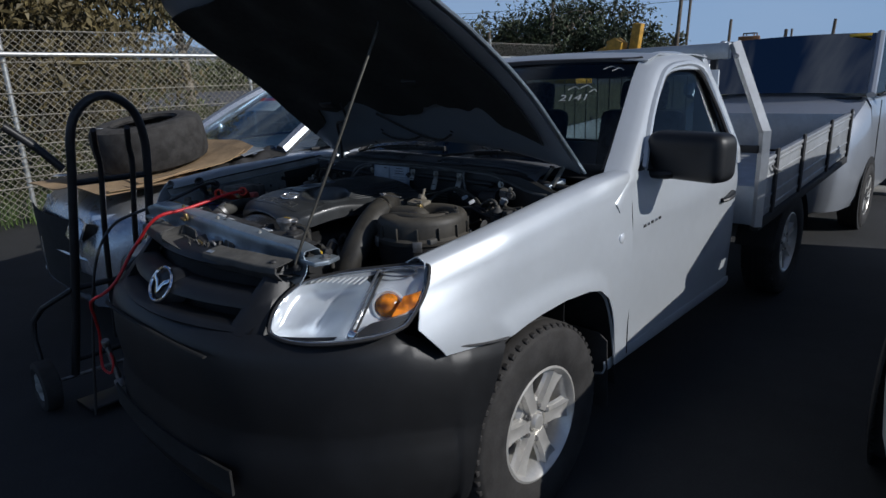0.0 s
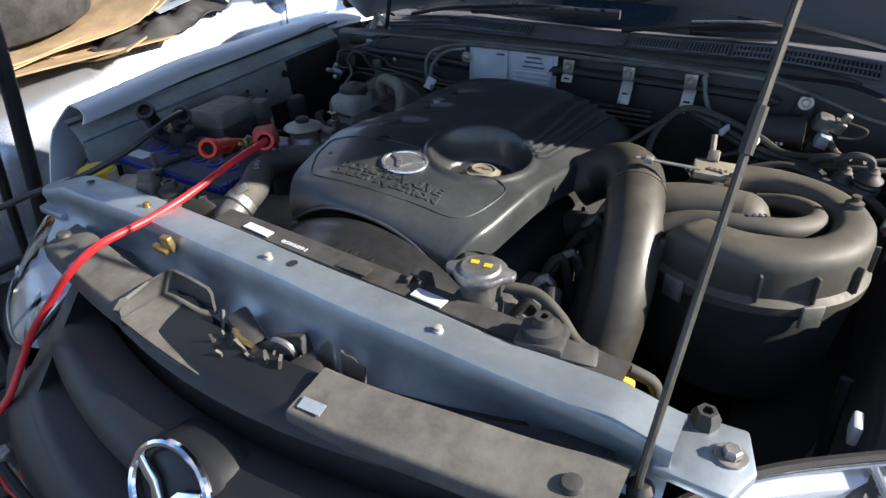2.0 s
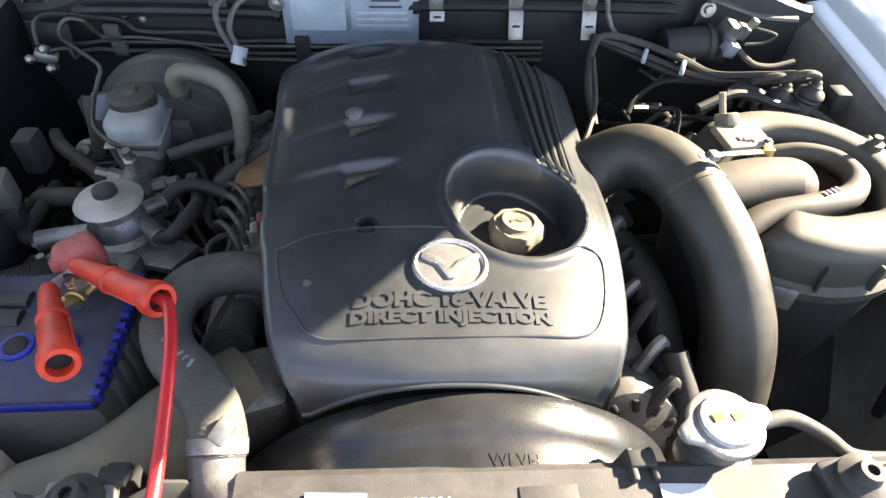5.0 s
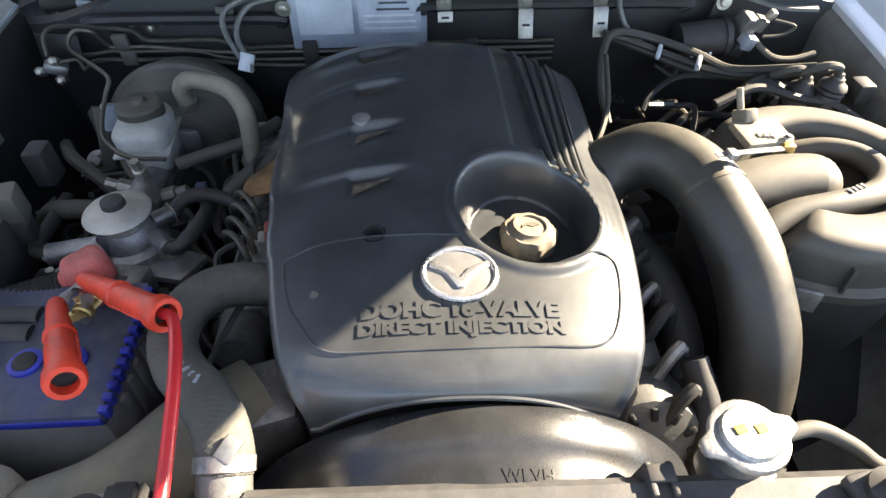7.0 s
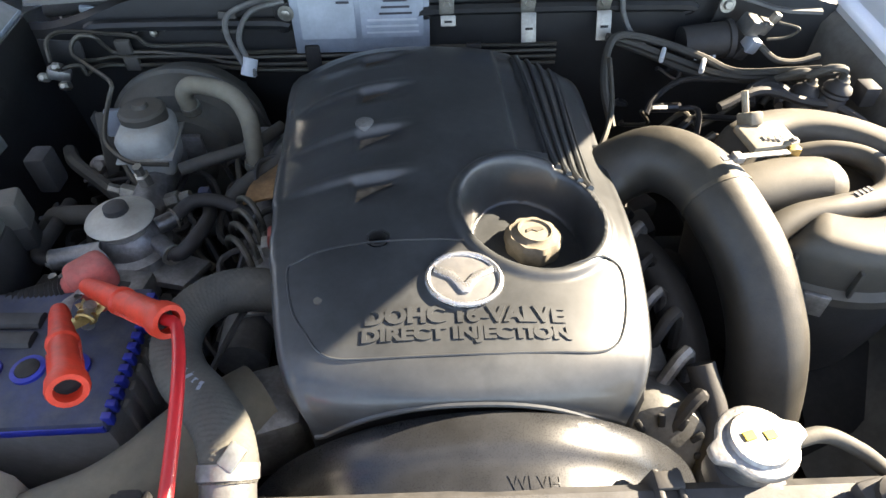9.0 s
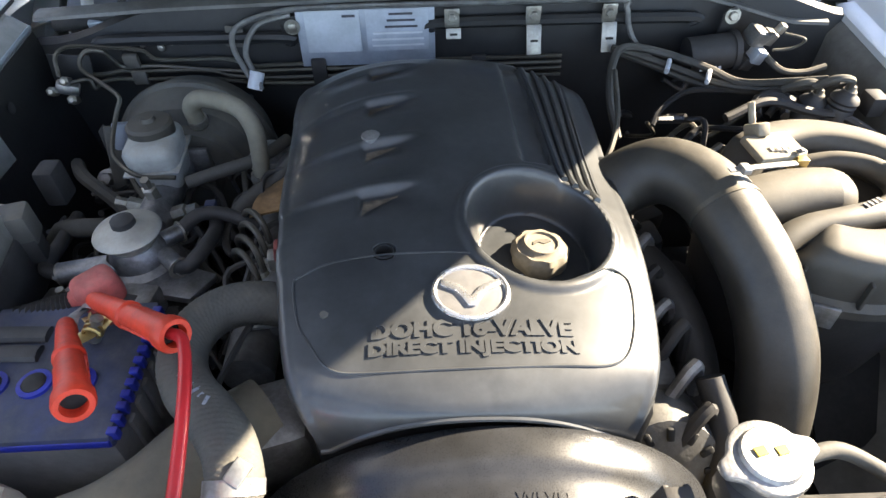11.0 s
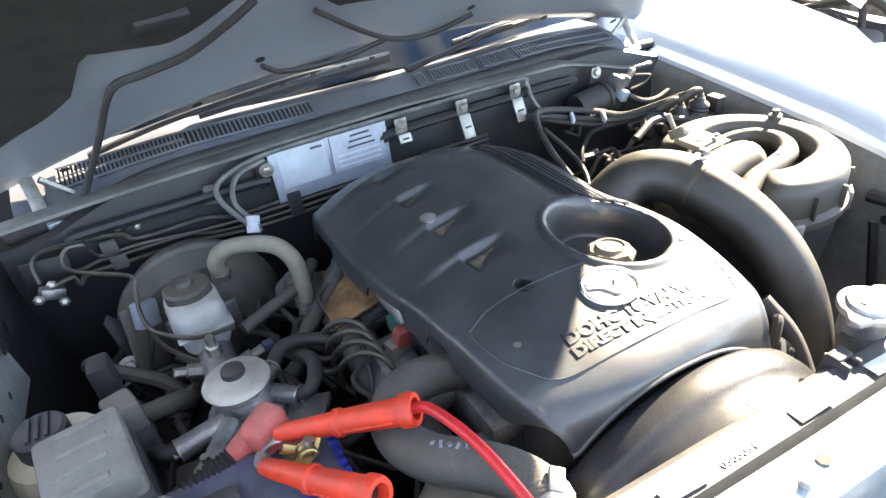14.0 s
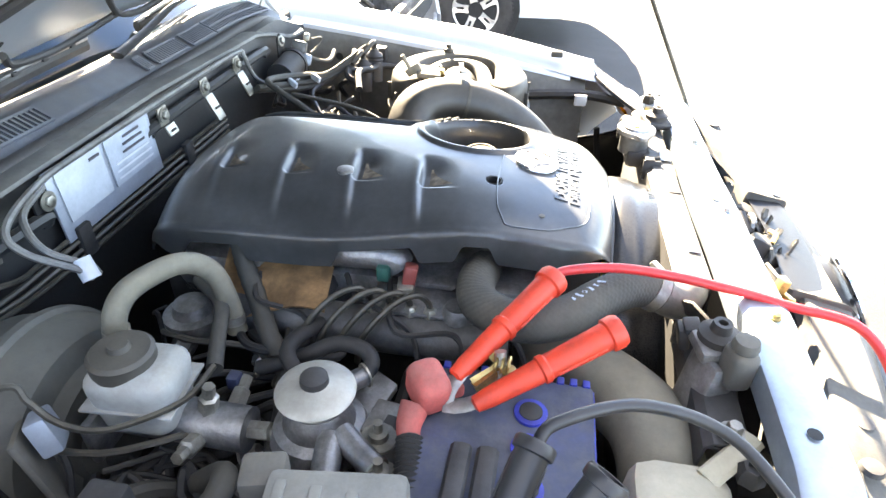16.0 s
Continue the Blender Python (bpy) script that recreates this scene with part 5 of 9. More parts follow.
part("bonnet_seal", tube([(x, 1.192 + 0.03 * smooth(0.45, 0.72, abs(x)) * (1 if x > 0 else 0.6), seal_z(x)) for x in np.linspace(-0.72, 0.72, 19)], 0.012, 10, 3), RUBBER, truck, "black rubber bonnet seal strip")
FLANGE = [(-0.72, 1.152), (-0.5, 1.162), (0, 1.170), (0.40, 1.156), (0.485, 1.134), (0.585, 1.102), (0.66, 1.097)]
part("seal_channel", sheet([[(x, 1.154 + dy, curve_at(FLANGE, x) + dz) for dy, dz in ((-0.002, -0.005), (0.0, 0.0), (0.008, 0.003), (0.018, 0.004), (0.030, 0.004))] for x in np.linspace(-0.72, 0.66, 47)], 0.003), APRON, truck, "painted flange along the top of the firewall")


def cowl_pt(x, f):
    """The cowl rises from the seal, slopes back through the vents and runs under the glass."""
    y = curve_at([(0, 1.197), (0.12, 1.200), (0.2, 1.204), (0.5, 1.232), (0.62, 1.245), (1, 1.285)], f)
    z = curve_at([(0, 1.150), (0.12, 1.168), (0.2, 1.175), (0.5, 1.191), (0.62, 1.197), (1, 1.196)], f)
    return (x, y + 0.14 * f * (x / 0.7) ** 2 - 0.035 * x, z - 0.026 * smooth(0.35, 0.72, abs(x)))


cowl = part("cowl_panel", sheet([[cowl_pt(x, f) for f in np.linspace(0, 1, 12)] for x in np.linspace(-0.70, 0.60, 45)], 0.003), surf("grey_cowl_plastic", (0.060, 0.074, 0.098), 0.42, 0.0, 0.2, 8, 0.08, 500, dust=0.3), truck, "grey plastic cowl panel under the windscreen")


def vent(x0, x1, rows_, n):
    f0, f1 = 0.20, 0.48
    tr = sheet([[Vector(cowl_pt(x, f)) + Vector((0, 0, 0.0045)) for f in np.linspace(f0, f1, 5)] for x in np.linspace(x0, x1, 16)])
    v = part("cowl_vent", tr, DARK_RECESS, cowl, "slotted fresh air vent")
    for i in range(n + 1):
        x = x0 + (x1 - x0) * i / n
        a, b_ = Vector(cowl_pt(x, f0)), Vector(cowl_pt(x, f1))
        part("vent_rib", box((a + b_) / 2 + Vector((0, 0, 0.006)), (0.0036, (b_ - a).length, 0.003), 0.0, Matrix.Rotation(math.atan2(b_.z - a.z, b_.y - a.y), 4, "X")), cowl.data.materials[0], v)
    for k in range(rows_ + 1):
        f = f0 + (f1 - f0) * k / rows_
        part("vent_rail", tube([Vector(cowl_pt(x, f)) + Vector((0, 0, 0.006)) for x in np.linspace(x0, x1, 8)], 0.0028, 4, 2), cowl.data.materials[0], v)


vent(-0.62, -0.40, 2, 30)
vent(-0.40, -0.16, 1, 28)
vent(0.066, 0.082, 1, 3)
vent(0.10, 0.20, 1, 14)
vent(0.215, 0.30, 1, 12)
vent(0.31, 0.575, 2, 34)
# wipers
for pts, blade in ((((-0.56, 1.30, 1.186), (-0.42, 1.285, 1.213), (-0.20, 1.285, 1.232), (-0.08, 1.29, 1.235)), ((-0.36, 1.288, 1.212), (-0.12, 1.288, 1.222), (0.04, 1.288, 1.226))), (((0.061, 1.252, 1.202), (0.16, 1.262, 1.212), (0.30, 1.285, 1.226), (0.42, 1.31, 1.226)), ((0.20, 1.30, 1.212), (0.36, 1.315, 1.220), (0.52, 1.345, 1.214)))):
    w = part("wiper", tube(pts, (0.013, 0.006), 8, 6, flat=0.45), RUBBER, truck, "black windscreen wiper")
    part("wiper_blade", tube(blade, 0.007, 6, 6, flat=1.6), RUBBER, w)
    part("blade_spine", tube([Vector(q) + Vector((0, -0.004, 0.010)) for q in blade], 0.0035, 6, 6), STEEL, w)
    for f in np.linspace(0.1, 0.9, 6):
        q = Vector(blade[0]).lerp(Vector(blade[2]), f)
        part("blade_claw", box(q + Vector((0, -0.006, 0.010)), (0.012, 0.010, 0.006), 0.002), RUBBER, w)

# labels, pipes and brackets on the firewall
plate = part("label_plate", box((-0.165, 1.143, 1.108), (0.235, 0.004, 0.105), 0.001, E(-3, 0, 0)), LABEL_GREY, truck, "grey plate with two information labels")
for x0, x1, mt, lines in ((-0.268, -0.175, LABEL, 1), (-0.165, -0.058, LABEL_GREY, 6)):
    lab = part("label", box(((x0 + x1) / 2, 1.139, 1.118), (x1 - x0, 0.002, 0.072), 0.0, E(-3, 0, 0)), surf("plain_label", (0.38, 0.42, 0.46), 0.5, 0.1, 0.1, 20, 0.02, 300, dust=0.2) if mt is LABEL else surf("printed_label", (0.36, 0.40, 0.45), 0.4, 0.2, 0.1, 40, 0.02, 300), plate, "printed information label")
    if lines == 1:
        part("print_bar", box((x1 - 0.018, 1.137, 1.145), (0.022, 0.001, 0.004)), PRINT, lab)
    else:
        for k in range(lines):
            wd = (0.05, 0.06, 0.07, 0.085, 0.09, 0.09)[k]
            part("print_bar", box((x0 + 0.06 if k < 3 else (x0 + x1) / 2, 1.137, 1.146 - 0.011 * k), (wd * (0.8 if k < 3 else 1), 0.001, 0.0035)), PRINT if k < 3 else LABEL, lab)
part("plate_bolt", bolt((-0.290, 1.140, 1.128), 0.008, 0.006, (0, -1, 0)), ZINC, plate)
part("plate_tab", box((-0.290, 1.146, 1.13), (0.04, 0.005, 0.03), 0.003), SHADED_BAY_PAINT, plate)
pipe = part("heater_pipe", tube([(-0.352, 1.054, 1.062), (-0.358, 1.062, 1.078), (-0.385, 1.100, 1.115), (-0.375, 1.125, 1.140), (-0.30, 1.136, 1.158), (-0.20, 1.138, 1.161), (0.0, 1.138, 1.160), (0.255, 1.138, 1.157), (0.278, 1.132, 1.146), (0.285, 1.128, 1.12), (0.30, 1.12, 1.09), (0.33, 1.10, 1.065)], 0.0048, 8, 6), PIPE_METAL, truck, "dull metal pipe along the firewall")
part("heater_pipe", tube([(-0.342, 1.052, 1.062), (-0.346, 1.060, 1.078), (-0.365, 1.095, 1.108), (-0.345, 1.128, 1.138), (-0.29, 1.140, 1.150)], 0.0048, 8, 6), PIPE_METAL, truck)
part("white_tape", tube([(-0.3535, 1.054, 1.062), (-0.346, 1.068, 1.086)], 0.012, 10, 2), LABEL, pipe, "white tape round the pipe")
for x, big in ((-0.018, 0), (0.121, 1), (0.252, 1)):
    br = part("pipe_bracket", box((x, 1.138, 1.135), (0.026, 0.004, 0.032), 0.002), ZINC, truck, "zinc plated pipe bracket")
    part("bracket_leg", box((x + 0.002, 1.128 if not big else 1.124, 1.112 if not big else 1.098), (0.026, 0.004, 0.018 if not big else 0.05), 0.0015, E(-25, 0, 0)), ZINC, br)
    part("bracket_slot", box((x + 0.002, 1.1245 if not big else 1.119, 1.112 if not big else 1.098), (0.013, 0.002, 0.004), 0.0, E(-25, 0, 0)), DARK_RECESS, br)
    part("bracket_bolt", bolt((x, 1.136, 1.137), 0.0075, 0.008, (0, -1, 0)), ZINC, br)
PIPE_RUNS = (
    [(-0.683, 1.090, 1.078), (-0.683, 1.105, 1.106), (-0.669, 1.120, 1.115), (-0.639, 1.135, 1.109), (-0.558, 1.142, 1.096), (-0.529, 1.142, 1.077), (-0.420, 1.142, 1.075), (-0.366, 1.142, 1.059), (-0.292, 1.142, 1.060), (0.18, 1.142, 1.058)],
    [(0.18, 1.140, 1.047), (-0.293, 1.140, 1.050), (-0.403, 1.140, 1.052), (-0.531, 1.140, 1.066), (-0.590, 1.135, 1.069), (-0.602, 1.125, 1.088), (-0.608, 1.115, 1.108), (-0.629, 1.110, 1.113), (-0.641, 1.100, 1.104), (-0.641, 1.090, 1.091), (-0.626, 1.080, 1.083), (-0.604, 1.060, 1.082), (-0.551, 1.000, 1.088), (-0.552, 0.980, 1.074), (-0.556, 0.955, 1.056), (-0.552, 0.925, 1.044), (-0.538, 0.895, 1.042), (-0.495, 0.856, 1.040), (-0.440, 0.852, 1.036)],
    [(-0.632, 1.100, 1.075), (-0.621, 1.120, 1.065), (-0.597, 1.135, 1.062), (-0.569, 1.139, 1.058), (-0.455, 1.139, 1.055), (-0.405, 1.139, 1.042), (-0.296, 1.139, 1.036), (0.18, 1.139, 1.036)],
    [(-0.665, 1.075, 1.074), (-0.638, 1.090, 1.071), (-0.632, 1.090, 1.055), (-0.625, 1.110, 1.056), (-0.608, 1.130, 1.050), (-0.564, 1.137, 1.044), (-0.458, 1.137, 1.041), (-0.297, 1.137, 1.026), (0.18, 1.137, 1.025)])
for run in PIPE_RUNS:
    part("brake_pipe", tube(run, 0.0036, 6, 6), BRAKE_LINE, truck, "thin olive brake pipe")
for x, z, mt in ((-0.577, 1.078, DUSTY_GREY), (-0.572, 1.048, DUSTY_GREY), (-0.255, 1.046, RUBBER), (0.03, 1.042, RUBBER)):
    part("pipe_clip", box((x, 1.138, z), (0.026, 0.012, 0.026 if x < -0.5 else 0.05), 0.003), mt, truck)
part("brake_pipe", tube([(-0.560, 0.985, 1.010), (-0.545, 0.93, 0.998), (-0.520, 0.885, 0.995), (-0.495, 0.855, 0.990)], 0.004, 6, 6), BRAKE_LINE, truck)
part("union_plate", box((-0.672, 1.118, 1.078), (0.070, 0.005, 0.050), 0.003, E(-6, 4, 0)), SHADED_BAY_PAINT, truck)
part("firewall_tab", box((-0.392, 1.146, 1.112), (0.030, 0.004, 0.036), 0.004, E(-4, 8, 0)), DUSTY_GREY, truck, "small painted firewall tab with a hole")
union = part("brake_union", box((-0.672, 1.082, 1.062), (0.036, 0.022, 0.020), 0.005, E(0, 24, 16)), STEEL, truck, "brake pipe union block")
for q in ((-0.692, 1.078, 1.058), (-0.660, 1.070, 1.046), (-0.668, 1.085, 1.072)):
    part("union_nut", lathe([(0.008, 0), (0.008, 0.022), (0.004, 0.026), (0, 0.026)], 6, Matrix.Translation(q) @ E(60, 20, 0)), ZINC, union)

# brake booster, master cylinder and reservoir
BST = Matrix.Translation((-0.475, 1.045, 0.940)) @ E(90, 0, 0)
booster = part("brake_booster", lathe([(0.0, 0.085), (0.045, 0.085), (0.055, 0.065), (0.085, 0.060), (0.092, 0.045), (0.118, 0.038), (0.130, 0.020), (0.132, -0.008), (0.138, -0.012), (0.138, -0.022), (0.130, -0.028), (0.120, -0.07), (0.06, -0.09)], 44, BST), BOOSTER, truck, "dusty grey brake booster drum")
cyl = part("master_cylinder", tube([(-0.478, 0.965, 0.985), (-0.478, 0.86, 0.985), (-0.478, 0.80, 0.985)], 0.026, 14, 3), ALU, truck, "cast aluminium brake master cylinder")
part("cylinder_flange", box((-0.478, 0.958, 0.985), (0.11, 0.012, 0.06), 0.006), ALU, cyl)
for q, d in (((-0.500, 0.85, 0.985), (-1, 0, 0.4)), ((-0.455, 0.83, 0.985), (1, 0, 0.3)), ((-0.478, 0.80, 0.985), (0, -1, 0.1)), ((-0.478, 0.845, 1.005), (0, -0.2, 1))):
    part("pipe_nut", lathe([(0.011, 0), (0.011, 0.024), (0.007, 0.026), (0.007, 0.042), (0, 0.042)], 6, Matrix.Translation(q) @ aim((0, 0, 0), d)), ZINC, cyl)
res = bmesh.new()
bmesh.ops.create_cube(res, size=1)
bmesh.ops.scale(res, vec=(0.080, 0.098, 0.088), verts=res.verts)
for v in res.verts:
    if v.co.z < 0:
        v.co.x *= 0.84
        v.co.y *= 0.80
bmesh.ops.bevel(res, geom=res.edges[:], offset=0.020, segments=5, profile=0.5, affect="EDGES")
bmesh.ops.transform(res, matrix=pose(-0.482, 0.912, 1.030, 0, 0, 4), verts=res.verts)
tank = part("brake_reservoir", res, WHITE_PLASTIC, cyl, "dusty white brake fluid reservoir")
part("reservoir_seam", box((-0.482, 0.912, 1.034), (0.081, 0.100, 0.004), 0.001, E(0, 0, 4)), WHITE_PLASTIC, cyl)
part("reservoir_cap", lathe([(0.030, 0), (0.034, 0.002), (0.034, 0.018), (0.030, 0.022), (0.012, 0.024), (0.010, 0.030), (0, 0.031)], 28, pose(-0.483, 0.924, 1.066)), INTAKE, cyl, "black screw cap")
part("vacuum_hose", tube([(-0.430, 0.975, 1.045), (-0.430, 0.965, 1.085), (-0.405, 0.955, 1.105), (-0.350, 0.930, 1.102), (-0.325, 0.905, 1.075), (-0.325, 0.890, 1.020), (-0.330, 0.885, 0.985)], 0.0135, 12, 6), ELBOW, truck, "dusty beige vacuum hose")
part("hose_band", tube([(-0.430, 0.974, 1.050), (-0.430, 0.971, 1.062)], 0.0155, 10, 1), ZINC, truck)
part("hose_band", tube([(-0.327, 0.889, 1.010), (-0.329, 0.888, 0.998)], 0.0155, 10, 1), ZINC, truck)
part("clutch_hose", tube([(-0.430, 0.86, 1.02), (-0.39, 0.875, 1.025), (-0.33, 0.90, 1.03), (-0.29, 0.95, 1.03)], 0.010, 10, 6), HOSE, truck)
vac = part("vacuum_valve", lathe([(0, 0.03), (0.022, 0.026), (0.026, 0.012), (0.038, 0.010), (0.038, 0.0), (0.030, -0.02), (0.0, -0.03)], 24, pose(-0.322, 0.950, 0.990)), STEEL, truck)
for k in range(3):
    part("vacuum_line", tube([(-0.33, 0.885 - 0.02 * k, 0.985), (-0.36, 0.85 - 0.03 * k, 0.99), (-0.35, 0.80 - 0.03 * k, 0.985), (-0.30, 0.79 - 0.02 * k, 0.975)], 0.006, 8, 5), RUBBER, truck)

# fuel filter
FF = Matrix.Translation((-0.464, 0.723, 1.0))
ff = part("fuel_filter_head", lathe([(0.0, 0.030), (0.030, 0.030), (0.036, 0.020), (0.040, 0.006), (0.050, 0.0), (0.056, -0.016), (0.052, -0.03)], 30, FF), ALU, truck, "cast aluminium fuel filter head")
part("filter_disc", lathe([(0.012, 0.064), (0.020, 0.060), (0.032, 0.057), (0.041, 0.053), (0.043, 0.050), (0.041, 0.047), (0.033, 0.043), (0.029, 0.040), (0.028, 0.026)], 40, FF), ZINC_BRIGHT, ff, "zinc primer pump disc")
part("primer_knob", lathe([(0, 0.073), (0.010, 0.073), (0.0145, 0.070), (0.0155, 0.061), (0.014, 0.057)], 20, FF), RUBBER, ff, "black primer knob")
for a, b_, r in (((-0.492, 0.700, 1.012), (-0.552, 0.690, 1.010), 0.015), ((-0.425, 0.715, 1.012), (-0.400, 0.690, 1.012), 0.012), ((-0.487, 0.690, 1.016), (-0.520, 0.645, 1.012), 0.014), ((-0.436, 0.742, 1.014), (-0.418, 0.760, 1.012), 0.012)):
    part("filter_port", tube([a, b_], r, 12, 2), ALU, ff)
    part("port_bolt", bolt(b_, 0.009, 0.010, Vector(b_) - Vector(a)), ZINC, ff)
part("filter_lug", prism([(-0.05, -0.03), (0.05, -0.02), (0.06, 0.03), (-0.03, 0.035)], 0.012, pose(-0.425, 0.690, 0.978, 0, 0, -20), 0.003), ALU, ff)
part("filter_canister", lathe([(0.0, -0.03), (0.062, -0.03), (0.066, -0.036), (0.066, -0.05), (0.060, -0.06), (0.058, -0.16), (0.0, -0.17)], 32, FF), RUBBER, ff, "black filter canister")
part("filter_strap", tube([(-0.464 + 0.069 * math.cos(a), 0.723 + 0.069 * math.sin(a), 0.944) for a in np.linspace(-2.6, 1.6, 16)], 0.010, 6, 2, flat=0.25), RUBBER, ff)
part("fuel_hose", tube([(-0.402, 0.69, 1.012), (-0.385, 0.685, 1.020), (-0.372, 0.70, 1.026), (-0.365, 0.735, 1.022), (-0.375, 0.78, 1.0), (-0.39, 0.83, 0.985)], 0.010, 10, 6), RUBBER, truck)
part("fuel_hose", tube([(-0.552, 0.690, 1.010), (-0.575, 0.70, 1.012), (-0.585, 0.76, 1.0), (-0.60, 0.84, 0.98)], 0.010, 10, 6), RUBBER, truck)
part("fuel_hose", tube([(-0.418, 0.76, 1.012), (-0.395, 0.785, 1.02), (-0.36, 0.79, 1.015), (-0.31, 0.775, 1.0)], 0.010, 10, 6), RUBBER, truck)

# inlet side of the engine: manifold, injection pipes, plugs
# Dark box added to stop light showing through the gap below the cover.
part("dark_gap_filler", box((-0.03, 0.452, 0.99), (0.34, 0.07, 0.16), 0.02), DARK_RECESS, truck, "dark box added to fill the gap below the engine cover")
# Block kept near-black so its colour carries the depth of shade.
block = part("engine_block", box((-0.03, 0.76, 0.82), (0.40, 0.60, 0.36), 0.03), DARK_RECESS, truck, "grimy engine block, darkened to carry the bay's deep shade")
head_cast = part("cylinder_head", box((-0.13, 0.76, 0.985), (0.20, 0.54, 0.08), 0.012), STEEL, truck)
MANIFOLD = surf("grimy_cast_manifold", (0.10, 0.102, 0.105), 0.42, 0.5, 0.35, 25, 0.25, 260, dust=0.35, dustcol=(0.19, 0.17, 0.135))
man = part("inlet_manifold", tube([(-0.285, 0.94, 0.985), (-0.290, 0.80, 0.985), (-0.290, 0.62, 0.985), (-0.288, 0.53, 0.99)], 0.030, 14, 4), MANIFOLD, truck, "grimy cast inlet manifold")
for y in (0.90, 0.80, 0.70, 0.60):
    part("runner", tube([(-0.285, y, 0.985), (-0.24, y, 1.0), (-0.19, y, 1.005)], 0.022, 10, 3), MANIFOLD, man)
part("manifold_boss", lathe([(0.0, 0.030), (0.016, 0.030), (0.020, 0.022), (0.020, -0.01)], 18, pose(-0.280, 0.600, 1.004)), ALU, man)
part("rail_plate", box((-0.268, 0.645, 1.022), (0.05, 0.14, 0.006), 0.002, E(0, -8, 0)), ALU, man)
for k in range(4):
    y = 0.635 + 0.026 * k
    part("injection_pipe", tube([(-0.283, y, 1.015), (-0.284, y + 0.003, 1.036), (-0.292, y + 0.016, 1.052), (-0.308, y + 0.038, 1.050), (-0.326, y + 0.062, 1.030), (-0.336, y + 0.080, 1.0), (-0.335, y + 0.086, 0.965)], 0.0042, 8, 6), BRAKE_LINE, truck, "bent steel injection pipe")
    part("pipe_nut", lathe([(0.009, 0), (0.009, 0.016), (0.006, 0.02), (0, 0.02)], 6, pose(-0.285, y, 1.008)), ZINC, truck)
conn = part("rail_sensor", box((-0.262, 0.672, 1.038), (0.030, 0.022, 0.020), 0.003, E(0, 0, 8)), ZINC, truck, "metal fuel rail end with plugs")
part("maroon_plug", box((-0.255, 0.668, 1.055), (0.022, 0.018, 0.030), 0.004, E(10, 10, 8)), TERRACOTTA, conn, "maroon connector plug")
part("green_plug", box((-0.248, 0.705, 1.050), (0.020, 0.018, 0.024), 0.004), GREEN_PLUG, conn, "dark green connector plug")
part("heat_shield", sheet([[(-0.205 - 0.125 * f + 0.015 * math.sin(9 * y) * f, y - 0.02 * f, 1.040 - 0.010 * f - 0.045 * f * f * smooth(0.80, 0.92, y) + 0.008 * math.sin(16 * y)) for f in np.linspace(0, 1, 8)] for y in np.linspace(0.785, 0.940, 11)], 0.003), BROWN_BRACKET, truck, "brown stained metal heat shield")
part("heat_shield_bolt", bolt((-0.245, 0.885, 1.034), 0.009, 0.008, (-0.4, 0, 0.9)), ZINC, truck)
part("taped_loom", tube([(-0.230, 0.925, 1.085), (-0.240, 0.912, 1.066), (-0.262, 0.896, 1.040), (-0.300, 0.865, 1.015), (-0.345, 0.832, 0.996), (-0.375, 0.80, 0.965), (-0.43, 0.81, 0.93)], 0.0135, 10, 6, ribs=0.0005), HOSE, truck, "thick taped wiring loom")
part("egr_pipe", tube([(-0.222, 0.80, 1.050), (-0.230, 0.77, 1.060), (-0.230, 0.70, 1.062), (-0.232, 0.685, 1.050)], 0.020, 12, 5), ALU, truck)
for k, (y0, y1) in enumerate(((0.60, 0.52), (0.76, 0.66), (0.88, 0.80), (0.70, 0.60))):
    part("thin_wire", tube([(-0.24, y0, 1.03), (-0.27 - 0.02 * k, (y0 + y1) / 2 + 0.02, 1.045 - 0.008 * k), (-0.31, y1, 1.01), (-0.33, y1 - 0.02, 0.97)], 0.004, 6, 6), RUBBER, truck)
part("lower_harness", tube([(-0.60, 0.98, 0.93), (-0.52, 0.93, 0.92), (-0.42, 0.90, 0.92), (-0.34, 0.84, 0.93)], 0.012, 8, 6), RUBBER, truck)
part("apron_hose", tube([(-0.66, 0.99, 0.97), (-0.62, 0.93, 0.985), (-0.56, 0.885, 0.965), (-0.53, 0.86, 0.93)], 0.011, 8, 6), HOSE, truck)
part("blue_sensor", box((-0.405, 0.855, 0.975), (0.018, 0.016, 0.022), 0.004), BLUE_BATTERY, truck)
col = part("steering_bracket", prism([(0, 0), (0.05, 0.0), (0.055, 0.12), (0.03, 0.10), (0.012, 0.13), (0, 0.12)], 0.006, pose(-0.600, 0.985, 0.90, 70, 0, 30), 0.002), SHADED_BAY_PAINT, truck)
part("sensor_plate", box((-0.560, 0.985, 0.985), (0.075, 0.008, 0.110), 0.003, E(-14, 14, 34)), DUSTY_GREY, truck, "dusty steel sensor plate")
part("white_plug", box((-0.553, 0.975, 1.032), (0.036, 0.022, 0.042), 0.004, E(-14, 18, 34)), LABEL_GREY, truck, "white connector plug")
part("plug_wire", tube([(-0.553, 0.970, 1.012), (-0.560, 0.962, 0.985), (-0.575, 0.960, 0.95)], 0.004, 6, 4), RUBBER, truck)


# engine cover: a moulded shell with a filler well, ribs and stepped pads on its flank
def eased(keys):
    """A smooth curve through keys (x, v)."""
    pts = [(q.x, q.y) for q in spline([(x, v, 0) for x, v in keys], 8)]
    return lambda x: curve_at(pts, x)


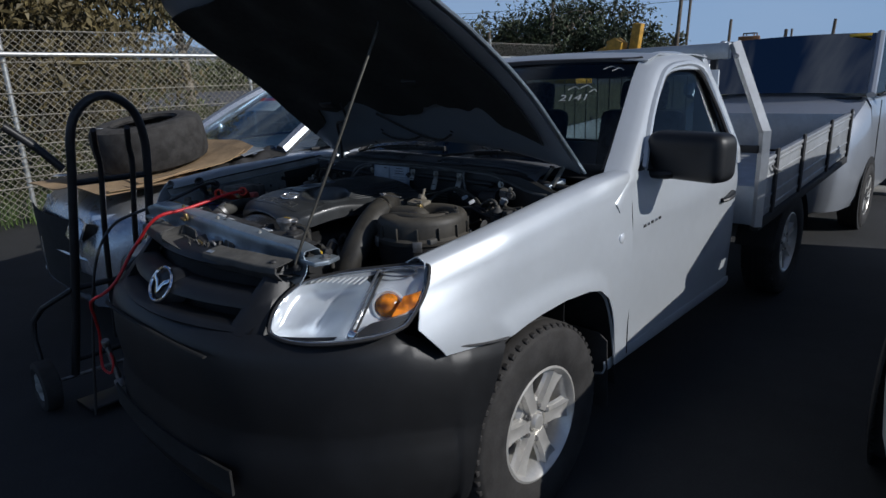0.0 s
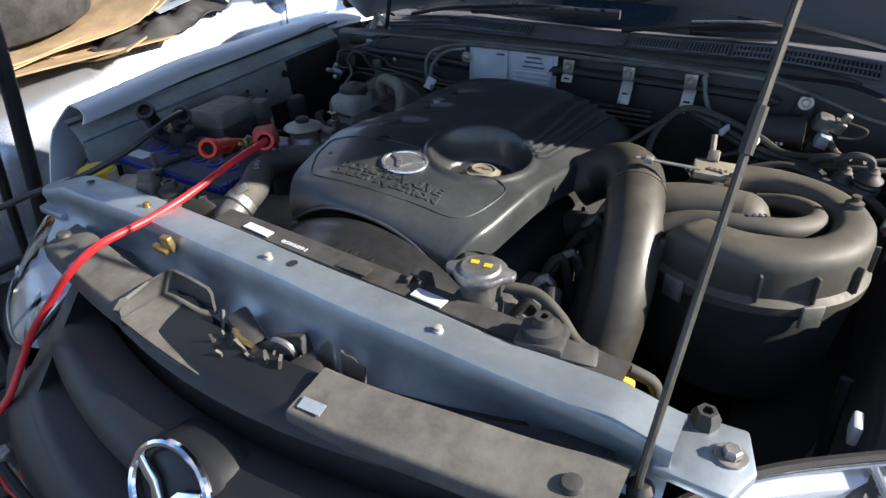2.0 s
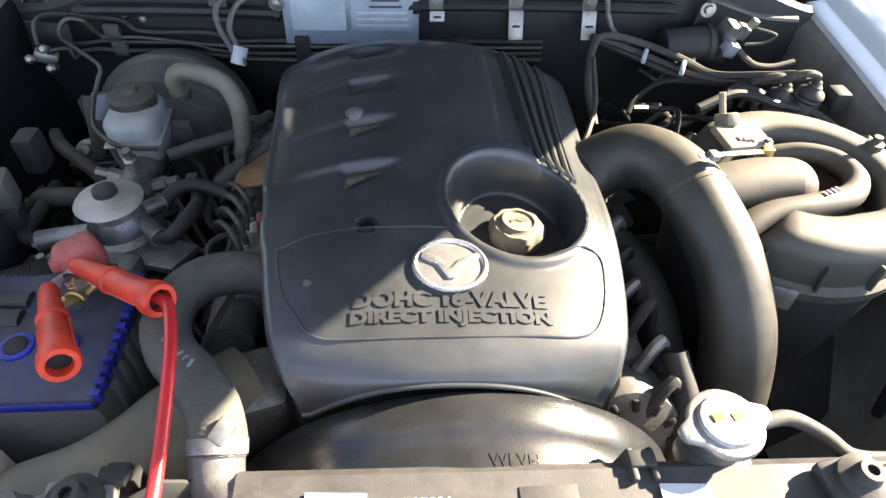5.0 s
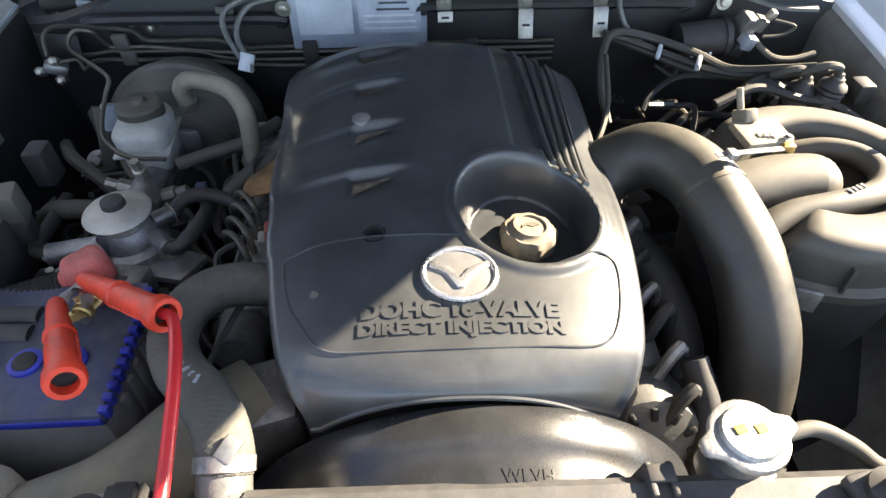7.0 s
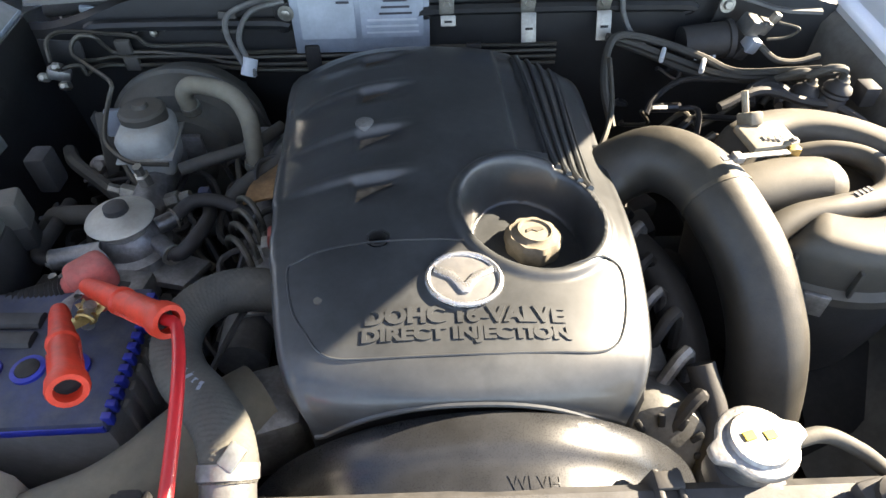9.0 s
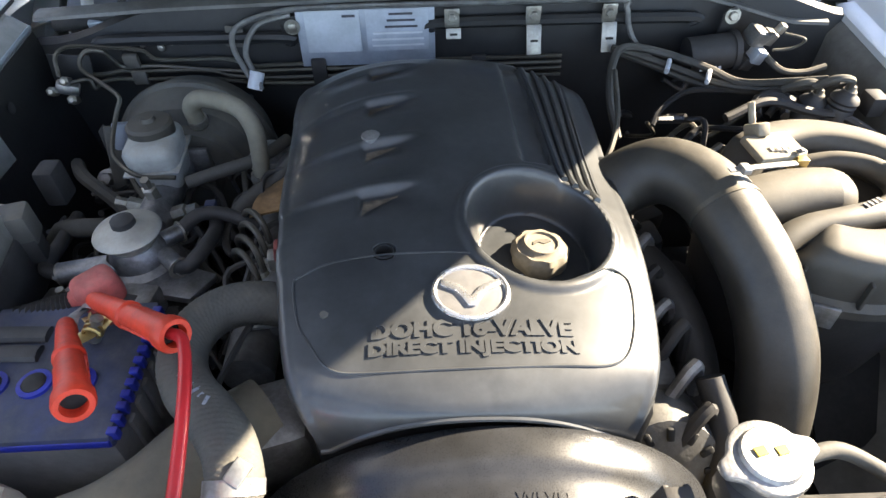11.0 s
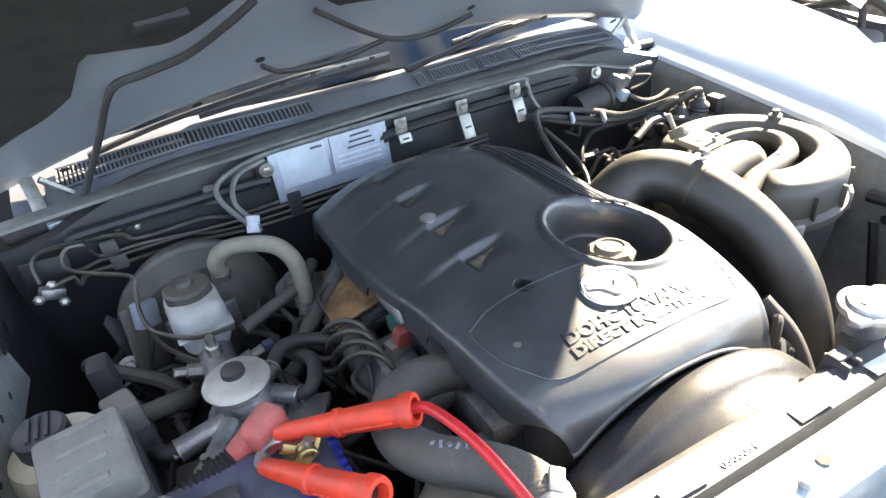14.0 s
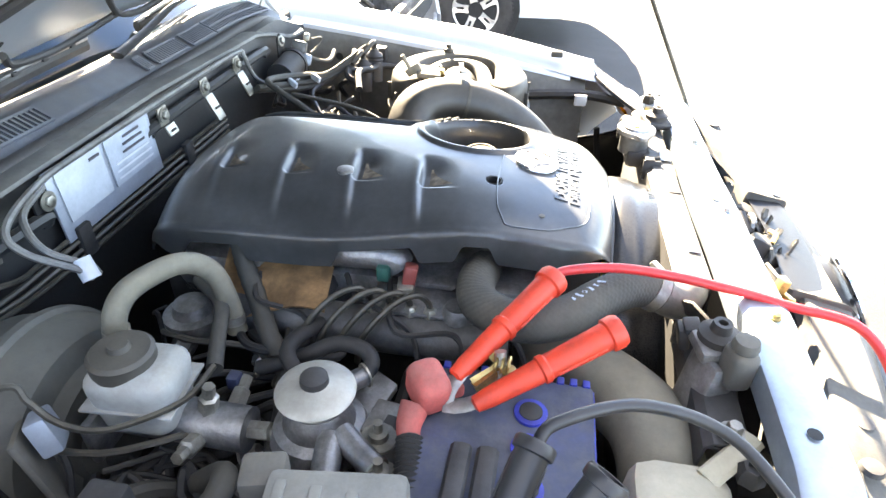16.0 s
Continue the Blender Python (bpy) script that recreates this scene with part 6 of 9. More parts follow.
cover_w = eased([(0.405, 0.150), (0.413, 0.158), (0.423, 0.166), (0.44, 0.176), (0.47, 0.187), (0.53, 0.197), (0.61, 0.206), (0.71, 0.215), (0.83, 0.222), (0.95, 0.226), (1.0, 0.222), (1.03, 0.21), (1.06, 0.185)])
cover_top = eased([(0.405, 1.108), (0.44, 1.113), (0.47, 1.118), (0.52, 1.127), (0.58, 1.134), (0.65, 1.138), (0.80, 1.140), (0.93, 1.138), (0.99, 1.132), (1.025, 1.118), (1.045, 1.098), (1.06, 1.068)])
DENTS = (0.650, 0.747, 0.850, 0.948)
LEDGE = -0.152
WELL = (0.047, 0.621)


def cover_cx(y):
    return -0.036 - 0.006 * smooth(0.45, 0.80, y)


def rib_x(y, k):
    """The place of rib k, counted from the middle outwards."""
    f = (y - 0.69) / 0.29
    return 0.092 - 0.009 * f + (0.0112 + 0.0068 * f) * k


def cover_relief(x, y):
    z = 0.0
    r = math.hypot(x - WELL[0], (y - WELL[1]) / 1.09)
    z += 0.0050 * smooth(0.094, 0.086, r) * smooth(0.0775, 0.082, r)
    z -= 0.056 * smooth(0.080, 0.064, r)
    z -= 0.022 * smooth(0.0115, 0.0095, math.hypot(x + 0.122, y - 0.577))
    for k, yd in enumerate(DENTS):
        size = 1.0 - 0.07 * k
        if -0.262 < x < -0.062:
            rear = yd + 0.030 * size - 0.18 * (x - LEDGE) * (x < LEDGE) * -1 + 0.10 * max(0.0, x - LEDGE)
            ramp = smooth(rear - 0.062 * size, rear - 0.010, y) * smooth(rear + 0.001, rear - 0.008, y)
            above = smooth(-0.068, -0.125, x) * smooth(LEDGE - 0.004, LEDGE + 0.002, x)
            below = 0.42 * smooth(LEDGE + 0.002, LEDGE - 0.004, x) * smooth(-0.258, -0.175, x)
            z -= 0.0105 * size * ramp * (above + below)
            z += 0.0015 * math.exp(-((y - rear - 0.004) / 0.006) ** 2) * smooth(-0.07, -0.10, x) * smooth(-0.25, -0.20, x)
    if y > 0.70:
        z -= 0.011 * smooth(0.042, 0.050, x) * smooth(rib_x(y, 0) - 0.004, rib_x(y, 0) - 0.010, x) * smooth(0.728, 0.742, y) * smooth(1.02, 1.0, y)
    if y > 0.66:
        z -= 0.0045 * smooth(rib_x(y, 0) - 0.008, rib_x(y, 0) - 0.004, x) * smooth(rib_x(y, 3) + 0.008, rib_x(y, 3) + 0.004, x) * smooth(0.668, 0.70, y)
    return z


def cover_z(x, y):
    """The height of the cover's upper side: crowned, leaning slightly, rolled down at the front."""
    d = clampf(abs(x - cover_cx(y)) / cover_w(y))
    z = cover_top(y) - 0.05 * (x + 0.036) - (0.024 + 0.036 * smooth(0.56, 0.82, y)) * d ** 2.7
    t = clampf((0.460 - y) / 0.055)
    z -= (0.020 + 0.036 * d ** 2.2) * (1 - math.sqrt(max(0.0, 1 - t * t)))
    return z + (cover_relief(x, y) if d < 0.95 else 0.0)


rows = []
NU, NV = 170, 330
for j in range(NV + 1):
    if j < 50:
        y = 0.460 - 0.055 * math.sin((1 - j / 50) * math.pi / 2)
    else:
        y = 0.460 + 0.600 * (j - 50) / (NV - 50)
    row = []
    w, cx = cover_w(y), cover_cx(y)
    skirt = 0.046 * smooth(0.408, 0.475, y) * (1 - 0.85 * smooth(0.99, 1.06, y))
    for i in range(NU + 1):
        u = -1 + 2 * i / NU
        au, su = abs(u), (1 if u >= 0 else -1)
        if au <= 0.84:
            x = cx + su * au / 0.84 * 0.935 * w
            z = cover_z(x, y)
        else:
            f = (au - 0.84) / 0.16
            tall = skirt
            if su < 0:
                tall -= 0.024 * (smooth(0.655, 0.670, y) * smooth(0.775, 0.760, y) + smooth(0.885, 0.90, y) * smooth(0.985, 0.965, y) + smooth(0.555, 0.57, y) * smooth(0.615, 0.60, y))
            bend = clampf(f / 0.45)
            x = cx + su * w * (0.935 + 0.050 * math.sin(bend * math.pi / 2) + 0.015 * f)
            z = cover_z(cx + su * 0.935 * w, y) - tall * (0.30 * (1 - math.cos(bend * math.pi / 2)) + 0.70 * clampf((f - 0.30) / 0.70))
        row.append((x, y, z))
    rows.append(row)
cover = part("engine_cover", sheet(rows, 0.003), COVER_PLASTIC, truck, "dusty black moulded plastic engine cover", 50)
part("cover_lip", tube([rows[0][i] for i in range(6, NU - 4, 4)], 0.0030, 8, 1), COVER_PLASTIC, cover)
part("cover_boss", lathe([(0, 0.014), (0.010, 0.013), (0.017, 0.008), (0.020, 0), (0.020, -0.02)], 20, pose(0.172, 0.790, 1.068, 0, 25, 0)), COVER_PLASTIC, cover)


def on_cover(x, y, up=0.0):
    return Vector((x, y, cover_z(x, y) + up))


bead = [(-0.190, 0.474), (-0.204, 0.497), (-0.2125, 0.530), (-0.214, 0.551), (-0.206, 0.556), (-0.176, 0.567), (-0.111, 0.572), (-0.035, 0.571), (-0.010, 0.567), (0.006, 0.555), (0.030, 0.544), (0.062, 0.538), (0.090, 0.545), (0.110, 0.554), (0.124, 0.554), (0.132, 0.540), (0.127, 0.502), (0.118, 0.474), (0.106, 0.456), (0.085, 0.447), (0.04, 0.4445), (-0.06, 0.442), (-0.13, 0.4425), (-0.161, 0.446), (-0.178, 0.456), (-0.190, 0.474)]
part("cover_bead", tube([on_cover(x, y, 0.0004) for x, y in bead], 0.0012, 6, 4, hollow=True), COVER_PLASTIC, cover)
for k in range(4):
    line = [(rib_x(y, k), y) for y in np.linspace(0.700 - 0.012 * k, 1.005, 12)]
    part("cover_rib", tube([on_cover(x, y, 0.0015) for x, y in line], 0.0040 if k else 0.0046, 8, 3), COVER_PLASTIC, cover)
words("DOHC 16-VALVE", 0.0225, Matrix.Translation((-0.038, 0.4750, 1.0)), 0.0016, COVER_PLASTIC, cover, "lettering", "raised lettering reading DOHC 16-VALVE", 0.192, 0.0011, lambda x, y: on_cover(x, y).z)
words("DIRECT INJECTION", 0.0175, Matrix.Translation((-0.037, 0.4575, 1.0)), 0.0016, COVER_PLASTIC, cover, "lettering", "raised lettering reading DIRECT INJECTION", 0.198, 0.0009, lambda x, y: on_cover(x, y).z)
BADGE_M = Matrix.Translation(on_cover(-0.036, 0.521, 0.002)) @ E(7, 3, 0)
cover_badge = badge(BADGE_M, 0.0365, BADGE_CHROME, cover)
disc = lathe([(0.038, -0.003), (0.0375, 0.0005), (0.033, 0.0012), (0, 0.0016)], 36)
bmesh.ops.scale(disc, vec=(1, 0.84, 1), verts=disc.verts)
bmesh.ops.transform(disc, matrix=BADGE_M @ Matrix.Translation((0, 0, -0.001)), verts=disc.verts)
part("badge_disc", disc, BADGE_DISC, cover_badge, "dusty silver badge ground")
part("cover_grommet", lathe([(0.0115, 0.0005), (0.0095, 0.0015), (0.0085, -0.012), (0, -0.014)], 18, Matrix.Translation(on_cover(-0.122, 0.577, 0.021))), DARK_RECESS, cover)
for k, yd in enumerate(DENTS):
    size = 1.0 - 0.07 * k
    part("dust_patch", sheet([[on_cover(LEDGE + 0.004 + 0.040 * size * f, yd + 0.014 * size + 0.10 * 0.040 * f - (0.030 * size * (1 - f) ** 1.6 + 0.003) * g, 0.0022) for g in np.linspace(0, 1, 6)] for f in np.linspace(0, 1, 16)]), DENT_DUST, cover)
part("cover_stud", lathe([(0.012, -0.004), (0.012, 0.002), (0.007, 0.004), (0, 0.004)], 12, Matrix.Translation(on_cover(-0.143, 0.785, 0))), STEEL, cover)
part("cover_mark", lathe([(0.0045, -0.002), (0.0045, 0.0008), (0, 0.0008)], 10, Matrix.Translation(on_cover(-0.180, 0.507, 0))), DUSTY_GREY, cover)
CAP = (0.052, 0.616)
b = lathe([(0.020, -0.016), (0.030, -0.012), (0.033, -0.004), (0.033, 0.008), (0.029, 0.013), (0.026, 0.013), (0.0215, 0.0165), (0.0205, 0.0185), (0.018, 0.0185), (0.017, 0.0160), (0, 0.0165)], 80)
for v in b.verts:
    d = Vector((v.co.x, v.co.y))
    if d.length > 0.0285:
        d *= 1.0 + 0.035 * math.cos(9 * math.atan2(d.y, d.x))
        v.co.x, v.co.y = d.x, d.y
CAP_M = pose(CAP[0], CAP[1], 1.082, -4, 5, 0)
bmesh.ops.transform(b, matrix=CAP_M, verts=b.verts)
oil_cap = part("oil_cap", b, OIL_CAP, cover, "dusty fluted oil filler cap")
part("cap_mark", prism([(-0.011, -0.004), (-0.004, 0.001), (0.002, -0.002), (0.011, 0.003), (0.008, 0.007), (-0.003, 0.006), (-0.010, 0.002)], 0.0012, CAP_M @ Matrix.Translation((0, 0, 0.0162)), 0.0), INTAKE, oil_cap)
part("well_bolt", bolt((0.083, 0.560, 1.068), 0.005, 0.006), ZINC, cover)

# fan shroud, radiator, cap, mounts
SH = (-0.030, 0.818)
SHROUD_LINE = [(0.316, 0.948), (0.322, 0.958), (0.336, 0.966), (0.350, 0.972), (0.358, 0.978), (0.363, 0.986), (0.369, 0.995), (0.376, 0.999), (0.386, 1.0), (0.399, 0.998)]
rows = []
for a in np.linspace(math.pi * 0.93, math.pi * 0.07, 40):
    rx, rz = 0.264, 0.264
    row = []
    for y, k in SHROUD_LINE + [(0.403, 0.988), (0.403, 0.93)]:
        row.append((SH[0] + rx * k * math.cos(a), y, SH[1] + rz * k * math.sin(a)))
    rows.append(row)
shroud = part("fan_shroud", sheet(rows, 0.003), SHROUD, truck, "dusty black plastic fan shroud")


def shroud_z(x, y):
    k = curve_at(SHROUD_LINE, y)
    return SH[1] + 0.264 * k * math.sqrt(1 - ((x - SH[0]) / (0.264 * k)) ** 2)


words("WLVH", 0.017, Matrix.Translation((0.012, 0.332, 1.09)), 0.0007, SHROUD, shroud, "lettering", "small raised lettering reading WLVH", 0.046, 0.0, shroud_z)
def tank_z(x):
    return 1.0795 - 0.045 * (x + 0.07)


rad = part("radiator_tank", sheet([[(x, y, z) for y, z in ((0.284, 1.02), (0.286, tank_z(x) - 0.010), (0.291, tank_z(x) - 0.002), (0.325, tank_z(x)), (0.334, tank_z(x) - 0.008), (0.336, 1.02))] for x in np.linspace(-0.226, 0.40, 26)], 0.003), DUSTY_PLASTIC, truck, "dusty black radiator top tank")
part("support_tray", sheet([[(x, y, z) for y, z in ((0.284, 1.02), (0.286, 1.054), (0.296, 1.058), (0.322, 1.056), (0.330, 1.048), (0.332, 1.02))] for x in np.linspace(-0.46, -0.272, 8)], 0.003), DUSTY_PLASTIC, truck, "dusty tray beside the radiator tank")
b = box((-0.325, 0.336, 1.072), (0.020, 0.012, 0.030), 0.003, E(-12, 0, 0))
box((-0.325, 0.330, 1.088), (0.024, 0.018, 0.008), 0.002, E(-12, 0, 0), b)
box((-0.312, 0.336, 1.066), (0.005, 0.016, 0.034), 0.002, None, b)
part("tray_clip", b, RUBBER, truck, "black spring clip")
part("tank_label", box((-0.143, 0.302, tank_z(-0.143) + 0.001), (0.050, 0.014, 0.002), 0, E(0, 2.6, -2)), LABEL, rad, "white paper label")
part("tank_label", box((0.155, 0.300, tank_z(0.155) + 0.002), (0.045, 0.017, 0.002), 0, E(0, 2.6, -2)), LABEL, rad, "white paper label")
words("0505091", 0.0105, Matrix.Translation((-0.071, 0.297, tank_z(-0.071) - 0.0008)) @ E(0, 2.6, 0), 0.0004, LABEL, rad, "stamp", "white stamped digits 0505091", 0.046)
part("mould_plate", box((0.035, 0.302, tank_z(0.035) + 0.0005), (0.05, 0.018, 0.002), 0.0005), DUSTY_PLASTIC, rad)
fan = part("cooling_fan", lathe([(0.0, 0.03), (0.05, 0.028), (0.062, 0.015), (0.062, -0.02)], 24, Matrix.Translation((SH[0], 0.405, SH[1])) @ E(90, 0, 0)), STEEL, truck, "engine cooling fan with yellow plastic blades")
for k in range(8):
    a0 = 0.33 + k * math.pi / 4
    part("fan_blade", sheet([[(SH[0] + r * math.cos(a0 + g * (0.42 - 0.4 * r)), 0.412 + 0.016 * (g - 0.5) * 2, SH[1] + r * math.sin(a0 + g * (0.42 - 0.4 * r))) for g in np.linspace(-0.5, 0.5, 5) * 2] for r in (0.058, 0.09, 0.13, 0.165, 0.188, 0.193)], 0.0025), YELLOW, fan)
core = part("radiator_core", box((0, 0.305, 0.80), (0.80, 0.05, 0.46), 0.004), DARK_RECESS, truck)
neck = part("radiator_neck", lathe([(0.026, -0.03), (0.026, 0.0), (0.031, 0.002), (0.031, 0.006)], 24, pose(0.199, 0.350, 1.086)), NECK_METAL, truck, "grey metal radiator filler neck")
part("neck_mount", box((0.199, 0.338, 1.050), (0.062, 0.050, 0.034), 0.010), DUSTY_PLASTIC, truck)
capo = prism([(0.034 * math.cos(a) * (1.32 if abs(math.sin(a)) < 0.3 else 1), 0.034 * math.sin(a)) for a in np.linspace(0, 2 * math.pi, 32, endpoint=False)], 0.010, pose(0.199, 0.350, 1.091, 0, 0, 12), 0.003)
lathe([(0.026, 0.010), (0.024, 0.014), (0.0, 0.015)], 24, pose(0.199, 0.350, 1.091), capo)
cap_ob = part("radiator_cap", capo, ALU, truck, "silver pressed metal radiator cap with ears")
for sx in (-0.009, 0.009):
    part("cap_print", box((0.199 + sx, 0.352, 1.1065), (0.010, 0.008, 0.0008), 0, E(0, 0, 12)), YELLOW, cap_ob)
part("overflow_hose", tube([(0.232, 0.355, 1.082), (0.270, 0.362, 1.080), (0.305, 0.352, 1.066), (0.335, 0.338, 1.048), (0.372, 0.336, 1.040), (0.405, 0.340, 1.034), (0.425, 0.345, 1.02), (0.430, 0.345, 0.98)], 0.0075, 10, 6), HOSE, truck, "thin grey overflow hose")
yc = part("yellow_hose_clip", box((0.392, 0.334, 1.022), (0.026, 0.026, 0.022), 0.006, E(0, 12, 10)), YELLOW, truck, "yellow plastic hose clip")
part("clip_tail", box((0.404, 0.322, 1.008), (0.032, 0.020, 0.020), 0.007, E(0, 8, -12)), YELLOW, yc)
b = box((0.110, 0.326, 1.062), (0.006, 0.030, 0.034), 0.002, E(0, 12, 0))
box((0.134, 0.326, 1.062), (0.006, 0.030, 0.034), 0.002, E(0, -12, 0), b)
box((0.122, 0.330, 1.078), (0.024, 0.016, 0.006), 0.002, None, b)
part("shroud_clip", b, RUBBER, truck, "black shroud clip")
for x, y, z in ((0.306, 0.300, 1.080), (-0.345, 0.307, 1.092)):
    mo = part("radiator_mount", box((x, y, z - 0.008), (0.055, 0.050, 0.016), 0.005, E(0, 0, 10)), STEEL if x < 0 else DUSTY_PLASTIC, truck, "radiator mounting bracket")
    part("mount_bush", lathe([(0.022, 0), (0.022, 0.008), (0.012, 0.012), (0.010, 0.022), (0.005, 0.022), (0.005, 0.014), (0, 0.014)], 18, pose(x, y, z)), RUBBER, mo)
    part("mount_leg", box((x + (0.03 if x > 0 else -0.03), y + 0.01, z - 0.05), (0.05, 0.03, 0.08), 0.006, E(15, 10, 20)), DUSTY_PLASTIC if x > 0 else STEEL, mo)
part("mount_bracket", prism([(-0.034, 0), (0.034, 0), (0.030, 0.018), (0.008, 0.034), (-0.030, 0.030)], 0.005, pose(-0.288, 0.312, 1.058, 70, 0, 28), 0.002), RUBBER, truck, "black triangular mounting bracket")
stop = part("bonnet_stop", box((-0.383, 0.294, 1.090), (0.034, 0.030, 0.050), 0.010, E(0, 0, 12), None, 3), DUSTY_GREY, truck, "dusty grey rubber bonnet stop")
part("stop_button", lathe([(0.013, 0), (0.014, 0.004), (0.012, 0.012), (0, 0.014)], 16, pose(-0.383, 0.294, 1.114)), DUSTY_GREY, stop)
part("slanted_bracket", prism([(0, 0), (0.10, -0.014), (0.108, 0.012), (0.060, 0.036), (0.004, 0.030)], 0.006, pose(-0.352, 0.322, 1.040, 0, 0, 184), 0.002), DUSTY_PLASTIC, truck, "dusty black slanted bracket")
part("bracket_bolt", bolt((-0.448, 0.304, 1.060), 0.008, 0.014), ZINC, truck)
part("bracket_bolt", bolt((-0.372, 0.318, 1.048), 0.007, 0.008), ZINC, truck)

# hoses
hose = part("radiator_hose", tube([(-0.2500, 0.352, 1.070), (-0.250, 0.368, 1.078), (-0.262, 0.398, 1.080), (-0.286, 0.430, 1.077), (-0.314, 0.462, 1.072), (-0.331, 0.500, 1.068), (-0.328, 0.540, 1.066), (-0.304, 0.570, 1.064), (-0.263, 0.580, 1.060), (-0.205, 0.575, 1.045)], 0.0245, 56, 26, weave=0.00035), RAD_HOSE, truck, "thick dusty radiator hose with woven texture")
part("hose_clamp", tube([(-0.2500, 0.354, 1.071), (-0.250, 0.366, 1.077)], 0.0263, 20, 1), STEEL, hose)
part("clamp_screw", box((-0.240, 0.360, 1.101), (0.016, 0.022, 0.006), 0.002, E(25, 20, -30)), ZINC, hose)
part("hose_neck", tube([(-0.196, 0.308, 1.058), (-0.226, 0.313, 1.060), (-0.246, 0.330, 1.060), (-0.2500, 0.354, 1.071)], 0.0235, 18, 6), NECK_METAL, hose)
for k in range(6):
    q = Vector((-0.318, 0.462, 1.072)).lerp(Vector((-0.286, 0.430, 1.077)), k / 5)
    part("print_bar", box(q + Vector((0.004, 0.0, 0.0245)), (0.010 if k % 2 else 0.006, 0.0035, 0.001), 0, E(0, 10, 40 + 20 * (k % 3))), LABEL_GREY, hose)
air = part("intercooler_hose", tube([(-0.258, 0.482, 0.982), (-0.315, 0.437, 0.988), (-0.350, 0.396, 0.990), (-0.388, 0.366, 0.990), (-0.440, 0.352, 0.980), (-0.50, 0.350, 0.945), (-0.54, 0.350, 0.87)], 0.047, 18, 7), ELBOW, truck, "large dusty beige air hose")
part("hose_clamp", tube([(-0.318, 0.434, 0.988), (-0.326, 0.426, 0.989)], 0.0445, 18, 1), ZINC, air)
part("air_duct", tube([(-0.66, 0.330, 0.93), (-0.56, 0.335, 0.965), (-0.47, 0.330, 0.975), (-0.38, 0.318, 0.965)], 0.034, 14, 6), INTAKE, truck)
part("throttle_elbow", box((-0.262, 0.470, 0.960), (0.10, 0.09, 0.10), 0.02, E(0, 0, 15)), STEEL, truck)
part("elbow_cap", lathe([(0, 0.02), (0.02, 0.018), (0.026, 0.0)], 16, pose(-0.30, 0.43, 1.0, 60, -20, 0)), STEEL, truck)
part("pump_body", box((-0.225, 0.490, 0.955), (0.10, 0.07, 0.07), 0.012), STEEL, truck)

# intake hose and round air cleaner on the other side
ih = part("intake_hose", tube([(0.165, 0.760, 1.040), (0.200, 0.770, 1.062), (0.240, 0.758, 1.085), (0.276, 0.715, 1.090), (0.296, 0.655, 1.078), (0.315, 0.590, 1.045), (0.325, 0.525, 0.985), (0.320, 0.475, 0.90), (0.310, 0.455, 0.80)], 0.044, 22, 8), DUSTY_HOSE, truck, "wide dusty black intake hose")
part("intake_hose_branch", tube([(0.165, 0.73, 0.97), (0.205, 0.720, 0.975), (0.245, 0.655, 0.960), (0.265, 0.58, 0.92), (0.27, 0.51, 0.84)], 0.027, 16, 7), RUBBER, ih)
part("hose_clamp", tube([(0.289, 0.680, 1.085), (0.2905, 0.674, 1.0835)], 0.0452, 24, 1), BRAKE_LINE, ih, "worm drive hose clamp")
tail = part("clamp_tail", box((0.326, 0.690, 1.138), (0.092, 0.008, 0.002), 0.0, E(0, 4, 10)), STEEL, ih, "loose slotted end of the clamp band")
for k in range(12):
    part("clamp_slot", box((0.290 + 0.0065 * k, 0.6838 + 0.00115 * k, 1.1400 - 0.00045 * k), (0.0024, 0.006, 0.001), 0.0, E(0, 4, 10)), DARK_RECESS, tail)
part("clamp_screw", box((0.300, 0.683, 1.141), (0.012, 0.015, 0.009), 0.002, E(0, 8, 8)), STEEL, ih)
AC = (0.456, 0.712)
ac = part("air_cleaner_lid", lathe([(0.0, 1.046), (0.085, 1.044), (0.130, 1.046), (0.148, 1.046), (0.152, 1.040), (0.153, 1.030), (0.162, 1.022), (0.162, 1.010), (0.152, 1.006)], 56, Matrix.Translation((AC[0], AC[1], 0))), INTAKE, truck, "round dusty black air cleaner lid")
part("air_cleaner_bowl", lathe([(0.154, 1.010), (0.152, 0.97), (0.145, 0.90), (0.135, 0.84), (0.0, 0.83)], 48, Matrix.Translation((AC[0], AC[1], 0))), RUBBER, ac, "black air cleaner bowl")
rows = []
for a in np.linspace(radians(-138), radians(150), 60):
    front = smooth(radians(-40), radians(-75), a)
    end = smooth(radians(150), radians(132), a) * smooth(radians(-138), radians(-124), a)
    ri, top_z = 0.098 - 0.018 * front, 1.060 + (0.036 - 0.004 * front) * end
    ring = [(0.153, 1.030), (0.153, top_z - 0.024), (0.150, top_z - 0.011), (0.143, top_z - 0.003), (0.132, top_z), (ri + 0.016, top_z), (ri + 0.006, top_z - 0.004), (ri, top_z - 0.014), (ri - 0.002, 1.040), (ri, 1.030)]
    rows.append([(AC[0] + r * math.cos(a), AC[1] + r * math.sin(a), z) for r, z in ring])
part("lid_ring", sheet(rows, closed=True), INTAKE, ac, "raised dusty rim of the lid", 50)
duct = tube([(0.290, 0.692, 1.050), (0.345, 0.704, 1.060), (0.395, 0.712, 1.064), (0.440, 0.713, 1.063)], 0.041, 20, 5)
